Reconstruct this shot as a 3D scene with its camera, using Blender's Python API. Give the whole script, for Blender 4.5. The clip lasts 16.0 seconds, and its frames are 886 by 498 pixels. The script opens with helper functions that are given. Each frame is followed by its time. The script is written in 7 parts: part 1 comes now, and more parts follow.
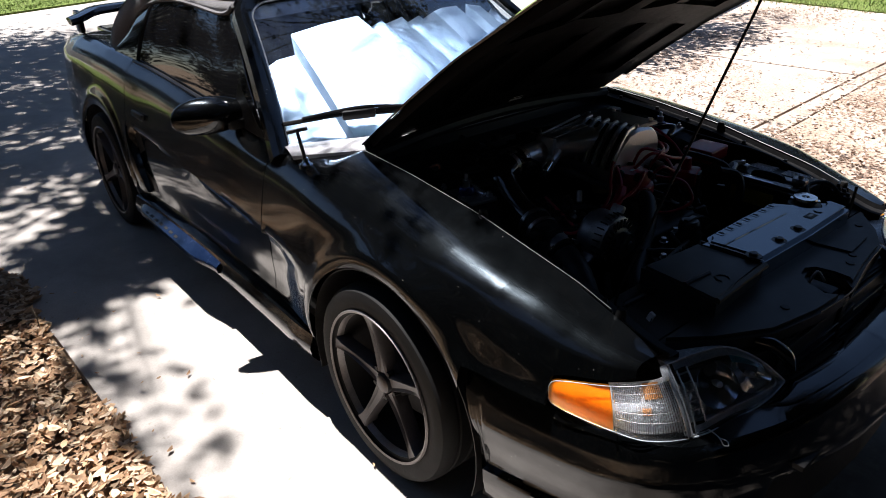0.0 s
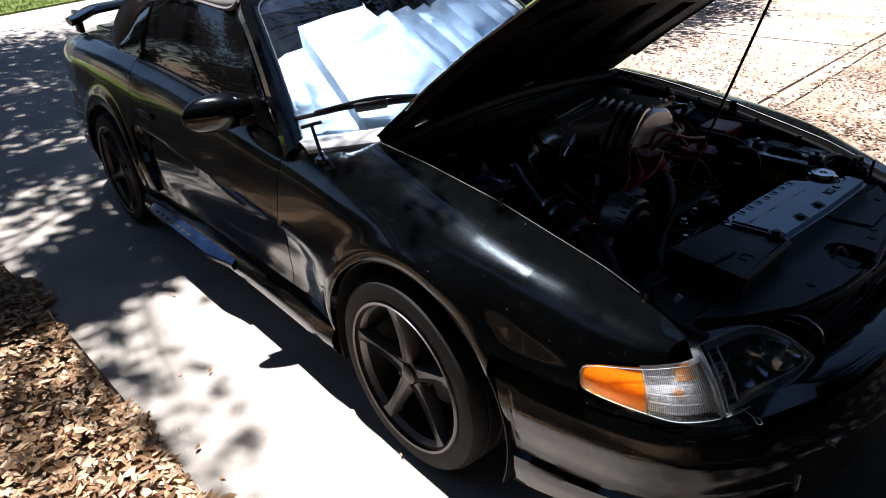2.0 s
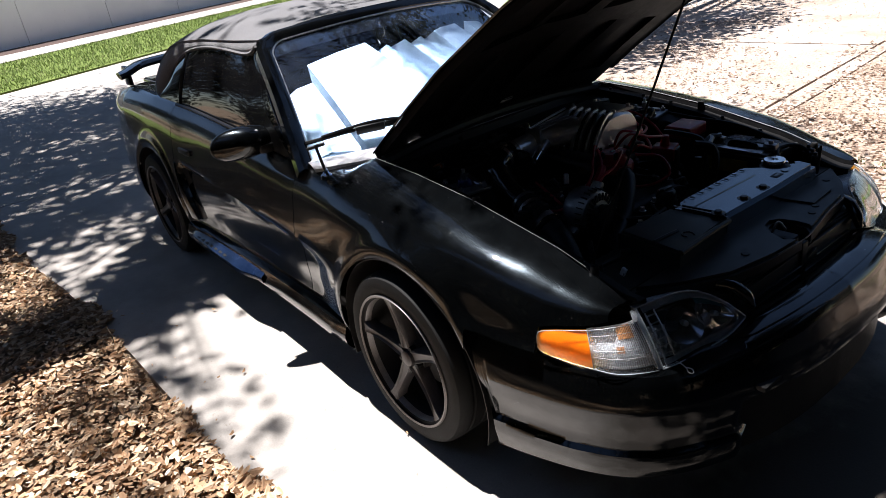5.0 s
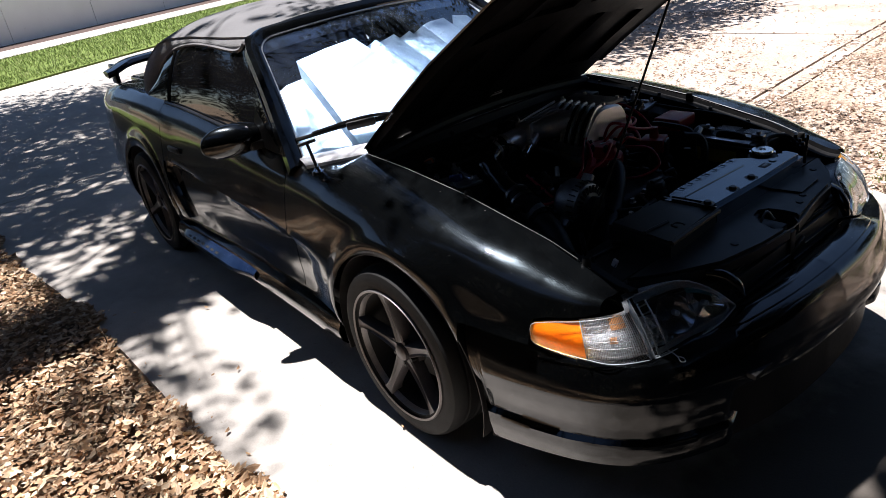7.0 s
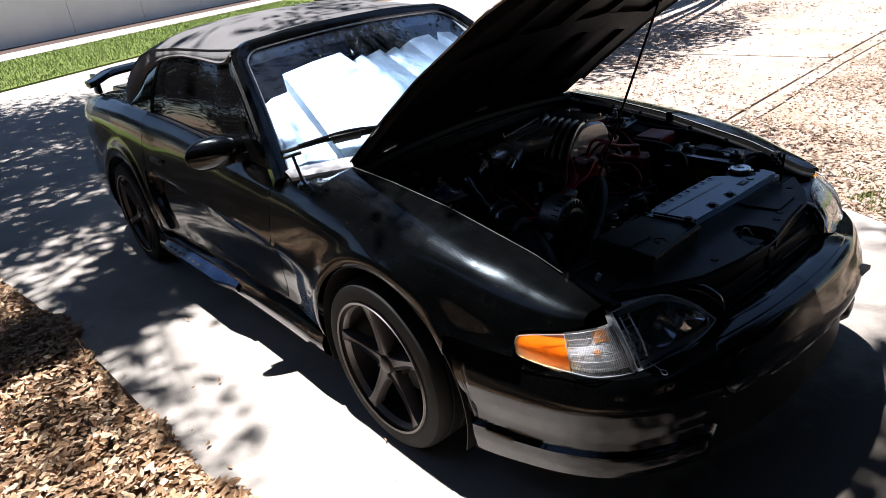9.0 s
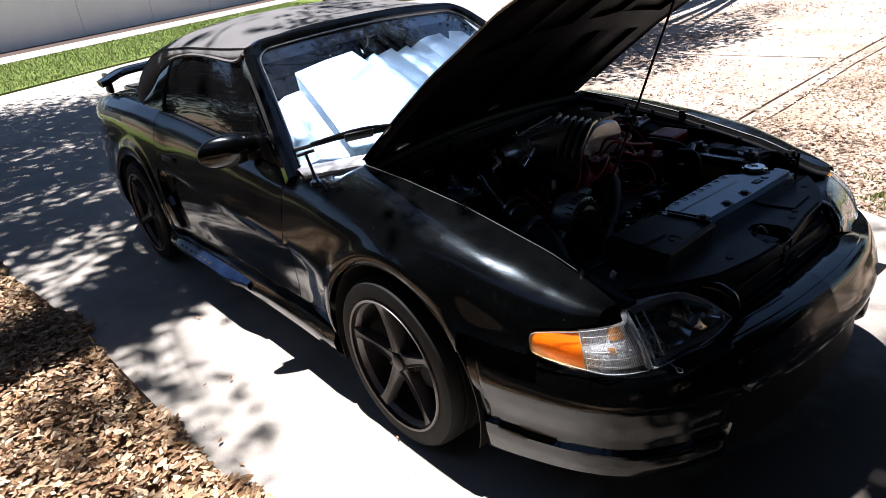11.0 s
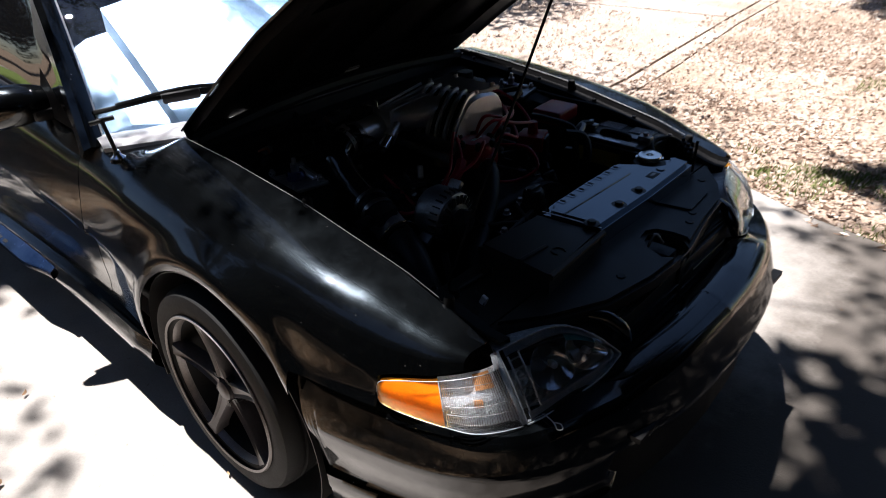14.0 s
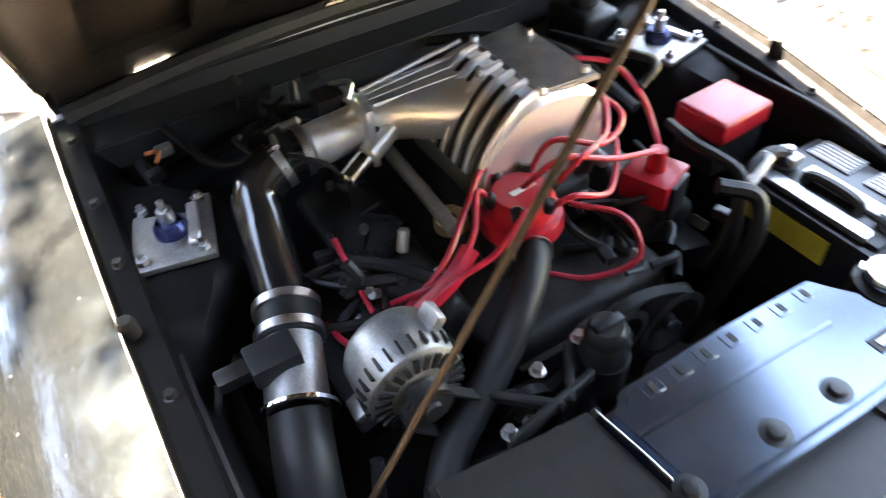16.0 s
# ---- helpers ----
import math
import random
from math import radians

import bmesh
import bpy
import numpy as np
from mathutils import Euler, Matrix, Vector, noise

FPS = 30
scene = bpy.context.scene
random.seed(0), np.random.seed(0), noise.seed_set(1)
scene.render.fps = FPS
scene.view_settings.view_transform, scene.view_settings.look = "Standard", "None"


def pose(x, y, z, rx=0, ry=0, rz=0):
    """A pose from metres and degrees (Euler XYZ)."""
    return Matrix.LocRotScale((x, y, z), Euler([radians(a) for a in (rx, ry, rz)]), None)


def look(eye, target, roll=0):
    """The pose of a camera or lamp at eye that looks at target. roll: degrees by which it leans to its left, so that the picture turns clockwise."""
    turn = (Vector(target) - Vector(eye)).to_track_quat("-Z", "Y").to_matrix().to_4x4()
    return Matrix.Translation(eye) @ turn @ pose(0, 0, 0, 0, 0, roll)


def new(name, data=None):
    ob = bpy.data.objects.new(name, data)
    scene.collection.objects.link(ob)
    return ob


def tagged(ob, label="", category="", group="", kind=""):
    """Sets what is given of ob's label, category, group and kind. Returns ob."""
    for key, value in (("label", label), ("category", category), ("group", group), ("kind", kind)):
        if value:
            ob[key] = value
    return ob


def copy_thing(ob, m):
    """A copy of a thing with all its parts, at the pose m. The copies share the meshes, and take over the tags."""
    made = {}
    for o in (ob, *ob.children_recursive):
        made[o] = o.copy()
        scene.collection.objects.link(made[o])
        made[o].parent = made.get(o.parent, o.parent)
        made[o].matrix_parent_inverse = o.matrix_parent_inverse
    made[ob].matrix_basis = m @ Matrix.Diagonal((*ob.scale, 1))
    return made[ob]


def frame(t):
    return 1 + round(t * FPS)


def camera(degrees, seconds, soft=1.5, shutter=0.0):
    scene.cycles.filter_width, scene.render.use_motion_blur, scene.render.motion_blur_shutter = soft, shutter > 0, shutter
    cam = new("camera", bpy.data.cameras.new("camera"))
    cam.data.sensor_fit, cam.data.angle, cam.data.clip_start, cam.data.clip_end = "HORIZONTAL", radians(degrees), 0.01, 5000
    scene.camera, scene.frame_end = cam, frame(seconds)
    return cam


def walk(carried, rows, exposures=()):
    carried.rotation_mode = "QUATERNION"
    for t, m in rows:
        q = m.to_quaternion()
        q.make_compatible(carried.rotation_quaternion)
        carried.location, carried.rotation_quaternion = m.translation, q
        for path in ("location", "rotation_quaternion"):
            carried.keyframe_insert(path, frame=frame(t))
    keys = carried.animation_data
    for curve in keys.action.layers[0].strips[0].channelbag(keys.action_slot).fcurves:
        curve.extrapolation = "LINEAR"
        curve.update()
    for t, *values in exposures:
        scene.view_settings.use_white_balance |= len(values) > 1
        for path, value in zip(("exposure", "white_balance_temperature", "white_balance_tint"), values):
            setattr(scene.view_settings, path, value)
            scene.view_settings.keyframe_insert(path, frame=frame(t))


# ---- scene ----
EXPOSE = [(0, 1.2, 6350, 14), (14.2, 1.2, 6350, 14), (14.5, 1.3, 6300, 14), (15.0, 3.0, 6500, 14), (15.5, 5.6, 8700, 15), (16.0, 7.2, 9800, 14)]
cam = camera(66.0, 16.0, soft=0.65, shutter=0.4)
PATH = [
    (0, (1.403, -1.794, 1.608), (0.026, -0.654, 0.711), -1.1),
    (0.5, (1.375, -1.792, 1.616), (0.041, -0.603, 0.717), -2.4),
    (1, (1.37, -1.807, 1.644), (-0.012, -0.622, 0.815), -4.3),
    (1.5, (1.361, -1.834, 1.632), (-0.041, -0.702, 0.764), -3.6),
    (2, (1.359, -1.84, 1.618), (-0.004, -0.711, 0.686), -3.2),
    (2.5, (1.385, -1.841, 1.611), (0.082, -0.623, 0.707), -2.3),
    (3, (1.455, -1.828, 1.61), (0.144, -0.624, 0.699), -4.9),
    (3.5, (1.564, -1.828, 1.627), (0.199, -0.666, 0.742), -6.1),
    (4, (1.678, -1.852, 1.632), (0.187, -0.817, 0.791), -8.3),
    (6.5, (1.745, -1.884, 1.639), (0.275, -0.824, 0.793), -8.4),
    (7, (1.736, -1.886, 1.639), (0.271, -0.83, 0.78), -8.8),
    (7.5, (1.731, -1.883, 1.634), (0.264, -0.818, 0.788), -8.7),
    (8, (1.725, -1.884, 1.63), (0.283, -0.81, 0.754), -7.7),
    (8.5, (1.728, -1.899, 1.635), (0.281, -0.802, 0.798), -7.0),
    (9, (1.737, -1.913, 1.644), (0.3, -0.794, 0.816), -7.4),
    (9.5, (1.734, -1.924, 1.642), (0.291, -0.798, 0.836), -7.4),
    (10, (1.731, -1.934, 1.639), (0.279, -0.831, 0.817), -7.5),
    (12.5, (1.719, -1.926, 1.633), (0.297, -0.793, 0.8), -7.0),
    (13, (1.742, -1.881, 1.63), (0.379, -0.687, 0.785), -7.0),
    (13.5, (1.642, -1.726, 1.618), (0.363, -0.425, 0.797), -4.0),
    (14, (1.46, -1.527, 1.610), (0.288, -0.263, 0.602), -2.3),
    (14.5, (1.357, -1.29, 1.59), (0.107, -0.211, 0.463), -6.7),
    (14.8, (1.311, -1.046, 1.558), (0.029, -0.155, 0.308), -11.3),
    (15, (1.264, -0.934, 1.555), (-0.01, -0.048, 0.293), -10.0),
    (15.2, (1.221, -0.836, 1.55), (-0.078, 0.022, 0.295), -10.3),
    (15.5, (1.11, -0.67, 1.536), (-0.168, 0.166, 0.245), -8.8),
    (15.7, (1.018, -0.586, 1.526), (-0.236, 0.236, 0.203), -5.7),
    (15.9, (0.917, -0.528, 1.526), (-0.353, 0.194, 0.159), -5.5),
    (16, (0.881, -0.505, 1.528), (-0.394, 0.14, 0.13), -5.5),
]
walk(cam, [(t, look(eye, target, roll)) for t, eye, target, roll in PATH], EXPOSE)
# ---------- world and sun ----------
SUN_TO = Vector((-0.28, 0.02, 0.96)).normalized()
world = bpy.data.worlds.new("sky")
scene.world = world
world.use_nodes = True
wn = world.node_tree.nodes
sky = wn.new("ShaderNodeTexSky")
sky.sky_type, sky.sun_disc = "NISHITA", False
sky.sun_elevation = math.asin(SUN_TO.z)
sky.sun_rotation = math.atan2(SUN_TO.x, SUN_TO.y)
sky.dust_density, sky.air_density, sky.ozone_density = 0.2, 1.0, 3.0
world.node_tree.links.new(sky.outputs[0], wn["Background"].inputs[0])
wn["Background"].inputs[1].default_value = 0.040
sun = new("sun", bpy.data.lights.new("sun", "SUN"))
sun.data.energy, sun.data.angle, sun.data.color = 5.0, radians(0.53), (1.0, 0.975, 0.94)
sun.matrix_world = look(SUN_TO * 40, (0, 0, 0))

# ---------- material helpers ----------


class Mat:
    """A node material with short calls."""

    def __init__(self, name, **values):
        self.m = bpy.data.materials.new(name)
        self.m.use_nodes = True
        self.t = self.m.node_tree
        self.b = self.t.nodes["Principled BSDF"]
        self.set(**values)

    def set(self, **values):
        names = dict(color="Base Color", rough="Roughness", metal="Metallic", coat="Coat Weight", coat_rough="Coat Roughness", ior="IOR",
                     spec="Specular IOR Level", trans="Transmission Weight", alpha="Alpha", sub="Subsurface Weight", normal="Normal",
                     tint="Specular Tint", sheen="Sheen Weight", aniso="Anisotropic")
        for k, v in values.items():
            s = self.b.inputs[names[k]]
            if isinstance(v, bpy.types.NodeSocket):
                self.t.links.new(v, s)
            else:
                s.default_value = (*v, 1) if isinstance(v, tuple) and len(v) == 3 else v
        return self

    def node(self, kind, out=0, props=None, **inputs):
        n = self.t.nodes.new("ShaderNode" + kind)
        for k, v in (props or {}).items():
            if k == "operation":
                n.operation = v
            elif k == "data_type":
                n.data_type = v
            elif k == "bands_direction":
                n.bands_direction = v
        for k, v in inputs.items():
            key = int(k[1:]) if k[0] == "i" and k[1:].isdigit() else k.replace("_", " ")
            s = n.inputs[key]
            if isinstance(v, bpy.types.NodeSocket):
                self.t.links.new(v, s)
            else:
                s.default_value = (*v, 1) if isinstance(v, tuple) and len(v) == 3 and s.type == "RGBA" else v
        return n.outputs[out]

    def co(self, space="Object"):
        return self.node("TexCoord", space)

    def noise(self, scale, detail=4.0, rough=0.55, vec=None, distort=0.0):
        return self.node("TexNoise", 0, Vector=vec if vec is not None else self.co(), Scale=scale, Detail=detail, Roughness=rough, Distortion=distort)

    def ramp(self, fac, stops):
        n = self.t.nodes.new("ShaderNodeValToRGB")
        self.t.links.new(fac, n.inputs[0])
        while len(n.color_ramp.elements) < len(stops):
            n.color_ramp.elements.new(0.5)
        for e, (p, c) in zip(n.color_ramp.elements, stops):
            e.position = p
            e.color = (*c, 1) if isinstance(c, tuple) else (c, c, c, 1)
        return n.outputs[0]

    def mix(self, fac, a, b, mode="MIX"):
        n = self.t.nodes.new("ShaderNodeMix")
        n.data_type, n.blend_type = "RGBA", mode
        for i, v in ((0, fac), (6, a), (7, b)):
            if isinstance(v, bpy.types.NodeSocket):
                self.t.links.new(v, n.inputs[i])
            else:
                n.inputs[i].default_value = (*v, 1) if isinstance(v, tuple) else v
        return n.outputs[2]

    def math(self, op, a, b=0.0):
        return self.node("Math", 0, dict(operation=op), i0=a, i1=b)

    def bump(self, height, strength=0.3, dist=0.01):
        self.set(normal=self.node("Bump", 0, None, Height=height, Strength=strength, Distance=dist))
        return self


def simple(name, color, rough=0.5, metal=0.0, vary=0.25, scale=30.0, bump=0.0, **more):
    """Paint, plastic or metal with uneven colour and gloss at two scales."""
    k = Mat(name, metal=metal, **more)
    n = k.node("Mix", 0, dict(data_type="FLOAT"), i0=0.5, i2=k.noise(scale), i3=k.noise(scale * 6, 2))
    lo, hi = tuple(c * (1 - vary) for c in color), tuple(min(1, c * (1 + vary)) for c in color)
    k.set(color=k.ramp(n, [(0.3, lo), (0.7, hi)]), rough=k.node("MapRange", 0, None, i0=n, i1=0.3, i2=0.7, i3=max(0.02, rough - 0.08), i4=rough + 0.08))
    if bump:
        k.bump(k.noise(scale * 8, 3), bump, 0.002)
    return k.m


def car_paint():
    """Deep black with a mirror-like clear coat, a thin film of dust, crumbs of dirt and slight orange peel."""
    k = Mat("black_car_paint", metal=0.0, coat=1.0, ior=1.45, tint=(0.66, 0.86, 1.0))
    dust = k.noise(5.0, 8, 0.7)
    fine = k.noise(260.0, 2, 0.6)
    d = k.math("MULTIPLY", k.ramp(dust, [(0.40, 0.0), (0.75, 1.0)]), k.ramp(fine, [(0.45, 0.0), (0.70, 1.0)]))
    flake = k.node("TexVoronoi", "Color", None, Vector=k.co(), Scale=900.0)
    flakes = k.ramp(flake, [(0.0, (0.0010, 0.0010, 0.0012)), (1.0, (0.0018, 0.0024, 0.0028))])
    crumb = k.node("TexVoronoi", "Distance", None, Vector=k.co(), Scale=38.0)
    specks = k.math("MULTIPLY", k.ramp(crumb, [(0.03, 0.8), (0.05, 0.0)]), k.ramp(k.noise(21.0, 2), [(0.5, 0.0), (0.56, 1.0)]))
    c = k.mix(k.math("MULTIPLY", d, 0.016), flakes, (0.25, 0.23, 0.21))
    k.set(color=k.mix(specks, c, (0.45, 0.43, 0.40)), rough=k.node("MapRange", 0, None, i0=k.noise(9.0, 6, 0.7), i1=0.35, i2=0.65, i3=0.165, i4=0.25), spec=k.node("MapRange", 0, None, i0=k.noise(7.0, 6, 0.7), i1=0.35, i2=0.65, i3=0.05, i4=0.21),
          coat_rough=k.node("MapRange", 0, None, i0=dust, i1=0.3, i2=0.75, i3=0.0, i4=0.035))
    k.bump(k.noise(650.0, 2, 0.75), 0.30, 0.0005)
    peel = k.node("Bump", 0, None, Height=k.math("ADD", k.noise(420.0, 2, 0.6), k.math("MULTIPLY", k.noise(9.0, 2), 6.0)), Strength=0.05, Distance=0.0006)
    k.t.links.new(peel, k.b.inputs["Coat Normal"])
    return k.m


def concrete(name="driveway_concrete", dirt=0.0):
    k = Mat(name, rough=0.9, spec=0.25)
    co = k.co()
    big, mid, fine = k.noise(0.45, 5, 0.6, co), k.noise(3.0, 6, 0.65, co), k.noise(120.0, 3, 0.7, co)
    c = k.ramp(mid, [(0.3, (0.36, 0.33, 0.295)), (0.7, (0.53, 0.49, 0.445))])
    c = k.mix(k.ramp(big, [(0.45, 0.0), (0.75, 0.45)]), c, (0.30, 0.27, 0.25))
    spots = k.ramp(k.noise(22.0, 4, 0.75, co), [(0.63, 0.0), (0.72, 0.6)])
    c = k.mix(spots, c, (0.16, 0.13, 0.10))
    c = k.mix(k.math("MULTIPLY", k.ramp(fine, [(0.35, 0.0), (0.7, 1.0)]), 0.35), c, (0.26, 0.24, 0.22))
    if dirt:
        # dirtier concrete ahead of the car, darkened further to deepen the shade there
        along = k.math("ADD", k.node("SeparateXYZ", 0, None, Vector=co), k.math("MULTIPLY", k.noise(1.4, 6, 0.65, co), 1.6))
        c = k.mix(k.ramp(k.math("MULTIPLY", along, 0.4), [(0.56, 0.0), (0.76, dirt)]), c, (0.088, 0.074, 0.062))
    k.set(color=c)
    k.bump(k.math("ADD", fine, k.math("MULTIPLY", mid, 2.0)), 0.35, 0.004)
    return k.m


def leafy_soil():
    k = Mat("tan_soil_with_leaf_crumbs", rough=0.95, spec=0.15)
    co = k.co()
    c = k.ramp(k.noise(0.9, 5, 0.65, co), [(0.35, (0.33, 0.24, 0.18)), (0.55, (0.52, 0.41, 0.33)), (0.68, (0.66, 0.56, 0.49))])
    c = k.mix(k.ramp(k.noise(48.0, 4, 0.75, co), [(0.50, 0.0), (0.62, 0.8)]), c, (0.12, 0.07, 0.045))
    c = k.mix(k.ramp(k.noise(85.0, 3, 0.7, co), [(0.54, 0.0), (0.64, 0.8)]), c, (0.56, 0.44, 0.30))
    k.set(color=c)
    k.bump(k.noise(60.0, 4, 0.7, co), 0.6, 0.008)
    return k.m


def sandy():
    k = Mat("sand_covered_concrete", rough=0.92, spec=0.2)
    co = k.co()
    c = k.ramp(k.noise(1.1, 6, 0.65, co), [(0.35, (0.36, 0.28, 0.225)), (0.55, (0.50, 0.415, 0.355)), (0.7, (0.62, 0.55, 0.50))])
    c = k.mix(k.ramp(k.noise(55.0, 4, 0.75, co), [(0.50, 0.0), (0.60, 0.75)]), c, (0.24, 0.15, 0.10))
    c = k.mix(k.ramp(k.noise(95.0, 3, 0.7, co), [(0.56, 0.0), (0.66, 0.7)]), c, (0.70, 0.62, 0.50))
    k.set(color=c)
    k.bump(k.noise(70.0, 4, 0.7, co), 0.5, 0.006)
    return k.m


def soil():
    k = Mat("leafy_soil", rough=0.95, spec=0.15)
    co = k.co()
    c = k.ramp(k.noise(14.0, 6, 0.7, co), [(0.3, (0.07, 0.045, 0.028)), (0.55, (0.20, 0.14, 0.09)), (0.75, (0.36, 0.27, 0.18))])
    k.set(color=k.mix(k.ramp(k.noise(1.2, 4, 0.6, co), [(0.4, 0.0), (0.7, 0.5)]), c, (0.28, 0.22, 0.16)))
    k.bump(k.noise(40.0, 5, 0.7, co), 0.8, 0.02)
    return k.m


def leaf_litter(name="dry_oak_leaf", dim=1.0):
    k = Mat(name, rough=0.75, spec=0.2)
    r = k.node("NewGeometry", "Random Per Island")
    # the darkest leaf tones also stand in for shaded gaps in the litter
    k.set(color=k.mix(k.noise(60.0, 2), k.ramp(r, [(0.0, (0.045, 0.022, 0.014)), (0.28, (0.15, 0.08, 0.048)), (0.45, (0.56, 0.36, 0.21)), (0.65, (0.84, 0.63, 0.42)), (1.0, (0.96, 0.86, 0.68))]), (0.52, 0.33, 0.19)))
    if dim < 1:
        k.set(color=k.ramp(r, [(0.0, (0.13, 0.08, 0.055)), (0.35, (0.36, 0.25, 0.18)), (0.70, (0.55, 0.43, 0.34)), (1.0, (0.74, 0.65, 0.56))]))
    return k.m


def foliage():
    k = Mat("oak_foliage", rough=0.7, spec=0.08)
    r = k.node("NewGeometry", "Random Per Island")
    k.set(color=k.ramp(r, [(0.0, (0.010, 0.012, 0.008)), (0.6, (0.018, 0.021, 0.013)), (1.0, (0.036, 0.038, 0.022))]))
    return k.m


def grass_mat():
    k = Mat("lawn_grass", rough=0.7, spec=0.2)
    r = k.node("NewGeometry", "Random Per Island")
    k.set(color=k.ramp(r, [(0.0, (0.09, 0.14, 0.035)), (0.6, (0.18, 0.25, 0.07)), (1.0, (0.36, 0.35, 0.17))]))
    return k.m


def lawn_ground():
    k = Mat("lawn_turf", rough=0.95, spec=0.1)
    co = k.co()
    k.set(color=k.ramp(k.noise(5.0, 8, 0.75, co), [(0.3, (0.10, 0.15, 0.035)), (0.6, (0.20, 0.26, 0.07)), (0.8, (0.33, 0.31, 0.14))]))
    k.bump(k.noise(60.0, 4, 0.8, co), 0.8, 0.03)
    return k.m


def white_wall_mat():
    k = Mat("white_painted_block", rough=0.85, spec=0.2)
    co = k.co()
    c = k.ramp(k.noise(0.7, 6, 0.6, co), [(0.3, (0.84, 0.84, 0.85)), (0.7, (0.92, 0.92, 0.92))])
    k.set(color=k.mix(k.ramp(k.noise(6.0, 6, 0.7, co), [(0.62, 0.0), (0.75, 0.3)]), c, (0.5, 0.49, 0.47)))
    k.bump(k.noise(40.0, 4, 0.7, co), 0.3, 0.006)
    return k.m


PAINT = car_paint()
LEAFDIM = leaf_litter("weathered_leaf_bits", 0.7)
# stained concrete whose darker end also deepens the car's shadow
DIRTY_SHADED = concrete("stained_shaded_driveway_concrete", 0.9)
SANDY, LEAFSOIL = sandy(), leafy_soil()
CONCRETE, SOIL, LEAF, FOLIAGE, GRASS, TURF, WALLM = concrete(), soil(), leaf_litter(), foliage(), grass_mat(), lawn_ground(), white_wall_mat()
MULCH = simple("brown_mulch", (0.075, 0.045, 0.035), 0.95, vary=0.6, scale=12.0, bump=0.5)
BARK = simple("oak_bark", (0.10, 0.08, 0.06), 0.95, vary=0.4, scale=8.0, bump=0.8)
PLASTIC = simple("black_plastic", (0.013, 0.013, 0.014), 0.36, vary=0.35, scale=18.0, bump=0.04, spec=0.35)
GLOSSBLACK = simple("gloss_black_tube", (0.008, 0.008, 0.009), 0.14, vary=0.2, scale=12.0, coat=0.5, coat_rough=0.05)
# blue specular tint stands in for blue sky mirrored in the cover
SATIN = simple("satin_black_panel", (0.010, 0.012, 0.018), 0.20, vary=0.1, scale=1.5, ior=2.1, tint=(0.58, 0.78, 1.0), coat=0.4, coat_rough=0.12)
DARK = simple("grimy_black_metal", (0.017, 0.0165, 0.0165), 0.45, vary=0.5, scale=14.0, bump=0.1, spec=0.22)
RUBBER = simple("tyre_rubber", (0.007, 0.0068, 0.0068), 0.7, vary=0.35, scale=20.0, bump=0.15, spec=0.25)
HOSE = simple("rubber_hose", (0.009, 0.009, 0.010), 0.5, vary=0.3, scale=25.0, bump=0.05, spec=0.3)
RIM = simple("dusty_gunmetal", (0.085, 0.077, 0.078), 0.42, 0.3, vary=0.25, scale=25.0, bump=0.05)
HOODIN = simple("hood_liner_black", (0.0055, 0.0055, 0.006), 0.5, vary=0.5, scale=14.0, bump=0.1, spec=0.12)
RIMLIP = simple("pale_rim_lip", (0.20, 0.185, 0.18), 0.4, 0.6, vary=0.25, scale=25.0)
MARKERIN = simple("marker_bowl", (0.80, 0.83, 0.88), 0.3, 0.3, vary=0.3, scale=70.0)
RIMIN = simple("inner_wheel_black", (0.006, 0.0057, 0.0057), 0.7, vary=0.4, scale=18.0)
STEEL = simple("brushed_steel", (0.55, 0.55, 0.56), 0.32, 1.0, vary=0.15, scale=40.0)
DARKCHROME = simple("smoked_chrome", (0.30, 0.31, 0.34), 0.14, 1.0, vary=0.2, scale=20.0)
CHROME = simple("chrome", (0.85, 0.85, 0.86), 0.07, 1.0, vary=0.05, scale=10.0)
ALU = simple("cast_aluminium", (0.88, 0.88, 0.91), 0.36, 0.85, vary=0.06, scale=30.0)
ALUDULL = simple("weathered_aluminium", (0.34, 0.335, 0.335), 0.45, 0.9, vary=0.3, scale=35.0, bump=0.15)
RED = simple("red_plastic", (0.40, 0.008, 0.020), 0.35, vary=0.2, scale=25.0)
REDWIRE = simple("red_wire_jacket", (0.40, 0.010, 0.030), 0.40, vary=0.25, scale=30.0)
WHITE = simple("white_print", (0.7, 0.7, 0.7), 0.5, vary=0.08, scale=30.0)
YELLOW = simple("yellow_label", (0.55, 0.42, 0.05), 0.6, vary=0.2, scale=20.0)
BLUE = simple("blue_anodised", (0.02, 0.03, 0.11), 0.3, 0.6, vary=0.2, scale=30.0)
BLUESTEP = simple("blue_step", (0.004, 0.011, 0.034), 0.22, vary=0.3, scale=15.0)
SHADE = simple("silver_sunshade", (0.34, 0.39, 0.45), 0.36, 0.85, vary=0.12, scale=12.0)


def fabric_mat():
    k = Mat("black_canvas_top", rough=0.85, spec=0.2, sheen=0.3)
    co = k.co()
    w = k.math("ADD", k.node("TexWave", 1, dict(bands_direction="X"), Vector=co, Scale=260.0), k.node("TexWave", 1, dict(bands_direction="Y"), Vector=co, Scale=260.0))
    c = k.ramp(k.noise(4.0, 6, 0.65, co), [(0.3, (0.135, 0.132, 0.136)), (0.7, (0.205, 0.20, 0.204))])
    k.set(color=c)
    k.bump(k.math("ADD", w, k.noise(9.0, 3)), 0.25, 0.002)
    return k.m


FABRIC = fabric_mat()


def glass_mat(name, color=(1, 1, 1), rough=0.0):
    k = Mat(name, color=color, trans=1.0, rough=rough, ior=1.5)
    return k.m


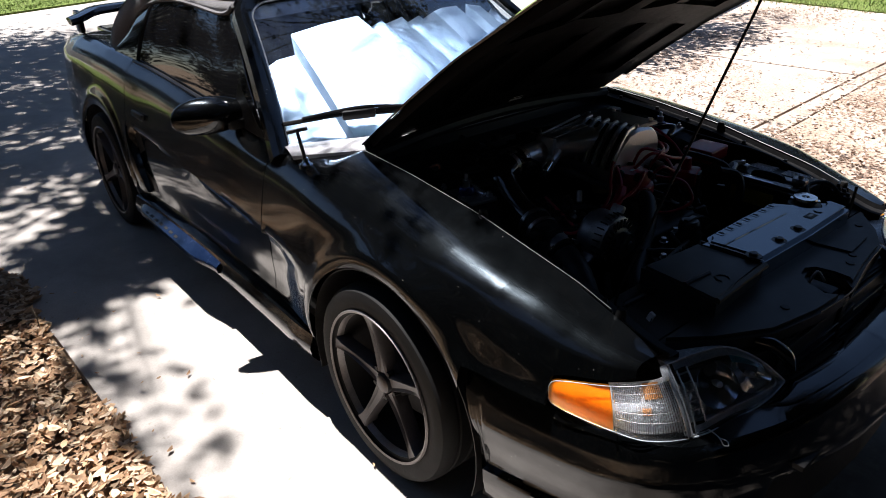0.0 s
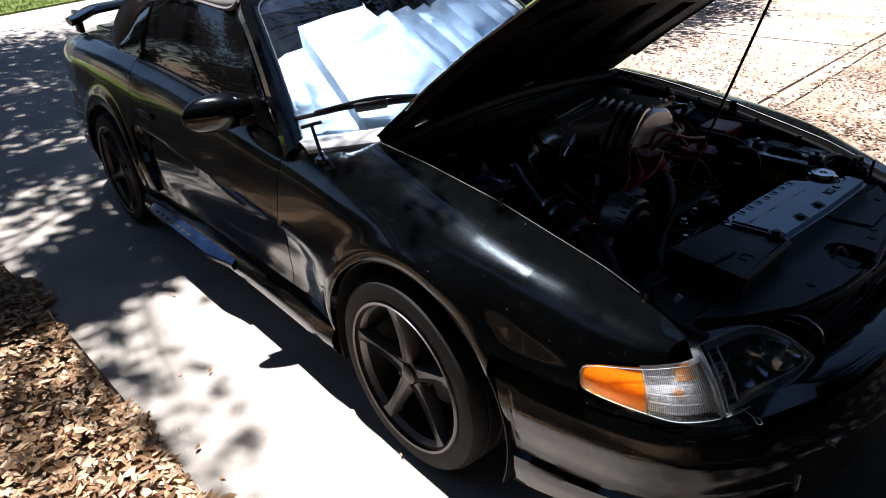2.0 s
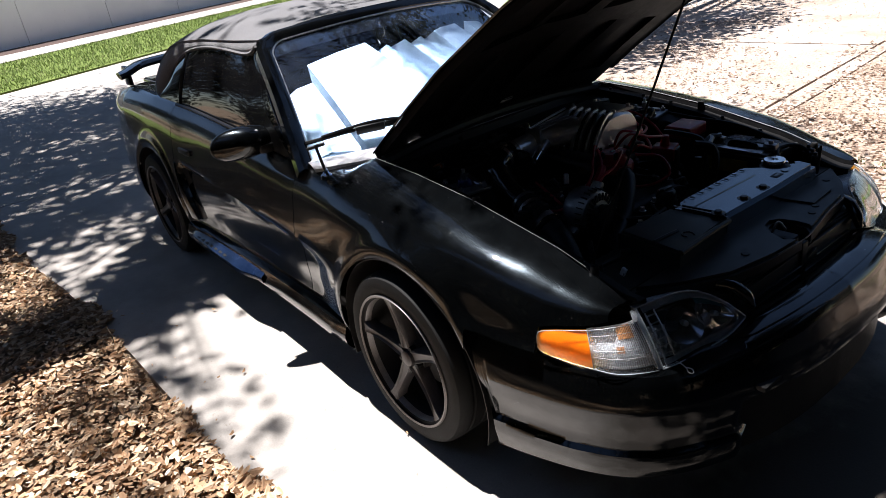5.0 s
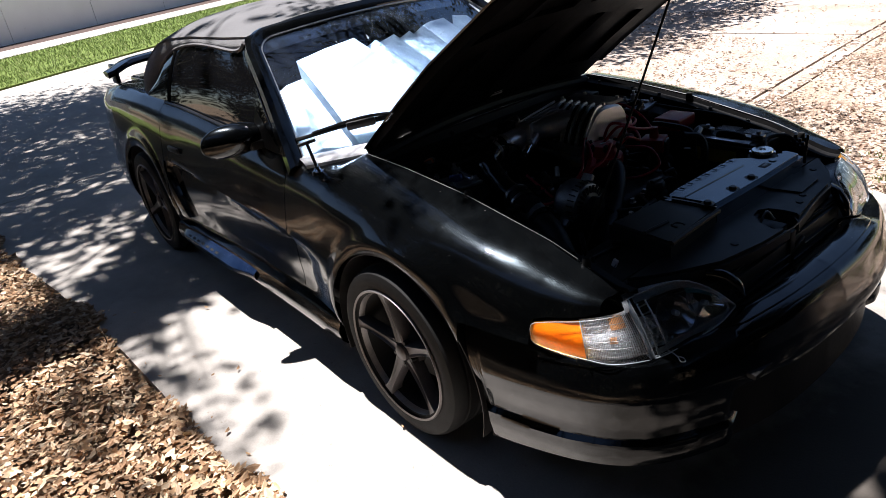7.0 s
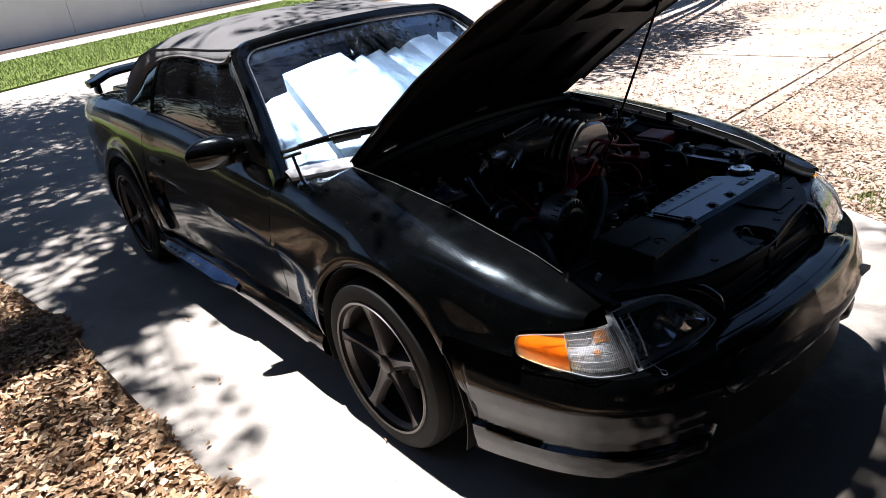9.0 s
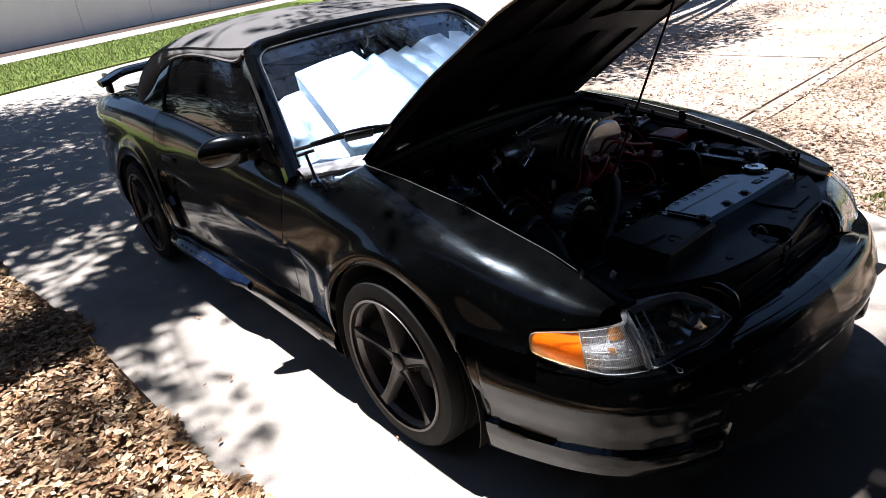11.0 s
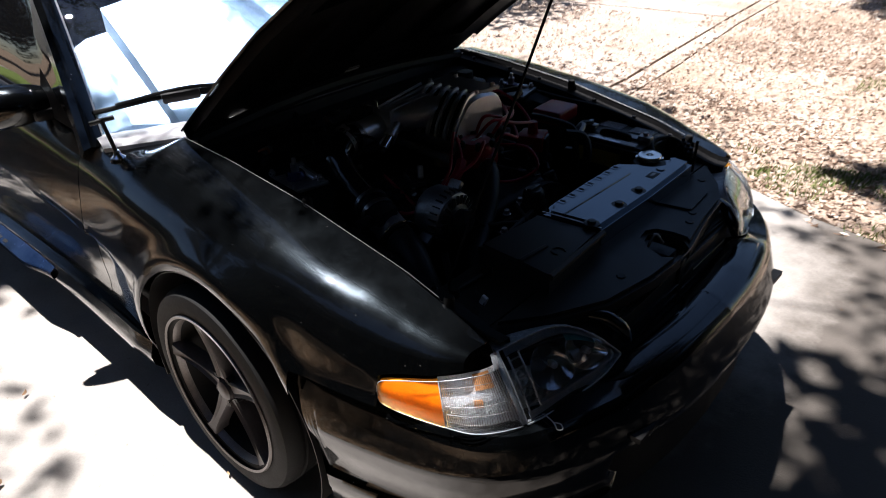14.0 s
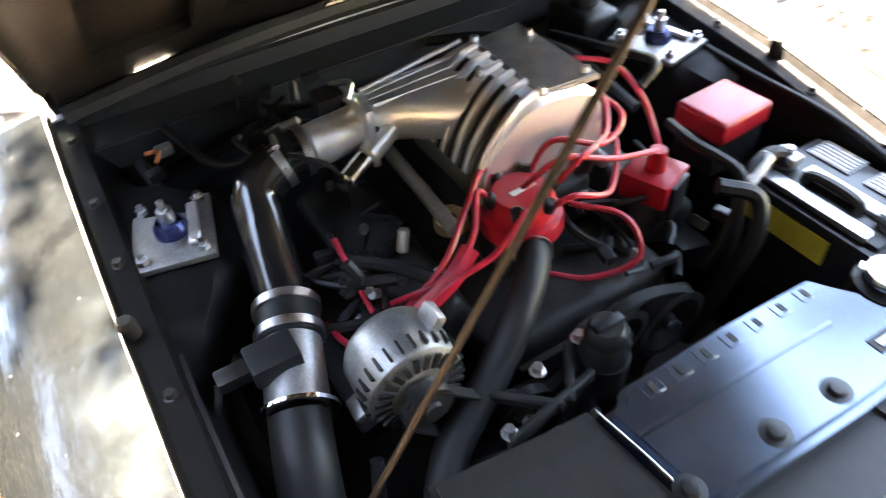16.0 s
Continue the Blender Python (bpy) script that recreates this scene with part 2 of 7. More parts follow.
def dusty_glass():
    k = Mat("dusty_windshield_glass", color=(0.70, 0.85, 1.0), rough=0.0, ior=1.5)
    stretch = k.node("Mapping", 0, None, Vector=k.co(), Scale=(1.2, 9.0, 1.2))
    film = k.math("MULTIPLY", k.noise(3.0, 5, 0.6), k.noise(2.2, 4, 0.6, stretch))
    k.set(trans=k.ramp(film, [(0.20, 1.0), (0.45, 0.988)]))
    return k.m


TEAL = simple("teal_lens_reflection", (0.03, 0.22, 0.24), 0.3, vary=0.3, scale=60.0)
WSGLASS = dusty_glass()
PANEL = simple("dull_black_panel", (0.020, 0.0185, 0.017), 0.42, vary=0.3, scale=6.0, spec=0.25)
TINT = Mat("tinted_window", color=(0.006, 0.006, 0.007), rough=0.03, ior=1.5, coat=0.5).m
AMBER = glass_mat("amber_lens", (1.0, 0.52, 0.06), 0.30)
AMBERIN = simple("amber_reflector", (0.90, 0.36, 0.014), 0.35, vary=0.3, scale=60.0)

# ---------- mesh helpers ----------


def part(name, bm, material, parent=None, label="", smooth=True):
    """Link a bmesh as one mesh object, under a thing or a part."""
    me = bpy.data.meshes.new(name)
    if smooth:
        for f in bm.faces:
            f.smooth = True
    bm.to_mesh(me)
    bm.free()
    for m in material if isinstance(material, (list, tuple)) else (material,):
        me.materials.append(m)
    if smooth:
        me.set_sharp_from_angle(angle=radians(38))
    ob = new(name, me)
    ob.parent = parent
    return tagged(ob, label)


def thing(name, label, category, at=(0, 0, 0), group="", kind=""):
    ob = new(name)
    ob.location, ob.empty_display_size = at, 0.1
    return tagged(ob, label, category, group, kind)


def grid(rows, closed=False, flip=False, thick=0.0):
    """A surface through rows of points (equal lengths)."""
    bm = bmesh.new()
    vs = [[bm.verts.new(p) for p in r] for r in rows]
    n = len(rows[0])
    for a, b in zip(vs[:-1], vs[1:]):
        for i in range(n if closed else n - 1):
            q = (a[i], a[(i + 1) % n], b[(i + 1) % n], b[i])
            try:
                bm.faces.new(q[::-1] if flip else q)
            except ValueError:
                pass
    bmesh.ops.remove_doubles(bm, verts=bm.verts, dist=1e-5)
    bmesh.ops.recalc_face_normals(bm, faces=bm.faces) if closed else None
    if thick:
        bmesh.ops.solidify(bm, geom=bm.faces[:], thickness=thick)
    return bm


def box(size, at=(0, 0, 0), bevel=0.0, seg=2, m=None, bm=None):
    bm = bm or bmesh.new()
    made = bmesh.ops.create_cube(bm, size=1.0)["verts"]
    bmesh.ops.scale(bm, vec=size, verts=made)
    if bevel:
        edges = list({e for v in made for e in v.link_edges})
        made = list({v for f in bmesh.ops.bevel(bm, geom=edges, offset=bevel, segments=seg, affect="EDGES", profile=0.6)["faces"] for v in f.verts} | {v for v in made if v.is_valid})
    bmesh.ops.transform(bm, matrix=Matrix.Translation(at) @ (m or Matrix()), verts=made)
    return bm


def lathe(profile, seg=40, axis="Z", at=(0, 0, 0), m=None, bm=None):
    """Revolve (radius, height) points round an axis."""
    bm = bm or bmesh.new()
    turn = {"Z": Matrix(), "Y": Matrix.Rotation(radians(90), 4, "X"), "X": Matrix.Rotation(radians(90), 4, "Y")}[axis]
    mat = Matrix.Translation(at) @ (m or Matrix()) @ turn
    rings = []
    for r, h in profile:
        if r < 1e-6:
            rings.append([bm.verts.new(mat @ Vector((0, 0, h)))])
        else:
            rings.append([bm.verts.new(mat @ Vector((r * math.cos(2 * math.pi * i / seg), r * math.sin(2 * math.pi * i / seg), h))) for i in range(seg)])
    for a, b in zip(rings[:-1], rings[1:]):
        for i in range(seg):
            q = [a[i % len(a)], a[(i + 1) % len(a)], b[(i + 1) % len(b)], b[i % len(b)]]
            q = list(dict.fromkeys(q))
            if len(q) > 2:
                bm.faces.new(q)
    return bm


def catmull(points, n):
    """n points evenly in parameter along a smooth curve through the given ones (any dimension)."""
    p = np.array(points, float)
    p = np.vstack([2 * p[0] - p[1], p, 2 * p[-1] - p[-2]])
    out = []
    for u in np.linspace(0, len(points) - 1 - 1e-9, n):
        i, f = int(u), u - int(u)
        a, b, c, d = p[i : i + 4]
        out.append(0.5 * (2 * b + (c - a) * f + (2 * a - 5 * b + 4 * c - d) * f * f + (3 * b - a - 3 * c + d) * f**3))
    return np.array(out)


def tube(points, radius, n=24, seg=10, smooth=True, bm=None, caps=True, radii=None):
    """A round tube along a smooth curve."""
    bm = bm or bmesh.new()
    c = catmull(points, n) if smooth and len(points) > 2 else np.array(points, float)
    rs = np.interp(np.linspace(0, 1, len(c)), np.linspace(0, 1, len(radii)), radii) if radii else [radius] * len(c)
    up, rings = Vector((0.13, 0.21, 0.97)), []
    for i, q in enumerate(c):
        d = Vector(c[min(i + 1, len(c) - 1)] - c[max(i - 1, 0)]).normalized()
        side = d.cross(up)
        if side.length < 0.1:
            side = d.cross(Vector((1, 0, 0)))
        side.normalize()
        u2 = side.cross(d)
        up = u2
        rings.append([bm.verts.new(Vector(q) + float(rs[i]) * (math.cos(a) * side + math.sin(a) * u2)) for a in (2 * math.pi * k / seg for k in range(seg))])
    for a, b in zip(rings[:-1], rings[1:]):
        for k in range(seg):
            bm.faces.new((a[k], b[k], b[(k + 1) % seg], a[(k + 1) % seg]))
    if caps:
        bm.faces.new(rings[0])
        bm.faces.new(rings[-1][::-1])
    return bm


def cyl(r, a, b, seg=24, bevel=0.004):
    """A round bar from a to b with softened rims."""
    a, b = Vector(a), Vector(b)
    L = (b - a).length
    m = Matrix.Translation(a) @ (b - a).to_track_quat("Z", "Y").to_matrix().to_4x4()
    bm = lathe([(0, 0), (r - bevel, 0), (r, bevel), (r, L - bevel), (r - bevel, L), (0, L)], seg)
    bmesh.ops.transform(bm, matrix=m, verts=bm.verts)
    return bm


def mirrored(rows):
    return [[(x, -y, z) for x, y, z in r] for r in rows]


def lerp(a, b, f):
    return a + (b - a) * f


# ---------- ground and surroundings ----------
ROADDIR = Vector((-0.43, 0.90, 0)).normalized()


def flat(points, z):
    bm = bmesh.new()
    bm.faces.new([bm.verts.new((x, y, z)) for x, y in points])
    bmesh.ops.triangulate(bm, faces=bm.faces[:])
    return bm


def strip(x0, x1, z, reach=60, back=7):
    """A band that runs along the street; x0, x1 are its edges at y = 0."""
    a, b = Vector((x0, 0, 0)), Vector((x1, 0, 0))
    return [(a - ROADDIR * back)[:2], (a + ROADDIR * reach)[:2], (b + ROADDIR * reach)[:2], (b - ROADDIR * back)[:2]]


tagged(part("ground", flat([(-900, -900), (900, -900), (900, 900), (-900, 900)], -0.035), SOIL, label="brown leafy soil that reaches the horizon", smooth=False), kind="structure", category="ground")

drive = [(-60, -1.9), (-9, -1.85), (-3.6, -1.72), (-2.6, -1.59), (-1.5, -1.51), (-0.8, -1.49), (-0.17, -1.46), (1.2, -1.44), (9, -1.4), (9, 2.05), (0.75, 2.06), (-1.04, 2.2), (-1.04, 3.45), (-1.35, 6.9), (-1.9, 10.5), (-16, 12), (-60, 40)]


def slab(points, top, depth):
    """A cast slab with a small rounded edge."""
    bm = bmesh.new()
    f = bm.faces.new([bm.verts.new((x, y, top)) for x, y in points])
    if f.normal.z < 0:
        f.normal_flip()
    r = bmesh.ops.extrude_face_region(bm, geom=[f])
    bmesh.ops.translate(bm, vec=(0, 0, -depth), verts=[v for v in r["geom"] if isinstance(v, bmesh.types.BMVert)])
    bmesh.ops.recalc_face_normals(bm, faces=bm.faces)
    return bm


# cast slabs with joints between them
driveway = thing("driveway", "pale sun-bleached concrete driveway with joints and stains", "driveway", kind="structure")
G = 0.006
part("slab", slab([(-5.0 + G, -1.78), (-3.6, -1.72), (-2.6, -1.59), (-1.5, -1.51), (-0.17, -1.46), (1.2, -1.44), (9, -1.4), (9, 1.70), (1.3, 1.72), (0.75, 1.85), (0.2, 2.10), (-1.04, 2.2), (-5.0 + G, 2.25)], 0.0, 0.1), DIRTY_SHADED, driveway, smooth=False)
part("slab", slab([(-5.0 + G, 2.262), (-1.05, 2.212), (-1.06, 3.40), (-1.25, 5.92), (-5.0 + G, 5.62)], 0.0, 0.1), SANDY, driveway, smooth=False)
part("slab", slab([(-1.255, 5.95), (-1.48, 9.8), (-1.9, 10.5), (-5.0 + G, 11.0), (-5.0 + G, 5.65)], 0.0, 0.1), SANDY, driveway, smooth=False)
a0 = Vector((-13.25, 0, 0))
part("slab", slab([(-5.0 - G, -1.78), (-9, -2.2), (-12.4, -2.6), tuple((a0 - ROADDIR * 2.6)[:2]), tuple((a0 + ROADDIR * 12)[:2]), (-16, 12), (-5.0 - G, 11.0)], 0.0, 0.1), CONCRETE, driveway, smooth=False)
part("slab", slab([(-1.03, 2.24), (-0.80, 2.25), (-0.90, 3.91), (-1.08, 5.72), (-1.28, 9.57), (-1.33, 10.3), (-1.46, 10.3), (-1.46, 9.8), (-1.23, 5.92), (-1.035, 3.40)], -0.006, 0.1), SANDY, driveway, "narrow strip between two cracks", smooth=False)
part("slab", slab([(-0.785, 2.25), (0.2, 2.13), (0.76, 1.88), (1.31, 1.75), (9, 1.73), (9, 12), (-1.30, 10.3), (-1.265, 9.57), (-1.065, 5.72), (-0.885, 3.91)], -0.012, 0.1), LEAFSOIL, driveway, smooth=False)

tagged(part("lawn", slab(strip(-13.3, -19.2, 0), 0.03, 0.1), TURF, label="sunlit green lawn strip beside the street", smooth=False), kind="structure", category="lawn")
tagged(part("sidewalk", slab(strip(-19.25, -21.5, 0), 0.04, 0.12), CONCRETE, label="pale concrete sidewalk in front of the wall", smooth=False), kind="structure", category="sidewalk")
tagged(part("mulch_bed", slab(strip(-21.55, -23.65, 0), 0.03, 0.1), MULCH, label="dark brown mulch strip at the foot of the wall", smooth=False), kind="structure", category="mulch")
tagged(part("back_lawn", slab([(-30, 10.9), (-16, 12.3), (-5, 11.2), (-1.9, 10.6), (-1.2, 10.4), (9, 12.2), (40, 14), (40, 40), (-30, 40)], 0.0, 0.1), TURF, label="patchy green lawn beyond the driveway", smooth=False), kind="structure", category="lawn")

# the white boundary wall, in panels between thin posts
w0, wn_ = Vector((-23.75, 0, 0)), Vector((-ROADDIR.y, ROADDIR.x, 0))
wall = thing("wall_street", "white painted masonry boundary wall with narrow vertical joints", "wall", kind="structure")
turnw = math.atan2(ROADDIR.y, ROADDIR.x)
for k in range(-3, 12):
    c = w0 + ROADDIR * (1.72 + 3.25 * (k + 0.5)) + Vector((0, 0, 1.1))
    part("panel", box((3.235, 0.2, 2.3), c, 0.006, 1, Matrix.Rotation(turnw, 4, "Z")), WALLM, wall, smooth=False)


def leaves(name, count, area, size, z, material, label, density=None, lift=0.012, category="leaves"):
    """Curled fallen leaves, scattered over an area."""
    rng = np.random.default_rng(len(name) + count)
    x0, x1, y0, y1 = area
    verts, faces = [], []
    while len(faces) < count * 2:
        x, y = rng.uniform(x0, x1), rng.uniform(y0, y1)
        if density and rng.random() > density(x, y):
            continue
        L = size * rng.uniform(0.6, 1.4)
        W = L * rng.uniform(0.28, 0.5)
        a, tilt, curl = rng.uniform(0, 6.283), rng.normal(0, 0.5), rng.uniform(0.0, 0.5) * L
        ca, sa, h = math.cos(a), math.sin(a), z + lift * rng.random()
        fold = rng.normal(0.1, 0.25) * W
        pts = [(-L / 2, 0, curl * 0.4), (-0.2 * L, -W * 0.42, fold), (0.22 * L, -W / 2, fold), (L / 2, 0, curl), (0.22 * L, W / 2, fold), (-0.2 * L, W * 0.42, fold)]
        b = len(verts)
        for px, py, pz in pts:
            verts.append((x + ca * px - sa * py, y + sa * px + ca * py, h + abs(pz) + max(0, py * tilt)))
        faces += [(b, b + 1, b + 2, b + 3), (b, b + 3, b + 4, b + 5)]
    me = bpy.data.meshes.new(name)
    me.from_pydata(verts, [], faces)
    me.materials.append(material)
    return tagged(new(name, me), label, category, kind="stuff")


def edge_y(x):
    return float(np.interp(x, [-9, -3.6, -2.6, -1.5, -0.8, -0.17, 1.2], [-1.85, -1.72, -1.59, -1.51, -1.49, -1.46, -1.44]))


leaves("leaf_litter", 76000, (-6.5, 3.0, -5.2, -1.4), 0.038, -0.018, LEAF, "dry brown oak leaves lying thick beside the driveway",
       lambda x, y: min(1.0, max(0.0, (3.0 - x) / 1.5), max(0.0, (y + 5.2) / 1.2), max(0.0, (x + 6.5) / 1.0)) if y < edge_y(x) - 0.02 else 0, 0.055)
leaves("leaf_litter", 3000, (-5.0, 2.0, -2.0, -1.2), 0.040, 0.003, LEAF, "dry brown leaves spilling over the driveway edge",
       lambda x, y: 1.0 if edge_y(x) - 0.06 < y < edge_y(x) + 0.0 + 0.14 * noise.noise((x * 2.3, 1.7, 0)) + 0.07 * noise.noise((x * 9, 4.2, 0)) else 0, 0.03)
leaves("leaf_litter", 60000, (-1.3, 4.6, 1.6, 10.4), 0.034, -0.010, LEAFDIM, "dry brown leaves strewn over the far concrete",
       lambda x, y: (y > 2.15 or y > 1.95 - 0.25 * min(1.0, max(0.0, (x - 0.4) / 0.8)) + 0.12 * noise.noise((x * 3, y * 3, 1))) * (1.0 if x > -1.0 else 0.15) * (0.35 + 0.65 * (noise.noise((x * 0.9, y * 0.9, 3)) > -0.15)))
leaves("leaf_litter", 11000, (-7.0, -1.06, 1.6, 10.4), 0.034, 0.002, LEAFDIM, "dry leaves scattered on the open driveway",
       lambda x, y: 0.9 if noise.noise((x * 0.7, y * 0.7, 9)) > 0.05 else 0.12)
leaves("leaf_litter", 40, (-5, 1.5, -1.48, -0.9), 0.022, 0.002, LEAF, "few stray leaves and crumbs on pale concrete",
       lambda x, y: math.exp((edge_y(x) - y) * 5.0))


def blades(name, count, area, height, z, label, density=None):
    rng = np.random.default_rng(count)
    x0, x1, y0, y1 = area
    verts, faces = [], []
    while len(faces) < count:
        x, y = rng.uniform(x0, x1), rng.uniform(y0, y1)
        if density and rng.random() > density(x, y):
            continue
        h, a, w = height * rng.uniform(0.5, 1.5), rng.uniform(0, 6.283), height * 0.12
        lx, ly = rng.normal(0, 0.45, 2) * h
        b = len(verts)
        verts += [(x - w * math.cos(a), y - w * math.sin(a), z), (x + w * math.cos(a), y + w * math.sin(a), z), (x + lx, y + ly, z + h)]
        faces.append((b, b + 1, b + 2))
    me = bpy.data.meshes.new(name)
    me.from_pydata(verts, [], faces)
    me.materials.append(GRASS)
    return tagged(new(name, me), label, "grass", kind="stuff")


def on_lawn(x, y):
    s = x + 0.43 / 0.90 * y
    return 1.0 if -19.1 < s < -13.3 else 0.0


blades("lawn_blades", 26000, (-26, -12.5, -3.5, 12), 0.06, 0.03, "short bright green lawn blades", on_lawn)
blades("weeds", 2600, (-0.4, 1.6, 2.02, 2.55), 0.035, -0.01, "small green weeds growing along the slab joint",
       lambda x, y: max(0.0, noise.noise((x * 3, y * 4, 1)) + 0.15) * 2)
blades("weeds", 4200, (0.4, 3.4, 1.75, 4.6), 0.03, -0.01, "thin patches of green weeds among leaves",
       lambda x, y: max(0.0, noise.noise((x * 2, y * 2, 5)) - 0.1) * 3)
blades("weeds", 9000, (-9, 6, 9.6, 14), 0.07, 0.0, "pale green grass at the far edge of the driveway",
       lambda x, y: 1.0 if y > 10.6 + 0.5 * noise.noise((x * 0.8, 2, 0)) else max(0.0, noise.noise((x * 1.5, y * 1.5, 7))) * max(0.0, y - 9.6))
# a lone twig at the edge of the litter
tagged(part("twig", tube([(-1.62, -1.56, -0.02), (-1.60, -1.55, 0.06), (-1.625, -1.555, 0.12)], 0.003, 8, 5), BARK, label="thin dry twig standing in the leaf litter"), category="twig")


# ---------- trees ----------
def oak(name, label, trunk, height, crown, seed, clumps=170, per=70, leaf=0.085, spread=0.62, lobes=(), gaps=(), limb=1.0):
    """A trunk with limbs and a crown of many leaves in loose clumps."""
    rng = np.random.default_rng(seed)
    t = thing(name, label, "tree", trunk)
    bm = bmesh.new()
    top = Vector((rng.normal(0, 0.3), rng.normal(0, 0.3), height * 0.55))
    tube([(0, 0, -0.1), (0.05, 0.03, 0.7), tuple(top * 0.6), tuple(top)], 0.3, 14, 10, bm=bm, radii=[0.42 * limb, 0.3 * limb, 0.26 * limb, 0.2 * limb])
    cx, cy, cz, rx, ry, rz = crown
    ends = []
    for k in range(11):
        a = 2 * math.pi * k / 11 + rng.normal(0, 0.2)
        end = Vector((cx + rx * 0.8 * math.cos(a) * rng.uniform(0.5, 1), cy + ry * 0.8 * math.sin(a) * rng.uniform(0.5, 1), cz + rz * rng.uniform(-0.4, 0.7)))
        mid = top.lerp(end, 0.5) + Vector((0, 0, 0.5))
        tube([tuple(top * rng.uniform(0.75, 1)), tuple(mid), tuple(end)], 0.08, 10, 6, bm=bm, radii=[0.13 * limb, 0.07 * limb, 0.02 * limb])
        ends.append(end)
    for gx, gy, ex, ey, count in lobes:
        end = Vector((gx - 0.2917 * cz - trunk[0], gy + 0.0208 * cz - trunk[1], cz))
        near = min(ends, key=lambda q: (q - end).length)
        tube([tuple(near), tuple(near.lerp(end, 0.5) + Vector((0, 0, 0.25))), tuple(end)], 0.02, 8, 5, bm=bm, radii=[0.024, 0.014, 0.006])
    part("trunk", bm, BARK, t)
    verts, faces = [], []
    for k in range(clumps):
        while True:
            q = rng.uniform(-1, 1, 3)
            if 0.15 < q @ q < 1 and noise.noise((q[0] * 2.1 + seed, q[1] * 2.1, q[2] * 1.5)) > -0.12:
                break
        c = np.array([cx, cy, cz]) + q * (rx, ry, rz)
        for _ in range(per):
            p = c + rng.normal(0, 1, 3) * (spread, spread, spread * 0.6)
            sx, sy = p[0] + trunk[0] + 0.2917 * p[2], p[1] + trunk[1] - 0.0208 * p[2]
            if any(((sx - gx) / ex) ** 2 + ((sy - gy) / ey) ** 2 < 1 and rng.random() < share for gx, gy, ex, ey, share in gaps):
                continue
            n, u = rng.normal(0, 1, 3), rng.normal(0, 1, 3)
            n[2] += 0.8
            n /= np.linalg.norm(n)
            u -= n * (u @ n)
            u *= leaf * rng.uniform(0.6, 1.3) / np.linalg.norm(u)
            v = np.cross(n, u) * 0.5
            b = len(verts)
            verts += [tuple(p - u), tuple(p + v), tuple(p + u), tuple(p - v)]
            faces.append((b, b + 1, b + 2, b + 3))
    # dense boughs, named by where their shade falls on the ground
    for gx, gy, ex, ey, count in lobes:
        small = 0.55 if count < 60 else 1.0
        for _ in range(int(count / small ** 2)):
            r, a, h = math.sqrt(rng.random()) * (1 + 0.12 * rng.normal()), rng.uniform(0, 6.283), cz + rng.normal(0, 0.35)
            p = np.array([gx + ex * r * math.cos(a) - 0.2917 * h - trunk[0], gy + ey * r * math.sin(a) + 0.0208 * h - trunk[1], h])
            u = np.array([math.cos(7 * a), math.sin(7 * a), rng.normal(0, 0.3)]) * leaf * small * rng.uniform(0.6, 1.2)
            v = np.array([-u[1], u[0], rng.normal(0, 0.03)]) * 0.5
            b = len(verts)
            verts += [tuple(p - u), tuple(p + v), tuple(p + u), tuple(p - v)]
            faces.append((b, b + 1, b + 2, b + 3))
    me = bpy.data.meshes.new("crown")
    me.from_pydata(verts, [], faces)
    me.materials.append(FOLIAGE)
    new("crown", me).parent = t
    return t


oak_a = oak("unseen_oak_tree", "large oak with a dense green crown over the driveway", (-7.5, -8.4, -0.03), 7.5, (-1.3, 5.8, 7.5, 4.9, 5.4, 1.5), 4, 480, 110, 0.085, 0.8,
            [(-1.93, -2.5, 0.30, 1.75, 850), (-2.02, -1.35, 0.42, 0.6, 420), (-2.35, -0.9, 0.5, 0.5, 300), (-4.1, -1.2, 0.36, 1.1, 480), (-5.9, -1.6, 1.0, 1.5, 1500), (-8.8, -2.2, 1.5, 2.8, 4500), (-1.05, -1.46, 0.26, 0.13, 12), (-0.72, -1.50, 0.26, 0.07, 7), (-0.42, -1.44, 0.28, 0.05, 5), (-0.95, -1.75, 0.35, 0.14, 20), (-0.2, -1.78, 0.4, 0.1, 14), (-0.75, -1.32, 0.6, 0.16, 13), (0.95, 1.75, 0.5, 0.22, 26), (1.35, 1.2, 0.25, 0.5, 26), (-1.4, -4.0, 3.2, 1.25, 3600), (0.9, -2.7, 1.2, 0.95, 1000)],
            [(-2.95, -2.3, 0.42, 1.2, 0.6), (-0.5, -1.1, 0.9, 0.35, 1.0)])
oak_b = oak("unseen_oak_tree", "oak with spreading limbs beside the driveway", (6.0, 6.4, -0.03), 8.0, (-3.0, -5.4, 8.2, 2.0, 4.6, 1.3), 11, 430, 110, 0.085, 0.7, [(0.25, 8.0, 0.75, 1.3, 1500), (1.2, 2.5, 0.5, 0.35, 260), (2.7, -0.6, 1.4, 2.5, 3000), (1.80, -0.2, 0.55, 1.9, 800), (1.40, -0.9, 0.2, 0.8, 160), (1.30, 0.45, 0.28, 0.5, 120)])
oak_d = oak("unseen_oak_tree", "small low oak behind the driveway", (-6.8, 14.0, -0.03), 4.6, (0.9, -8.6, 4.0, 1.5, 2.4, 0.8), 31, 120, 90, 0.06, 0.42, [(-3.9, 7.2, 0.7, 2.6, 1200), (-3.8, 6.9, 1.0, 1.2, 1500), (-3.3, 4.9, 0.6, 0.9, 380)])
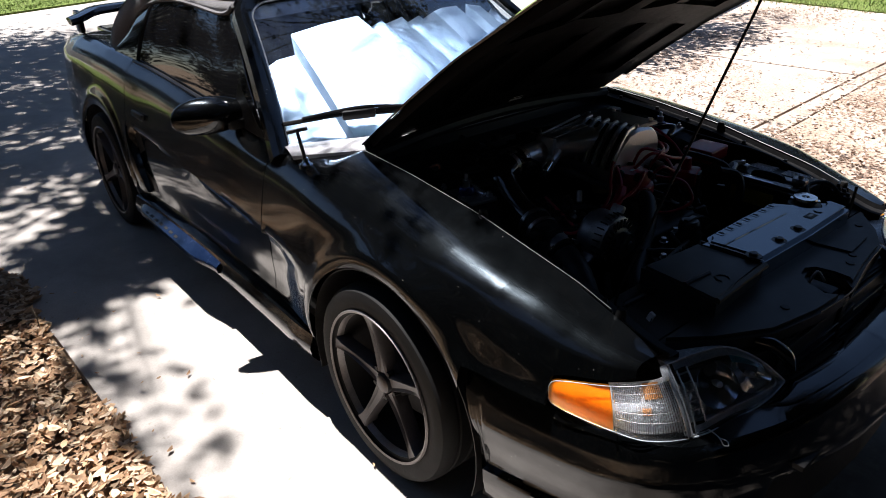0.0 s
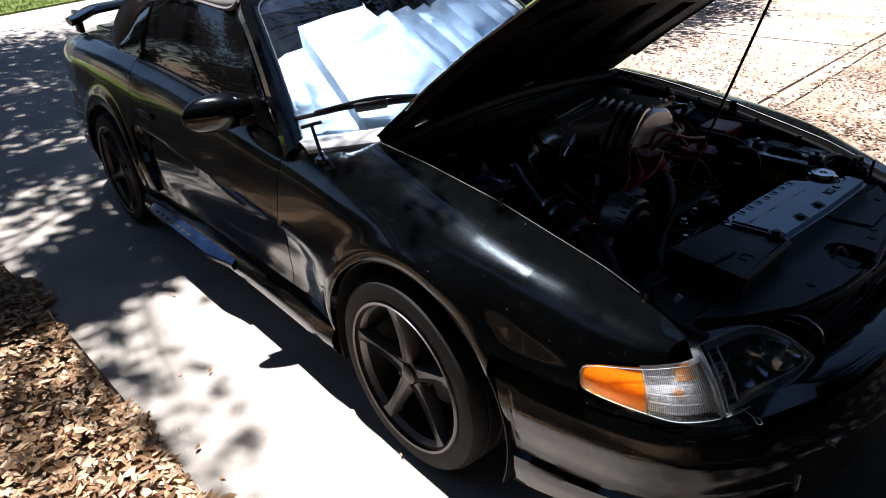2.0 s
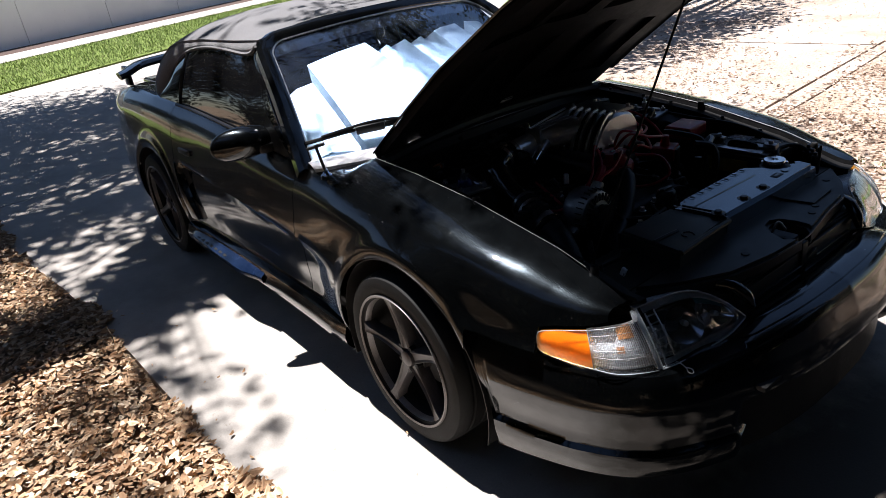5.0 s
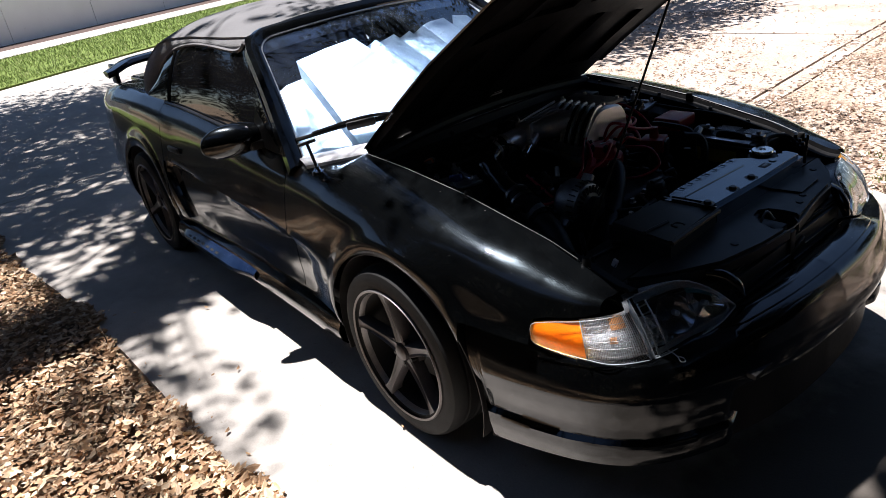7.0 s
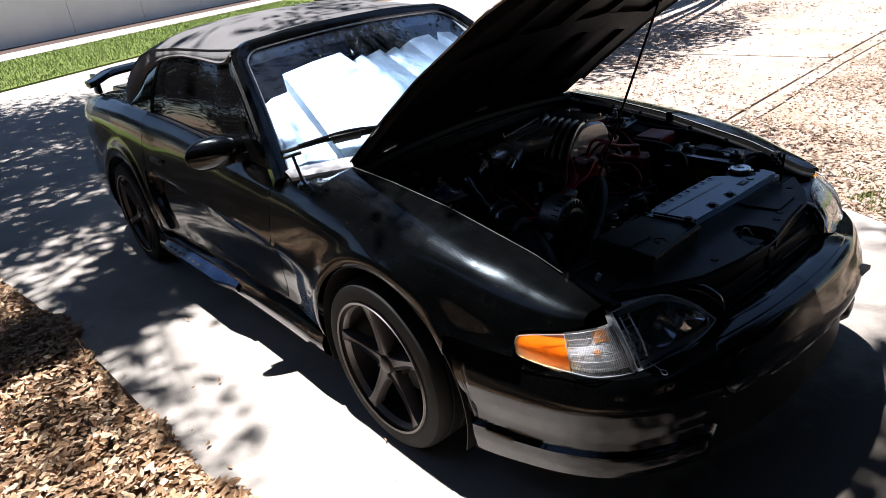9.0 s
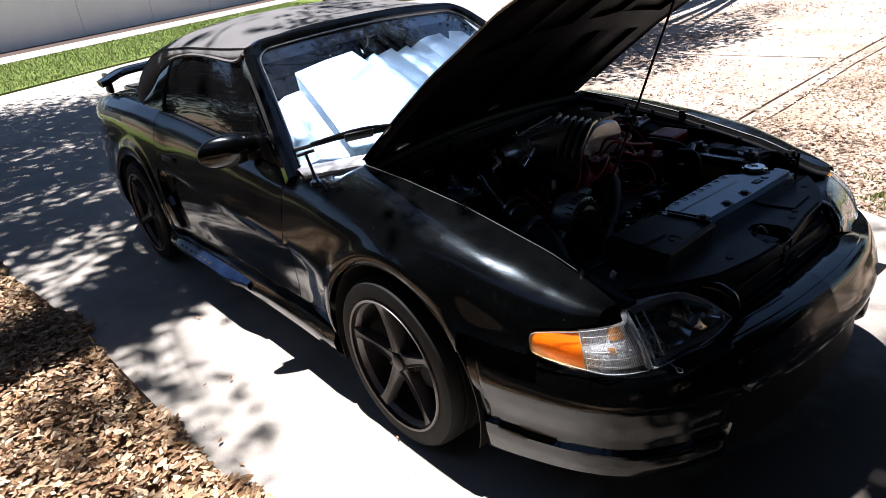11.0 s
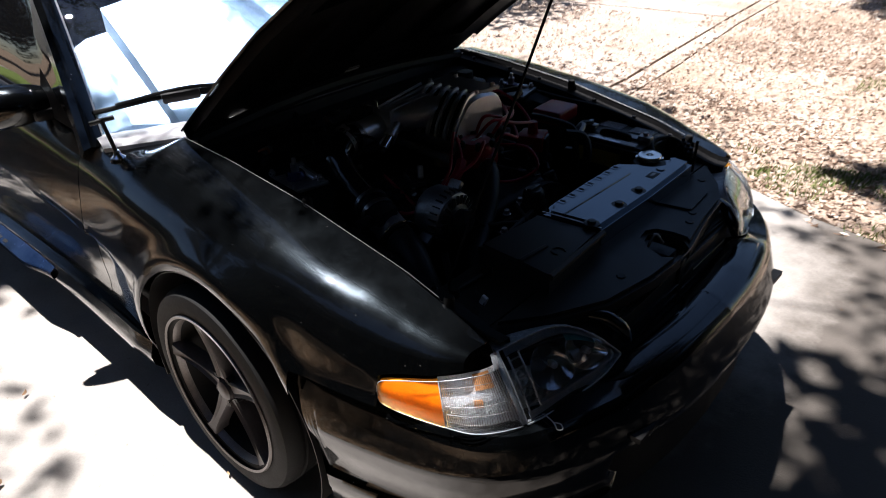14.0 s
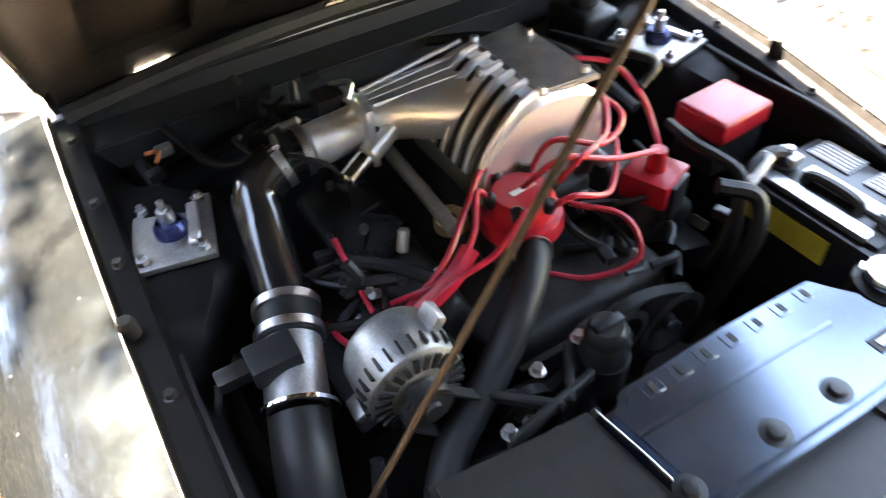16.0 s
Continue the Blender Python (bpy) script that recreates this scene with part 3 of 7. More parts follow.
oak_f = oak("unseen_oak_tree", "young oak with slim trunk and low boughs over the driveway", (-8.0, 3.9, -0.03), 6.0, (5.0, -1.8, 4.7, 1.5, 1.15, 0.55), 53, 60, 90, 0.055, 0.34, [(-0.95, -0.25, 0.2, 0.2, 16), (-1.2, 0.1, 0.3, 0.25, 22), (-0.50, -0.72, 0.20, 0.12, 22), (-0.20, -0.76, 0.16, 0.10, 16), (0.05, -0.68, 0.12, 0.10, 11), (0.26, -0.80, 0.10, 0.07, 7), (0.42, -0.65, 0.08, 0.04, 5)], limb=0.35)
# out-of-view crown added to block sky from the engine bay and nose
oak_e = oak("unseen_oak_tree", "unseen tall oak whose wide crown blocks sky ahead of the car", (10.5, -5.0, -0.03), 8.0, (-4.2, 4.4, 7.6, 4.2, 7.0, 1.5), 17, 560, 110, 0.10, 0.8)
oak_c = oak("unseen_oak_tree", "unseen rounded oak in the tree line that blocks sky round the lot", (-10, -19, -0.03), 7.0, (0, 0, 6.2, 4.6, 4.6, 3.4), 21, 150, 90, 0.17, 0.8)
# unseen shrubs added to hide the bright horizon from the paint's reflections
shrub = oak("unseen_hedge_shrub", "unseen dense dark green shrub that blocks the bright horizon in reflections", (-9.0, -9.0, -0.03), 2.2, (0, 0, 1.7, 3.0, 2.0, 1.7), 41, 190, 80, 0.12, 0.5)
for x, y, a in [(-4.2, -8.6, 20), (0.8, -8.2, 170), (5.6, -7.6, 15), (9.3, -4.2, 95), (9.6, 0.8, 80), (9.4, 5.6, 100), (-14.0, -9.5, 160), (-6.7, -9.0, 80), (-1.7, -8.8, 120), (3.3, -8.3, 60)]:
    copy_thing(shrub, pose(x, y, -0.03, 0, 0, a))
# unseen tree line for reflections; its nearest copies were added to block sky
for k, (x, y, a) in enumerate([(10.5, 3.0, 75), (10.0, -5.5, 200), (-3.5, -11.2, 35), (4.5, -10.2, 140), (-1, -17, 160), (9, -15, 250), (18, -8, 80), (21, 4, 10), (17, 15, 200), (6, 24, 120), (-6, 27, 300), (-20, -22, 220), (-34, -12, 15), (-38, 8, 95), (-33, 26, 170), (28, -20, 60), (-18, 31, 30)]):
    copy_thing(oak_c, pose(x, y, -0.03, 0, 0, a))


# ---------- a raised wooden box at the far edge of the driveway ----------
crate = thing("wooden_box", "tan plywood box raised on short feet at the grass edge", "box", (-0.95, 11.45, 0.0))
PLY = simple("weathered_plywood", (0.36, 0.24, 0.16), 0.8, vary=0.2, scale=9.0, bump=0.1)
part("side_panel", box((1.25, 0.5, 0.34), (0, 0, 0.32), 0.008), PLY, crate, smooth=False)
part("top_board", box((1.32, 0.56, 0.03), (0, 0, 0.506), 0.006), PLY, crate, smooth=False)
for dx in (-0.5, 0.5):
    for dy in (-0.18, 0.18):
        part("foot", box((0.07, 0.07, 0.15), (dx, dy, 0.075), 0.006), BARK, crate, smooth=False)
part("side_shelf", box((0.22, 0.3, 0.035), (-0.74, 0, 0.30), 0.006), WHITE, crate, "white painted side shelf", smooth=False)

# ---------- the car: x ahead, front axle at x = 0, its right side at y < 0 ----------
car = thing("car", "black convertible with raised hood and dusty paint on the driveway", "car")

OUTLINE = catmull([(1.075, 0), (1.065, 0.2), (1.035, 0.37), (0.99, 0.50), (0.935, 0.62), (0.86, 0.72), (0.75, 0.795), (0.60, 0.845), (0.42, 0.882), (0.20, 0.90), (0, 0.905), (-0.3, 0.90),
                   (-0.7, 0.885), (-1.2, 0.88), (-1.8, 0.885), (-2.2, 0.90), (-2.57, 0.908), (-2.9, 0.905), (-3.2, 0.892), (-3.4, 0.85), (-3.55, 0.74), (-3.61, 0.45), (-3.63, 0)], 900)
_seg = np.r_[0, np.cumsum(np.hypot(*np.diff(OUTLINE, axis=0).T))]
_tan = np.gradient(OUTLINE, axis=0)
_nrm = np.stack([-_tan[:, 1], _tan[:, 0]], 1) / np.hypot(*_tan.T)[:, None]
_nrm *= np.where((_nrm * (OUTLINE - (-1.3, 0))).sum(1) < 0, -1, 1)[:, None]


def at_x(x):
    """Arc length of the outline where it passes x."""
    return float(np.interp(-x, -OUTLINE[:, 0], _seg))


def shell(s, z, inset):
    """A point of the right flank."""
    p = [float(np.interp(s, _seg, OUTLINE[:, i]) - inset * np.interp(s, _seg, _nrm[:, i])) for i in (0, 1)]
    return (p[0], -p[1], z)


SHOULDER = [(1.075, 0.60, 0.06), (0.80, 0.688, 0.098), (0.7, 0.694, 0.082), (0.6, 0.707, 0.073), (0.4, 0.753, 0.070), (0.2, 0.785, 0.075), (-0.1, 0.816, 0.080), (-0.4, 0.842, 0.086), (-0.75, 0.862, 0.10), (-1.2, 0.893, 0.10), (-2.0, 0.945, 0.11),
            (-2.5, 0.968, 0.105), (-3.0, 0.962, 0.085), (-3.4, 0.94, 0.09), (-3.63, 0.90, 0.10)]


def shoulder(x):
    xs = [-a for a, *_ in SHOULDER]
    return float(np.interp(-x, xs, [b for _, b, _ in SHOULDER])), float(np.interp(-x, xs, [c for *_, c in SHOULDER]))


def smooth01(f):
    f = min(1, max(0, f))
    return f * f * (3 - 2 * f)


def inset_at(x, z):
    zs, ins = shoulder(x)
    lean = smooth01((x - 0.12) / 0.25)
    prof = catmull([(0.15, 0.085), (0.22, 0.045), (0.32, 0.012), (0.44, 0.0), (0.55, 0.003 + 0.004 * lean), (0.5 * (0.55 + zs - 0.06), 0.003 + 0.4 * (ins - 0.048) + 0.016 * lean), (zs - 0.06, ins - 0.045 + 0.018 * lean), (zs, ins)], 60)
    v = float(np.interp(z, prof[:, 0], prof[:, 1]))
    # the side cove between the wheels, with a crisp upper edge
    if -2.12 < x < -0.33:
        top = lerp(0.56, 0.66, (x + 0.45) / -1.6)
        ends = smooth01((-0.40 - x) / 0.25) * smooth01((x + 2.15) / 0.06)
        v += 0.034 * ends * smooth01((top - z) / 0.03) * smooth01((z - 0.24) / 0.16)
    # wheel arch flares
    for cx in (0.02, -2.573):
        r = math.hypot(x - cx, z - 0.31)
        v -= 0.012 * math.exp(-(((r - 0.42) / 0.035) ** 2))
    return v


def arch(x, cx, a=0.41, b=0.40, cz=0.30):
    d = (x - cx) / a
    return cz + b * math.sqrt(max(0.0, 1 - d * d))


def flank(xs, low, high, rows=18, top=None, toprows=7, mid=None):
    """Flank panel between stations: low(x) to high(x), then over the top to the inner edge top(x) = (y, z)."""
    out = []
    for x in xs:
        s, z0, z1 = at_x(x), low(x), high(x)
        zs = list(np.linspace(z0, z1, rows))
        if mid:
            zm = mid(x, z0)
            zs = list(np.linspace(z0, zm, rows // 2, endpoint=False)) + list(np.linspace(zm, z1, rows - rows // 2))
        r = [shell(s, float(z), inset_at(x, float(z))) for z in zs]
        if top:
            ty, tz = top(x)
            b, a = Vector(r[-1]), Vector(r[-2])
            end = Vector((b.x, -ty, tz))
            c1 = b + ((b - a).normalized().lerp(Vector((0, 0.88, 0.48)), 0.6).normalized() if mid else (b - a).normalized()) * (end - b).length * 0.38
            c2 = end + Vector((0, -1, -0.12)) * (end - b).length * 0.42
            for k in range(1, toprows + 1):
                f = k / toprows
                r.append(tuple(b * (1 - f) ** 3 + c1 * 3 * f * (1 - f) ** 2 + c2 * 3 * f * f * (1 - f) + end * f**3))
        out.append(r)
    return out


def both(name, rows, material, label="", thick=0.004, parent=None):
    """The same panel on both flanks."""
    a = part(name, grid(rows, flip=True, thick=-thick), material, parent or car, label)
    b = part(name, grid(mirrored(rows), thick=-thick), material, parent or car, label)
    return a, b


def stations(x0, x1, n, cuts=()):
    return sorted(set(np.linspace(x0, x1, n)) | {c for c in cuts if min(x0, x1) < c < max(x0, x1)}, reverse=True)


def fender_inner(x):
    return float(np.interp(-x, [-0.80, -0.6, -0.2, 0.1, 0.42, 0.55, 0.72], [0.615, 0.620, 0.625, 0.628, 0.630, 0.70, 0.74])), float(np.interp(-x, [-0.78, -0.5, -0.15, 0.15, 0.40, 0.46, 0.72], [0.698, 0.785, 0.853, 0.888, 0.904, 0.882, 0.868]))


def fender_edge(x):
    y, z = fender_inner(x)
    return x, -y + 0.001, z + 0.001


def bumper_top(x):
    return float(np.interp(x, [0.30, 0.45, 0.60, 0.66, 0.74, 0.80, 0.86, 0.90, 1.0, 1.075], [0.585, 0.580, 0.575, 0.568, 0.558, 0.551, 0.546, 0.546, 0.56, 0.585]))


def lamp_top(x):
    return float(np.interp(x, [0.58, 0.60, 0.632, 0.70, 0.75, 0.785], [0.622, 0.643, 0.652, 0.657, 0.662, 0.671]))


ARCHES = [0.4295 + 0.0, 0.42, 0.40, 0.37, -0.389, -0.38, -0.36, -0.33]


def fender_low(x):
    if x > 0.595:
        return lamp_top(x) + 0.004
    if x > 0.3605:
        return bumper_top(x) + 0.004
    return max(0.21, arch(x, 0.02)) if x > -0.3895 else 0.21


def fender_mid(x, z0):
    return max(float(np.interp(x, [0.3, 0.58, 0.60, 0.632, 0.70, 0.785], [0.62, 0.632, 0.653, 0.662, 0.667, 0.680])), z0 + 0.004)


both("fender", flank(stations(0.783, -0.722, 76, (0.360, 0.361, 0.5945, 0.5955, *ARCHES, -0.3896)), fender_low, lambda x: shoulder(x)[0], 26, fender_inner, 8, fender_mid), PAINT)
# thin pale tubes stand in for light caught on the fender edges
for _edge in ([fender_edge(x) for x in np.linspace(0.60, -0.40, 24)], [(x, -y, z) for x, y, z in map(fender_edge, np.linspace(0.60, -0.40, 24))]):
    part("fender_lip_glint", tube(_edge, 0.0013, 60, 6), ALUDULL, car, "bright line for light caught on the fender's edge")


def bumper_rows():
    out = []
    for s in np.linspace(0, at_x(0.362), 120):
        x = float(np.interp(s, _seg, OUTLINE[:, 0]))
        yw = float(np.interp(s, _seg, OUTLINE[:, 1]))
        zt = bumper_top(x) - 0.004
        low = float(np.interp(x, [0.33, 0.75, 1.08], [0.185, 0.225, 0.235]))
        if x < 0.43:
            low = min(max(low, arch(x, 0.02)), zt - 0.035)
        r = [shell(s, low + 0.004, 0.10)]
        for k in range(29):
            z = lerp(low, zt - 0.02, k / 28)
            v = float(np.interp(z, [0.17, 0.20, 0.26, 0.30, 0.312, 0.345, 0.40, 0.452, 0.462, 0.50, 0.56], [0.03, 0.018, 0.006, 0.004, 0.020, 0.018, 0.006, -0.002, 0.0, 0.012, 0.034]))
            v += 0.055 * smooth01((0.50 - yw) / 0.10) * smooth01((z - 0.20) / 0.02) * smooth01((0.43 - z) / 0.02)
            r.append(shell(s, z, v))
        h = smooth01((0.50 - yw) / 0.14)
        deep = lerp(0.032, lerp(0.10, 0.05, h), smooth01((x - 0.58) / 0.22))
        deep = max(deep, v + 0.034)
        r += [shell(s, zt - 0.010, v + 0.006), shell(s, zt, v + 0.014), shell(s, zt + 0.005, max(0.6 * deep + 0.012, v + 0.023)), shell(s, zt + 0.008, deep)]
        # over the nose, between the headlights
        base = Vector(r[-1])
        for dz, ins in ((0.014, 0.066), (0.021, 0.092), (0.021, 0.118), (0.012, 0.142), (-0.010, 0.158), (-0.06, 0.166), (-0.12, 0.168)):
            r.append(tuple(base.lerp(Vector(shell(s, zt + dz, ins)), h)))
        out.append(r)
    return out


_br = bumper_rows()
part("front_bumper", grid(mirrored(_br[::-1]) + _br[1:], flip=True), PAINT, car, "glossy black bumper cover with a dusty lower lip")
_lip = []
for s in np.linspace(at_x(0.66), at_x(0.42), 16):
    x = float(np.interp(s, _seg, OUTLINE[:, 0]))
    z = float(np.interp(x, [0.33, 0.75, 1.08], [0.185, 0.225, 0.235]))
    _lip.append([shell(s, z, 0.035), shell(s, z - 0.012, 0.03), shell(s, z - 0.022, 0.04), shell(s, z - 0.02, 0.06), shell(s, z, 0.07)])
both("lower_lip", _lip, PLASTIC, thick=0.002)
# lower intake, a dark mesh recessed in the bumper
_in = []
for s in np.linspace(0, float(np.interp(0.478, OUTLINE[:200, 1], _seg[:200])), 26):
    _in.append([shell(s, lerp(0.222, 0.424, k / 6), 0.045) for k in range(7)])
part("lower_intake", grid(mirrored(_in[::-1]) + _in[1:], flip=True, thick=-0.003), DARK, car, "dark lower intake opening")

# doors, quarters
both("door",
     flank(stations(-0.728, -2.155, 60), lambda x: 0.215, lambda x: shoulder(x)[0], 30, lambda x: (-shell(at_x(x), 0, inset_at(x, shoulder(x)[0]))[1] - 0.028, shoulder(x)[0] + 0.012), 4), PAINT)


def quarter_low(x):
    return max(0.215, arch(x, -2.573, 0.40, 0.385, 0.30))


both("quarter_panel", flank(stations(-2.161, -3.02, 56, (-2.173, -2.18, -2.2, -2.23, -2.97, -2.95, -2.92)), quarter_low, lambda x: shoulder(x)[0], 20,
                            lambda x: (lerp(0.755, 0.60, smooth01((-2.35 - x) / 0.65)), shoulder(x)[0] + 0.014), 8), PAINT)
_rb = []
for s in np.linspace(at_x(-3.024), _seg[-1], 44):
    x = float(np.interp(s, _seg, OUTLINE[:, 0]))
    zs, ins = shoulder(x)
    _rb.append([shell(s, 0.24, 0.12)] + [shell(s, lerp(0.22, zs, k / 13), inset_at(x, lerp(0.22, zs, k / 13))) for k in range(14)])
    a = Vector(_rb[-1][-1])
    b = Vector((max(a.x, -3.2) + (0.0 if a.x > -3.2 else 0.1), a.y * 0.75, 0.972))
    _rb[-1] += [tuple(a.lerp(b, f) + Vector((0, 0, 0.012 * math.sin(math.pi * f)))) for f in (0.3, 0.65, 1.0)]
part("rear_bumper", grid(_rb, flip=True), PAINT, car)
part("rear_bumper", grid(mirrored(_rb)), PAINT, car)
part("trunk_lid", box((0.62, 1.2, 0.05), (-3.1, 0, 0.955), 0.02), PAINT, car)

# side skirts with an upward ledge
_sk = []
for x in stations(-0.40, -2.15, 44):
    s = at_x(x)
    e = 0.012 * smooth01((-0.38 - x) / 0.15) + 0.006 * smooth01((-1.8 - x) / 0.3)
    _sk.append([shell(s, 0.330, 0.050), shell(s, 0.312, 0.040), shell(s, 0.296, 0.010 - e), shell(s, 0.262, -0.002 - e), shell(s, 0.248, -0.006 - e), shell(s, 0.215, 0.0 - e), shell(s, 0.19, 0.02), shell(s, 0.185, 0.10)])
both("side_skirt", _sk, PAINT, thick=0.003)
# raised step on the skirt, with worn lettering along its edge
_st = []
for x in np.linspace(-2.10, -1.16, 30):
    w = smooth01((x + 2.10) / 0.10) * smooth01((-1.16 - x) / 0.22)
    base, out = shell(at_x(x), 0.290, 0.006)[1], -0.912 - 0.032 * w
    out = min(out, base)
    _st.append([(x, base, 0.292), (x, lerp(base, out, 0.35), 0.2855), (x, lerp(base, out, 0.92), 0.270), (x, out, 0.265), (x, out - 0.001, 0.258), (x, out + 0.004, 0.238), (x, base + 0.012, 0.228)])
both("skirt_step", _st, BLUESTEP, "blue skirt step with worn dark lettering", thick=0.003)
for sgn in (1, -1):
    for k in range(7):
        x = -1.94 + 0.062 * k
        part("letter_bar", box((0.036, 0.014, 0.003), (x, sgn * 0.928, 0.2735), 0.001, 1, Matrix.Rotation(sgn * -0.36, 4, "X")), DARK, car, "worn dark lettering")
# scoops ahead of the rear wheels
for sgn in (1, -1):
    rows = []
    for k in range(9):
        z = lerp(0.34, 0.66, k / 8)
        bul = math.sin(math.pi * (0.12 + 0.82 * k / 8))
        rows.append([(-2.02 - 0.12 * k / 8, -sgn * 0.835, z), (-2.03 - 0.12 * k / 8, -sgn * (0.872 + 0.022 * bul), z), (-2.06 - 0.1 * k / 8, -sgn * (0.880 + 0.024 * bul), z), (-2.15, -sgn * (0.885 + 0.016 * bul), z), (-2.22, -sgn * 0.876, z)])
    scoop = part("side_scoop", grid(rows, flip=sgn > 0, thick=0.003), PAINT, car)
    rows = [[(-1.93 - 0.12 * k / 8, -sgn * 0.852, lerp(0.35, 0.65, k / 8)), (-2.06 - 0.12 * k / 8, -sgn * 0.862, lerp(0.35, 0.65, k / 8))] for k in range(9)]
    part("scoop_mouth", grid(rows, flip=sgn < 0, thick=0.002), PLASTIC, scoop, "black scoop mouth")
    # door handle in its cup
    s = at_x(-1.98)
    h = box((0.15, 0.016, 0.03), (0, 0, 0), 0.007, 2)
    handle = part("door_handle", h, PLASTIC, car)
    hp = shell(s, 0.745, inset_at(-1.98, 0.745) - 0.006)
    handle.location = (hp[0], hp[1] * sgn, hp[2])
    # belt moulding
    bl = [shell(at_x(x), shoulder(x)[0] + 0.006, shoulder(x)[1] + 0.012) for x in np.linspace(-0.86, -2.15, 14)]
    part("belt_moulding", tube([(x, y * sgn, z + 0.006) for x, y, z in bl], 0.009, 30, 6), PLASTIC, car)

# ---------- hood, hinged at the cowl ----------
HINGE, OPEN = Vector((-0.44, 0, 0.90)), 42.0


def hood_skin(u, v, drop=0.0, shrink=0.0):
    """u: 0 at the cowl, 1 at the nose; v: -1 to 1 across."""
    yw = lerp(0.628, 0.60, u) - shrink
    y = v * yw
    xf = 0.935 - 0.155 * abs(v) ** 2.4 - shrink
    xb = -0.405 - 0.05 * (1 - v * v) + shrink
    x = lerp(xb, xf, u)
    ze = float(np.interp(x, [-0.46, -0.4, -0.1, 0.15, 0.5, 0.78, 0.95], [0.91, 0.906, 0.882, 0.853, 0.785, 0.700, 0.645]))
    crown = 0.045 * (1 - v * v) * (1 - 0.45 * u)
    ridge = 0.012 * math.exp(-(((abs(v) - 0.42) / 0.10) ** 2)) * (1 - u * 0.6)
    roll = -0.030 * smooth01((u - 0.94) / 0.06) - 0.010 * smooth01((abs(v) - 0.965) / 0.035)
    return Vector((x, y, ze + crown + ridge + roll - drop))


TURN_HOOD = Matrix.Translation(HINGE) @ Matrix.Rotation(radians(-OPEN), 4, "Y") @ Matrix.Translation(-HINGE)


def hood_rows(drop, shrink, nu=34, nv=41, u0=0.0, u1=1.0, v0=-1.0, v1=1.0):
    return [[tuple(TURN_HOOD @ hood_skin(lerp(u0, u1, a / (nu - 1)), lerp(v0, v1, b / (nv - 1)), drop, shrink)) for b in range(nv)] for a in range(nu)]


hood = part("hood", grid(hood_rows(0.0, 0.0), flip=True, thick=0.006), PAINT, car, "raised glossy black hood")
inner = bmesh.new()


def add_rows(bm, rows):
    vs = [[bm.verts.new(p) for p in r] for r in rows]
    for a, b in zip(vs[:-1], vs[1:]):
        for i in range(len(a) - 1):
            bm.faces.new((a[i], a[i + 1], b[i + 1], b[i]))


def hood_rib(u0, u1, v0, v1, depth=0.034, nu=12, nv=12):
    """A pressed box rib on the underside."""
    rows = []
    for a in range(nu + 4):
        u = lerp(u0, u1, min(1, max(0, (a - 2) / (nu - 1))))
        r = []
        for b in range(nv + 4):
            v = lerp(v0, v1, min(1, max(0, (b - 2) / (nv - 1))))
            edge = a in (0, nu + 3) or b in (0, nv + 3)
            ring = a in (1, nu + 2) or b in (1, nv + 2)
            r.append(tuple(TURN_HOOD @ hood_skin(u, v, 0.008 if edge else depth * 0.8 if ring else depth, 0.012)))
        rows.append(r)
    return rows


for rib in ((0.0, 0.12, -0.97, 0.97), (0.86, 0.99, -0.97, 0.97), (0.10, 0.88, -0.99, -0.84), (0.10, 0.88, 0.84, 0.99), (0.42, 0.52, -0.86, 0.86), (0.10, 0.88, -0.07, 0.07),
            (0.10, 0.46, -0.56, -0.46), (0.10, 0.46, 0.46, 0.56), (0.48, 0.88, -0.48, -0.40), (0.48, 0.88, 0.40, 0.48)):
    ribm = bmesh.new()
    add_rows(ribm, hood_rib(*rib))
    bmesh.ops.recalc_face_normals(ribm, faces=ribm.faces)
    part("inner_rib", ribm, HOODIN, hood)
ins = bmesh.new()
add_rows(ins, hood_rows(0.014, 0.03, 20, 24, 0.04, 0.96, -0.95, 0.95))
part("underside_liner", ins, HOODIN, hood, "dark felt liner")

# ---------- windshield, frame, top ----------


def ws_point(u, v):
    """u: 0 base, 1 header; v: -1 to 1 across."""
    b = Vector((-0.44 - 0.25 * v * v, 0.762 * v, 0.905 - 0.027 * v * v))
    t = Vector((-1.165 - 0.055 * v * v, 0.598 * v, 1.318 - 0.034 * v * v))
    n = Vector((0.5, 0, 0.86))
    return b.lerp(t, u) + n * (0.022 * math.sin(math.pi * u))


def ws_rows(off, u0=0.0, u1=1.0, v0=-1.0, v1=1.0, nu=16, nv=28):
    n = Vector((0.5, 0, 0.86)) * off
    return [[tuple(ws_point(lerp(u0, u1, a / (nu - 1)), lerp(v0, v1, b / (nv - 1))) + n) for b in range(nv)] for a in range(nu)]


ws = part("windshield", grid(ws_rows(0.0), flip=False, thick=0.004), WSGLASS, car, "reflective windshield")
ws.visible_shadow = False
# dark shade band along the header
frit = part("shade_band", grid(ws_rows(-0.008, 0.86, 0.995, -0.97, 0.97, 5, 24)), TINT, ws, "dark tint band")
# folding sunshade behind the glass
_ss = []
_rng = random.Random(8)
# (v at the base, v at the hem, hem height, set forward): a bent end flap, a flat panel, pleats, a second panel and its end pleats
_cols = [(-0.985, -0.985, 0.50, -0.004), (-0.86, -0.89, 0.55, 0.006), (-0.72, -0.785, 0.58, -0.004), (-0.70, -0.765, 0.715, 0.010), (-0.45, -0.53, 0.755, 0.010), (-0.13, -0.31, 0.765, 0.016)]
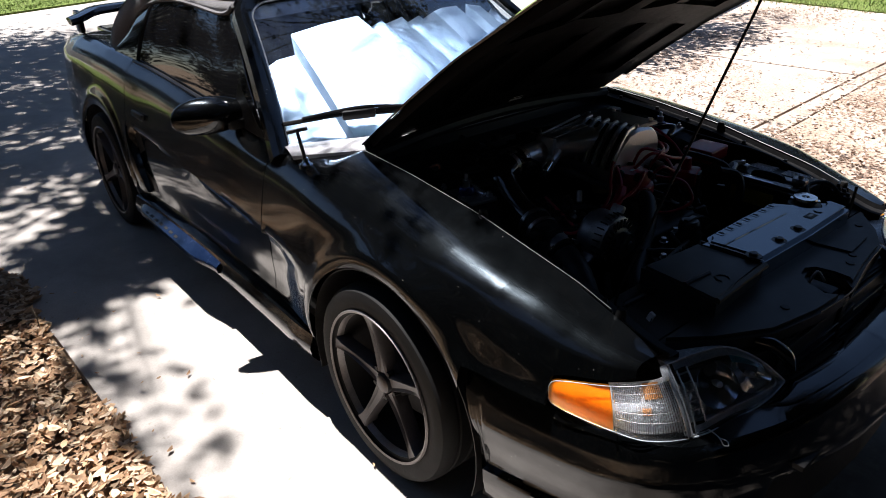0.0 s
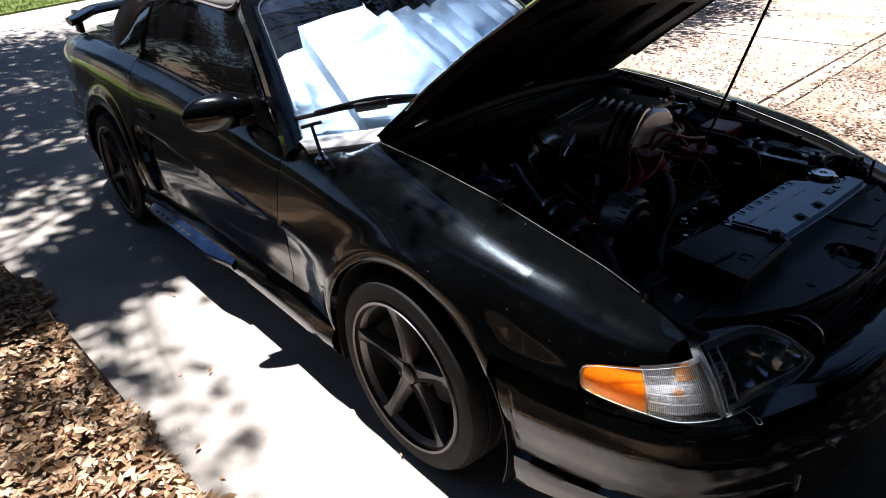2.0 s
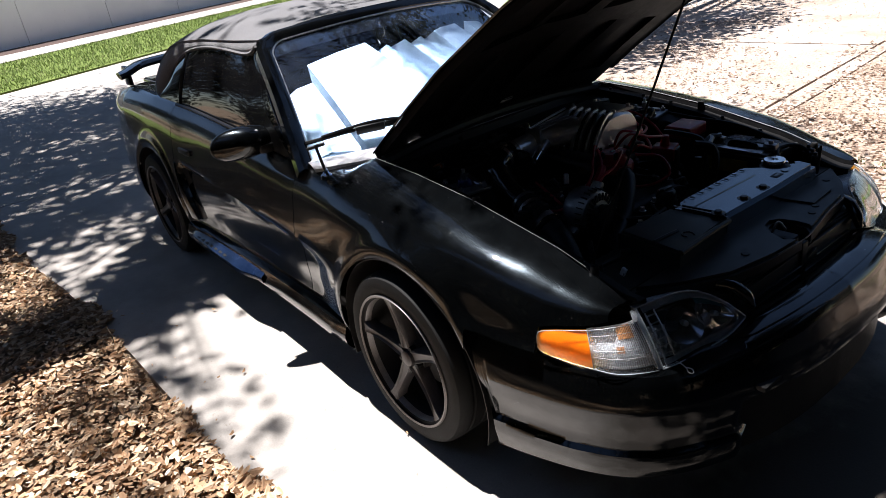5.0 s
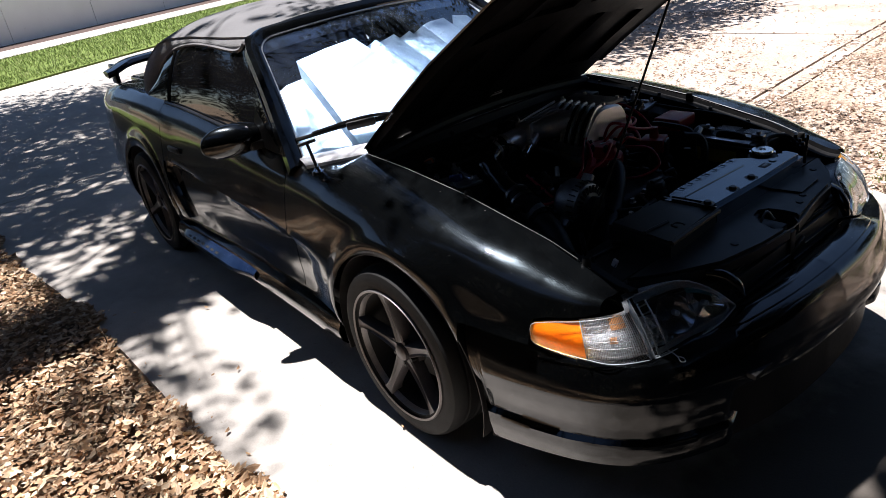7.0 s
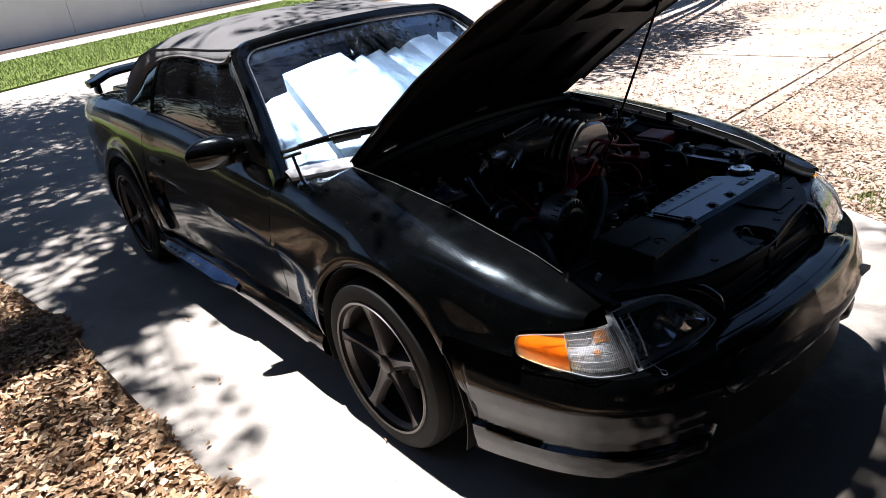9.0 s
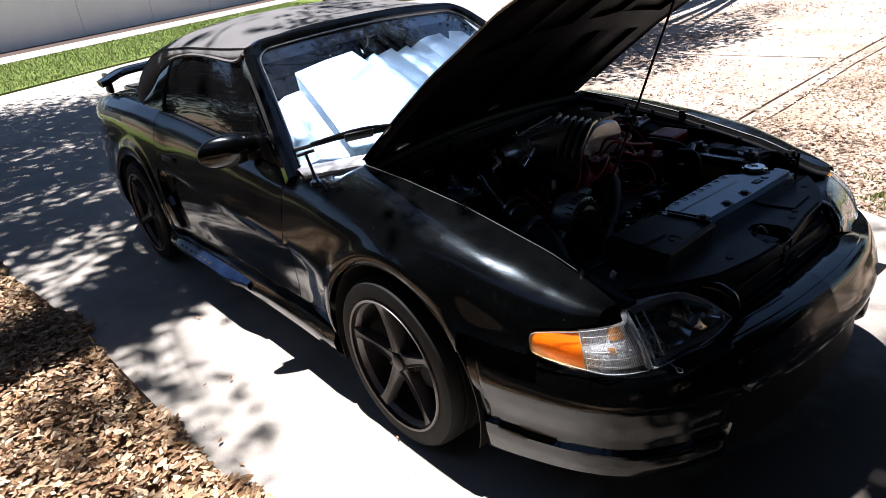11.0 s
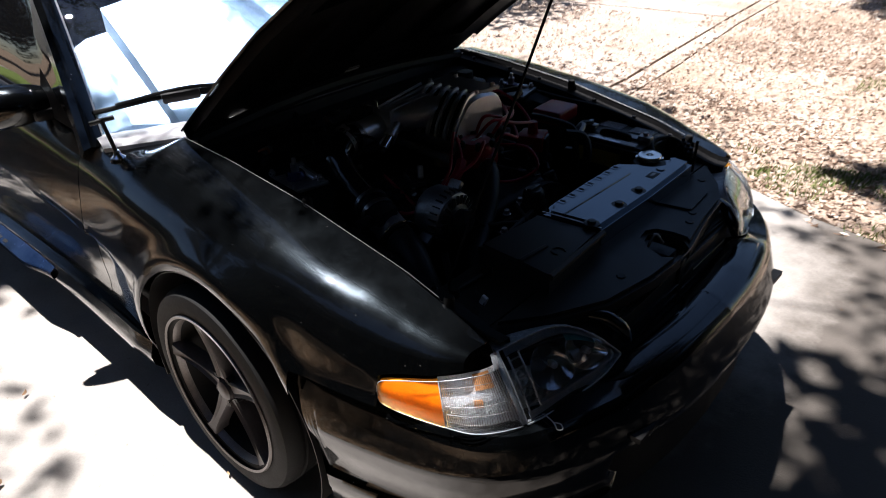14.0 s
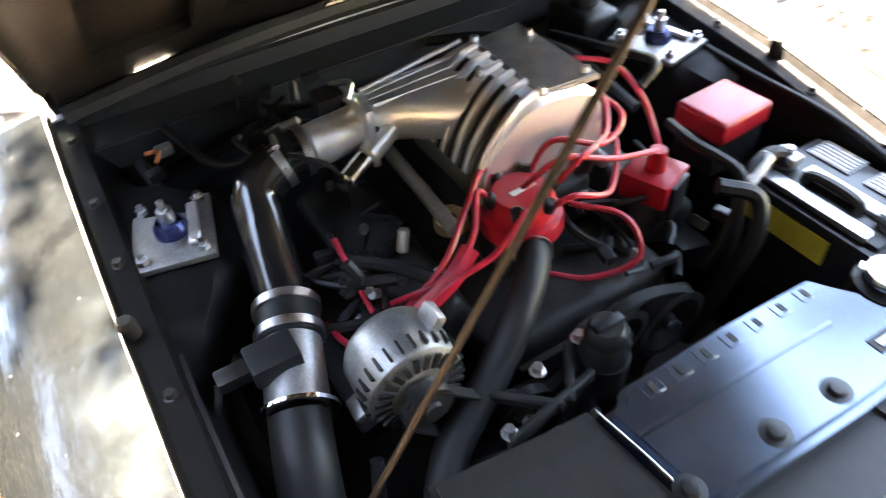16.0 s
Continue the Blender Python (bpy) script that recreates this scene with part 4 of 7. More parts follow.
_cols += [(lerp(-0.13, 0.33, (k + _rng.uniform(-0.2, 0.2)) / 9), lerp(-0.31, 0.37, (k + _rng.uniform(-0.2, 0.2)) / 9), 0.70 + 0.03 * _rng.random() + 0.05 * (k % 2), 0.010 if k % 2 == 0 else -0.055) for k in range(1, 9)]
_cols += [(0.33, 0.37, 0.745, 0.014), (0.52, 0.55, 0.76, 0.010), (0.60, 0.62, 0.71, -0.022), (0.65, 0.66, 0.76, 0.014), (0.80, 0.82, 0.745, 0.008), (0.85, 0.87, 0.70, -0.020), (0.965, 0.97, 0.72, 0.012)]
for v0, v1, hem, fold in _cols:
    _ss.append([tuple(ws_point(lerp(0.0, hem, b / 10), lerp(v0, v1, b / 10)) + Vector((-0.025 - 0.03 * b / 10, 0, -0.030)) + Vector((0.5, 0, 0.86)) * fold) for b in range(11)])
tagged(part("sunshade", grid(_ss, thick=0.002), SHADE, None, "silver folding sunshade propped behind the windshield", smooth=False), category="sunshade")
DASH = simple("pale_grey_dash", (0.46, 0.47, 0.49), 0.5, vary=0.15, scale=8.0, bump=0.05)
part("dashboard", box((0.62, 1.40, 0.06), (-0.88, 0, 0.845), 0.025, 3), DASH, car, "pale grey dashboard")
part("cabin_floor", box((1.9, 1.5, 0.05), (-1.75, 0, 0.42), 0.01), DARK, car)
# pillars and header: one frame with rounded upper corners
loop = [(u, -1.0) for u in np.linspace(-0.075, 0.86, 12)] + [(0.86 + 0.14 * math.sin(q), -1.0 + 0.13 * (1 - math.cos(q))) for q in np.linspace(0.2, math.pi / 2, 7)]
loop += [(1.0, v) for v in np.linspace(-0.80, 0.80, 15)] + [(u, -v) for u, v in loop[::-1]]
centre = [ws_point(u, v) for u, v in loop]
nrm_ws = Vector((0.5, 0, 0.86)).normalized()
rows = []
for k, p in enumerate(centre):
    d = (centre[min(k + 1, len(centre) - 1)] - centre[max(k - 1, 0)]).normalized()
    outw = d.cross(nrm_ws).normalized()
    outw = -outw if outw.dot(p - Vector((-0.8, 0, 1.1))) < 0 else outw
    rows.append([tuple(p + outw * o + nrm_ws * n) for o, n in ((-0.014, 0.004), (-0.010, 0.014), (0.008, 0.024), (0.032, 0.026), (0.052, 0.012), (0.058, -0.018), (0.030, -0.036), (-0.006, -0.016))])
rows = [[tuple(np.mean(rows[0], 0))] * 8] + rows + [[tuple(np.mean(rows[-1], 0))] * 8]
frame_ws = part("windshield_frame", grid(rows, closed=True), PAINT, car, "black windshield frame with rounded corners")
part("glass_seal", tube([r[0] for r in rows[2:-2]], 0.005, 80, 6), STEEL, frame_ws, "thin bright trim line")

ROOF = [(-1.235, 1.345), (-1.45, 1.378), (-1.75, 1.390), (-2.05, 1.380), (-2.30, 1.345), (-2.50, 1.285), (-2.70, 1.185), (-2.88, 1.065), (-3.0, 0.978)]
EDGE = [(-1.235, 0.618, 1.296), (-1.50, 0.622, 1.288), (-1.90, 0.632, 1.285), (-2.20, 0.645, 1.268), (-2.40, 0.652, 1.232), (-2.60, 0.655, 1.160), (-2.80, 0.650, 1.062), (-3.0, 0.615, 0.972)]
WARC = [(-1.245, 0.628, 1.282), (-1.30, 0.632, 1.252), (-1.40, 0.634, 1.244), (-1.63, 0.636, 1.256), (-1.85, 0.638, 1.257), (-2.10, 0.648, 1.228), (-2.28, 0.672, 1.162), (-2.40, 0.712, 1.055), (-2.46, 0.765, 0.966)]


def roof_row(x):
    zc = float(np.interp(-x, [-a for a, _ in ROOF], [b for _, b in ROOF]))
    ye = float(np.interp(-x, [-a for a, *_ in EDGE], [b for _, b, _ in EDGE]))
    ze = float(np.interp(-x, [-a for a, *_ in EDGE], [c for *_, c in EDGE]))
    r = []
    for k in range(31):
        v = lerp(-1, 1, k / 30)
        e = abs(v)
        y = v * ye
        z = ze + (zc - ze) * (1 - e**3.2)
        sag = 0.006 * math.sin((x + 1.2) * 9.0) * (1 - e * e)
        r.append((x, y, z + sag))
    return r


xsr = catmull([(a, b) for a, b in ROOF], 44)[:, 0]
soft = part("soft_top", grid([roof_row(float(x)) for x in xsr], flip=True, thick=0.008), FABRIC, car, "faded black canvas convertible top")
for xr in (-1.50, -2.22):
    part("seam", tube([(x, y, z + 0.004) for x, y, z in roof_row(xr)], 0.004, 40, 5), FABRIC, soft)
for sgn in (1, -1):
    # fabric side between the roof's edge and the glass
    rows = []
    for x in np.linspace(-1.25, -3.0, 44):
        pe = [float(np.interp(-x, [-a for a, *_ in EDGE], [q[i] for q in EDGE])) for i in (1, 2)]
        if x > -2.46:
            pb = [float(np.interp(-x, [-a for a, *_ in WARC], [q[i] for q in WARC])) for i in (1, 2)]
        else:
            pb = [lerp(0.768, 0.62, smooth01((-2.46 - x) / 0.54)), shoulder(x)[0] + 0.010]
        rows.append([(x, -sgn * (lerp(pe[0], pb[0], f) + 0.022 * math.sin(math.pi * f) * min(1, (pe[1] - pb[1]) * 6)), lerp(pe[1], pb[1], f)) for f in np.linspace(0, 1, 9)])
    part("soft_top_side", grid(rows, flip=sgn > 0, thick=0.008), FABRIC, soft)
    part("drip_edge", tube([(x, -sgn * (y + 0.006), z - 0.002) for x, y, z in WARC], 0.008, 40, 6), FABRIC, soft)

    def side_glass(x0, x1, x0t, x1t):
        out = []
        for a in np.linspace(0, 1, 24):
            xb, xt = lerp(x0, x1, a), lerp(x0t, x1t, a)
            ye, ze = [float(np.interp(-xt, [-p for p, *_ in WARC], [q[i] for q in WARC])) for i in (1, 2)]
            sb = shell(at_x(xb), shoulder(xb)[0], shoulder(xb)[1] + 0.022)
            out.append([(lerp(xb, xt, f), -sgn * (lerp(-sb[1], ye, f) + 0.014 * math.sin(math.pi * f)), lerp(sb[2], ze, f)) for f in np.linspace(0, 1, 10)])
        return out

    part("side_window", grid(side_glass(-0.84, -2.125, -1.262, -2.10), flip=sgn < 0, thick=0.004), TINT, car, "dark tinted door glass")
    part("quarter_window", grid(side_glass(-2.145, -2.44, -2.12, -2.42), flip=sgn < 0, thick=0.004), TINT, car, "dark tinted quarter glass")
    p0, p1 = side_glass(-2.135, -2.136, -2.11, -2.111)[0][0], side_glass(-2.135, -2.136, -2.11, -2.111)[0][-1]
    part("window_strip", tube([p0, tuple((Vector(p0) + Vector(p1)) / 2 + Vector((0, -sgn * 0.016, 0))), p1], 0.010, 10, 6), PLASTIC, car)
    # triangular sail of the mirror
    tri = bmesh.new()
    q = [(-0.80, -sgn * 0.782, 0.880), (-1.06, -sgn * 0.782, 0.895), (-0.99, -sgn * 0.765, 1.05)]
    tri.faces.new([tri.verts.new(p) for p in (q if sgn < 0 else q[::-1])])
    bmesh.ops.solidify(tri, geom=tri.faces[:], thickness=0.01)
    part("mirror_sail", tri, PLASTIC, car, smooth=False)
    # mirror
    bm = bmesh.new()
    bmesh.ops.create_uvsphere(bm, u_segments=28, v_segments=18, radius=1)
    for v in bm.verts:
        x, y, z = v.co
        if x < -0.25:
            x = -0.25 - (abs(x) - 0.25) * 0.15
        taper = 1 - 0.22 * (y + 1) / 2
        v.co = (x * 0.078 * (1 - 0.4 * max(0.0, -y)), y * 0.145, z * 0.076 * taper - 0.006 * abs(y) * (z < 0))
    if sgn < 0:
        bmesh.ops.scale(bm, vec=(1, -1, 1), verts=bm.verts)
        bmesh.ops.reverse_faces(bm, faces=bm.faces[:])
    mir = part("door_mirror", bm, PAINT, car, "glossy black mirror housing")
    mir.matrix_basis = pose(-1.04, -sgn * 0.868, 0.938, 0, 0, -sgn * 8)
    part("mirror_foot", box((0.09, 0.09, 0.04), (-1.0, -sgn * 0.79, 0.905), 0.015), PLASTIC, car)
    gl = box((0.004, 0.18, 0.085), (-0.040, 0, 0), 0.002, 1)
    part("mirror_glass", gl, CHROME, mir)

# cowl panel, wipers, antenna
rows = []
for k in range(31):
    v = lerp(-1, 1, k / 30)
    b = ws_point(0.0, v * 0.97)
    xf = -0.405 - 0.05 * (1 - v * v) + 0.04
    rows.append([(lerp(b.x - 0.02, xf, f), b.y * lerp(1, 0.93, f), lerp(b.z - 0.008, 0.89, f) - 0.012 * math.sin(math.pi * f)) for f in np.linspace(0, 1, 6)])
# weathered plastic, its grey lightened to stand in for sun glare
COWL = simple("weathered_sunlit_grey_plastic", (0.36, 0.35, 0.36), 0.5, vary=0.15, scale=10.0)
part("cowl_panel", grid(rows, flip=False, thick=0.004), COWL, car, "weathered grey cowl panel, lightened to look sunlit")
for sgn in (1, -1):
    rows = []
    for f in np.linspace(0, 1, 9):
        a, b = Vector((lerp(-0.425, -0.572, f), -sgn * lerp(0.61, 0.798, f), lerp(0.893, 0.880, f))), Vector((lerp(-0.52, -0.70, f), -sgn * lerp(0.50, 0.765, f), lerp(0.897, 0.880, f)))
        rows.append([tuple(a + Vector((0.004, 0, -0.012)))] + [tuple(a.lerp(b, g) + Vector((0, 0, 0.006 * math.sin(math.pi * g)))) for g in (0, 0.25, 0.5, 0.75, 1)])
    part("cowl_corner", grid(rows, flip=sgn < 0, thick=0.004), COWL, car, "weathered grey cowl corner, lightened to look sunlit")
for pivot, joint, tip, heel in (((-0.44, -0.10, 0.925), (-0.615, -0.50, 0.958), (-0.735, -0.735, 0.940), (-0.52, -0.27, 0.958)), ((-0.47, 0.42, 0.925), (-0.49, 0.10, 0.962), (-0.52, -0.14, 0.966), (-0.50, 0.33, 0.960))):
    pivot, joint, tip, heel = Vector(pivot), Vector(joint), Vector(tip), Vector(heel)
    d = (tip - heel).normalized()
    wiper = part("wiper_arm", tube([tuple(pivot), tuple(pivot.lerp(joint, 0.5) + Vector((0, 0, 0.012))), tuple(joint)], 0.009, 12, 6), PLASTIC, car)
    part("wiper_blade", tube([tuple(heel), tuple(joint + Vector((0, 0, 0.006))), tuple(tip)], 0.008, 16, 6), RUBBER, wiper)
    part("wiper_bridge", tube([tuple(heel.lerp(joint, 0.3) + Vector((0, 0, 0.012))), tuple(joint + Vector((0, 0, 0.022))), tuple(joint.lerp(tip, 0.75) + Vector((0, 0, 0.010)))], 0.006, 12, 6), PLASTIC, wiper)
    part("wiper_joint", box((0.12, 0.04, 0.034), (0, 0, 0), 0.010, 2, Matrix.Translation(joint) @ d.to_track_quat("X", "Z").to_matrix().to_4x4()), PLASTIC, wiper)
ant = part("antenna_base", lathe([(0.0, 0.03), (0.008, 0.03), (0.012, 0.016), (0.022, 0.008), (0.024, -0.004), (0.0, -0.004)], 20, at=(-0.487, -0.795, 0.866)), CHROME, car, "chrome antenna base")
part("antenna_stub", tube([(-0.487, -0.795, 0.885), (-0.51, -0.80, 0.965), (-0.515, -0.80, 0.985)], 0.006, 8, 8), PLASTIC, ant)
part("antenna_head", tube([(-0.53, -0.83, 0.975), (-0.50, -0.77, 0.985)], 0.007, 4, 8, smooth=False), PLASTIC, ant)

# spoiler on the rear deck
rows = []
for k in range(33):
    v = lerp(-1, 1, k / 32)
    e = abs(v)
    y = v * 0.80
    x = -3.42 + 0.26 * e**3
    z = 1.085 - 0.035 * smooth01((e - 0.75) / 0.25)
    c = 0.10 * (1 - 0.35 * smooth01((e - 0.9) / 0.1))
    rows.append([(x + c, y, z - 0.004), (x + c * 0.8, y, z + 0.014), (x + c * 0.2, y, z + 0.022), (x - c * 0.6, y, z + 0.018), (x - c, y, z + 0.010), (x - c * 0.3, y, z - 0.014), (x + c * 0.75, y, z - 0.022)])
rows = [[tuple(np.mean(rows[0], 0))] * 7] + rows + [[tuple(np.mean(rows[-1], 0))] * 7]
spoiler = part("spoiler", grid(rows, closed=True), PAINT, car, "black pedestal spoiler")
for y in (-0.70, -0.30, 0.30, 0.70):
    part("spoiler_leg", box((0.11, 0.03, 0.13), (-3.36 if abs(y) > 0.6 else -3.42, y, 1.02), 0.012), PAINT, spoiler)

# ---------- wheels ----------


def wheel(parent, x, y, sgn, turn):
    w = new("wheel")
    w.parent = parent
    w.matrix_basis = pose(x, y, 0.32, 0, 0, 0) @ Matrix.Rotation(0 if sgn > 0 else math.pi, 4, "Z")
    tagged(w, "dusty five-spoke alloy wheel")
    # outer face towards -y
    R = 0.32
    prof = [(0.232, 0.10), (0.25, 0.108), (0.285, 0.112), (0.306, 0.104), (0.317, 0.085), (0.32, 0.06), (0.312, 0.058), (0.312, 0.048), (0.32, 0.046), (0.32, 0.01), (0.312, 0.008), (0.312, -0.002), (0.32, -0.004), (0.32, -0.06), (0.312, -0.095), (0.28, -0.115), (0.232, -0.105)]
    part("tyre", lathe(prof, 72, "Y", (0, 0, 0)), RUBBER, w)
    # bead lettering band as raised ribs of the sidewall
    part("rim", lathe([(0.240, 0.113), (0.247, 0.116), (0.250, 0.110), (0.244, 0.100), (0.237, 0.102), (0.231, 0.094), (0.226, 0.078)], 72, "Y"), RIMLIP, w, "pale grey rim lip")
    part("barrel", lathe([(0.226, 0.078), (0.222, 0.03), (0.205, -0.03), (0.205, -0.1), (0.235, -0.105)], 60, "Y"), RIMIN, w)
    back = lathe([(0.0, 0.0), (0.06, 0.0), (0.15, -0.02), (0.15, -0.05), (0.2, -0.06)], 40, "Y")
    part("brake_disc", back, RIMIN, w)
    for k in range(5):
        a = turn + 2 * math.pi * k / 5
        bm = bmesh.new()
        secs = []
        for f in np.linspace(0, 1, 9):
            r = lerp(0.035, 0.232, f)
            half = lerp(0.027, 0.0165, f) - 0.004 * math.sin(math.pi * f) + 0.010 * (max(0, f - 0.82) / 0.18) ** 2
            depth = lerp(0.082, 0.104, f) - 0.004 * math.sin(math.pi * f)
            g = 0.009 * math.sin(math.pi * min(1, f + 0.1)) ** 0.5
            secs.append([(-half, depth - 0.045), (-half, depth - 0.006), (-half * 0.78, depth), (-half * 0.5, depth - g), (half * 0.5, depth - g), (half * 0.78, depth), (half, depth - 0.006), (half, depth - 0.045)])
        rows = []
        for f, sec in zip(np.linspace(0, 1, 9), secs):
            r = lerp(0.035, 0.232, f)
            rows.append([(r * math.cos(a) - t * math.sin(a), -d, r * math.sin(a) + t * math.cos(a)) for t, d in sec])
        part("spoke", grid(rows, closed=True), RIM, w)
        b = a + math.pi / 5
        part("lug_nut", lathe([(0.0, 0.082), (0.008, 0.082), (0.010, 0.06)], 6, "Y", (0.052 * math.cos(b), 0, 0.052 * math.sin(b))), RIMIN, w)
    part("hub_cap", lathe([(0.0, 0.092), (0.022, 0.092), (0.030, 0.086), (0.034, 0.06), (0.065, 0.055), (0.068, 0.03)], 32, "Y"), RIM, w)
    return w


# the lathe's Y axis points outwards on the right side
for x, y, sgn, turn in ((0.0, -0.795, 1, 0.44), (-2.573, -0.795, 1, 1.1), (0.0, 0.795, -1, 0.2), (-2.573, 0.795, -1, 0.8)):
    wheel(car, x, y, sgn, turn)
for cx in (0.02, -2.573):
    for sgn in (1, -1):
        rows = [[(cx + 0.405 * math.cos(a), -sgn * yy, 0.30 + 0.395 * math.sin(a)) for yy in (0.885, 0.70, 0.52)] for a in np.linspace(-0.3, math.pi + 0.3, 30)]
        part("wheel_liner", grid(rows, flip=sgn < 0, thick=0.003), DARK, car)
part("underbody", box((3.9, 1.45, 0.06), (-1.45, 0, 0.23), 0.02), DARK, car)

# ---------- lamps ----------
LAMP_LOW = catmull([(0.590, 0.814, 0.592), (0.604, 0.812, 0.580), (0.660, 0.797, 0.572), (0.740, 0.765, 0.562), (0.805, 0.725, 0.554), (0.862, 0.630, 0.549), (0.895, 0.500, 0.556), (0.914, 0.420, 0.572), (0.918, 0.358, 0.592)], 200)
LAMP_UP = catmull([(0.588, 0.813, 0.622), (0.598, 0.809, 0.641), (0.638, 0.790, 0.651), (0.700, 0.748, 0.655), (0.750, 0.700, 0.660), (0.785, 0.640, 0.666), (0.795, 0.540, 0.690), (0.838, 0.440, 0.676), (0.916, 0.356, 0.597)], 200)
HEAD_UP = catmull([(0.760, 0.622, 0.684), (0.785, 0.530, 0.689), (0.815, 0.450, 0.682), (0.868, 0.395, 0.648), (0.917, 0.356, 0.597)], 200)


def lamp_point(f, g, depth=0.0):
    """f along the lamp from its outer tip, g from its lower to its upper edge."""
    a = Vector([float(np.interp(f, np.linspace(0, 1, 200), LAMP_LOW[:, i])) for i in range(3)])
    if f > 0.612:
        b = Vector([float(np.interp((f - 0.612) / 0.388, np.linspace(0, 1, 200), HEAD_UP[:, i])) for i in range(3)])
    else:
        b = Vector([float(np.interp(f * 1.025, np.linspace(0, 1, 200), LAMP_UP[:, i])) for i in range(3)])
    out = Vector((0.55 + 0.4 * f, 0.85 - 0.5 * f, 0.35)).normalized()
    p = a.lerp(b, g) + out * (0.014 * math.sin(math.pi * g) * min(1, 6 * f, 6 * (1 - f)) - depth)
    return p.x, -p.y, p.z


def lamp_rows(f0, f1, depth, n=16, m=9, flute=0.0, g0=0.0, g1=1.0):
    out = []
    for a in range(n):
        f = lerp(f0, f1, a / (n - 1))
        out.append([lamp_point(f, lerp(g0, g1, b / (m - 1)), depth + flute * (a % 2)) for b in range(m)])
    return out


def facet_chrome():
    """Vacuum-chromed plastic moulded in small facets."""
    # pale blue-grey colour stands in for sky mirrored on the lens
    k = Mat("faceted_lamp_chrome", color=(0.74, 0.82, 0.86), metal=0.4, rough=0.18)
    cell = k.node("TexVoronoi", "Distance", None, Vector=k.co(), Scale=70.0)
    return k.bump(k.math("ADD", cell, k.noise(26.0, 3)), 1.0, 0.014).m


FACET = facet_chrome()
FLUTED = glass_mat("fluted_marker_lens", (0.93, 0.96, 1.0), 0.14)
HAZE = Mat("hazy_headlight_lens", color=(0.95, 0.97, 1.0), trans=0.985, rough=0.01, ior=1.5).m
# lens grey lightened to stand in for the lens's sky reflection
LENSGREY = simple("lightened_lens_edge", (0.46, 0.50, 0.54), 0.25, vary=0.3, scale=60.0, spec=0.6)
DIMAMBER = simple("dim_amber", (0.60, 0.26, 0.09), 0.35, vary=0.3, scale=50.0)


def lamp_bowl(cf, cg, rf, rg, d0, d1, n=28, rings=7, flutes=0):
    """A parabolic bowl set in the lamp: its rim at depth d0, its bottom at d1."""
    rows = []
    for q in range(rings):
        r = lerp(0.06, 1.0, q / (rings - 1))
        rows.append([lamp_point(cf + rf * r * math.cos(a), cg + rg * r * math.sin(a), d1 + (d0 - d1) * r * r + (0.0016 * math.sin(flutes * a) * r if flutes else 0)) for a in np.linspace(0, 2 * math.pi, n + 1)])
    return rows


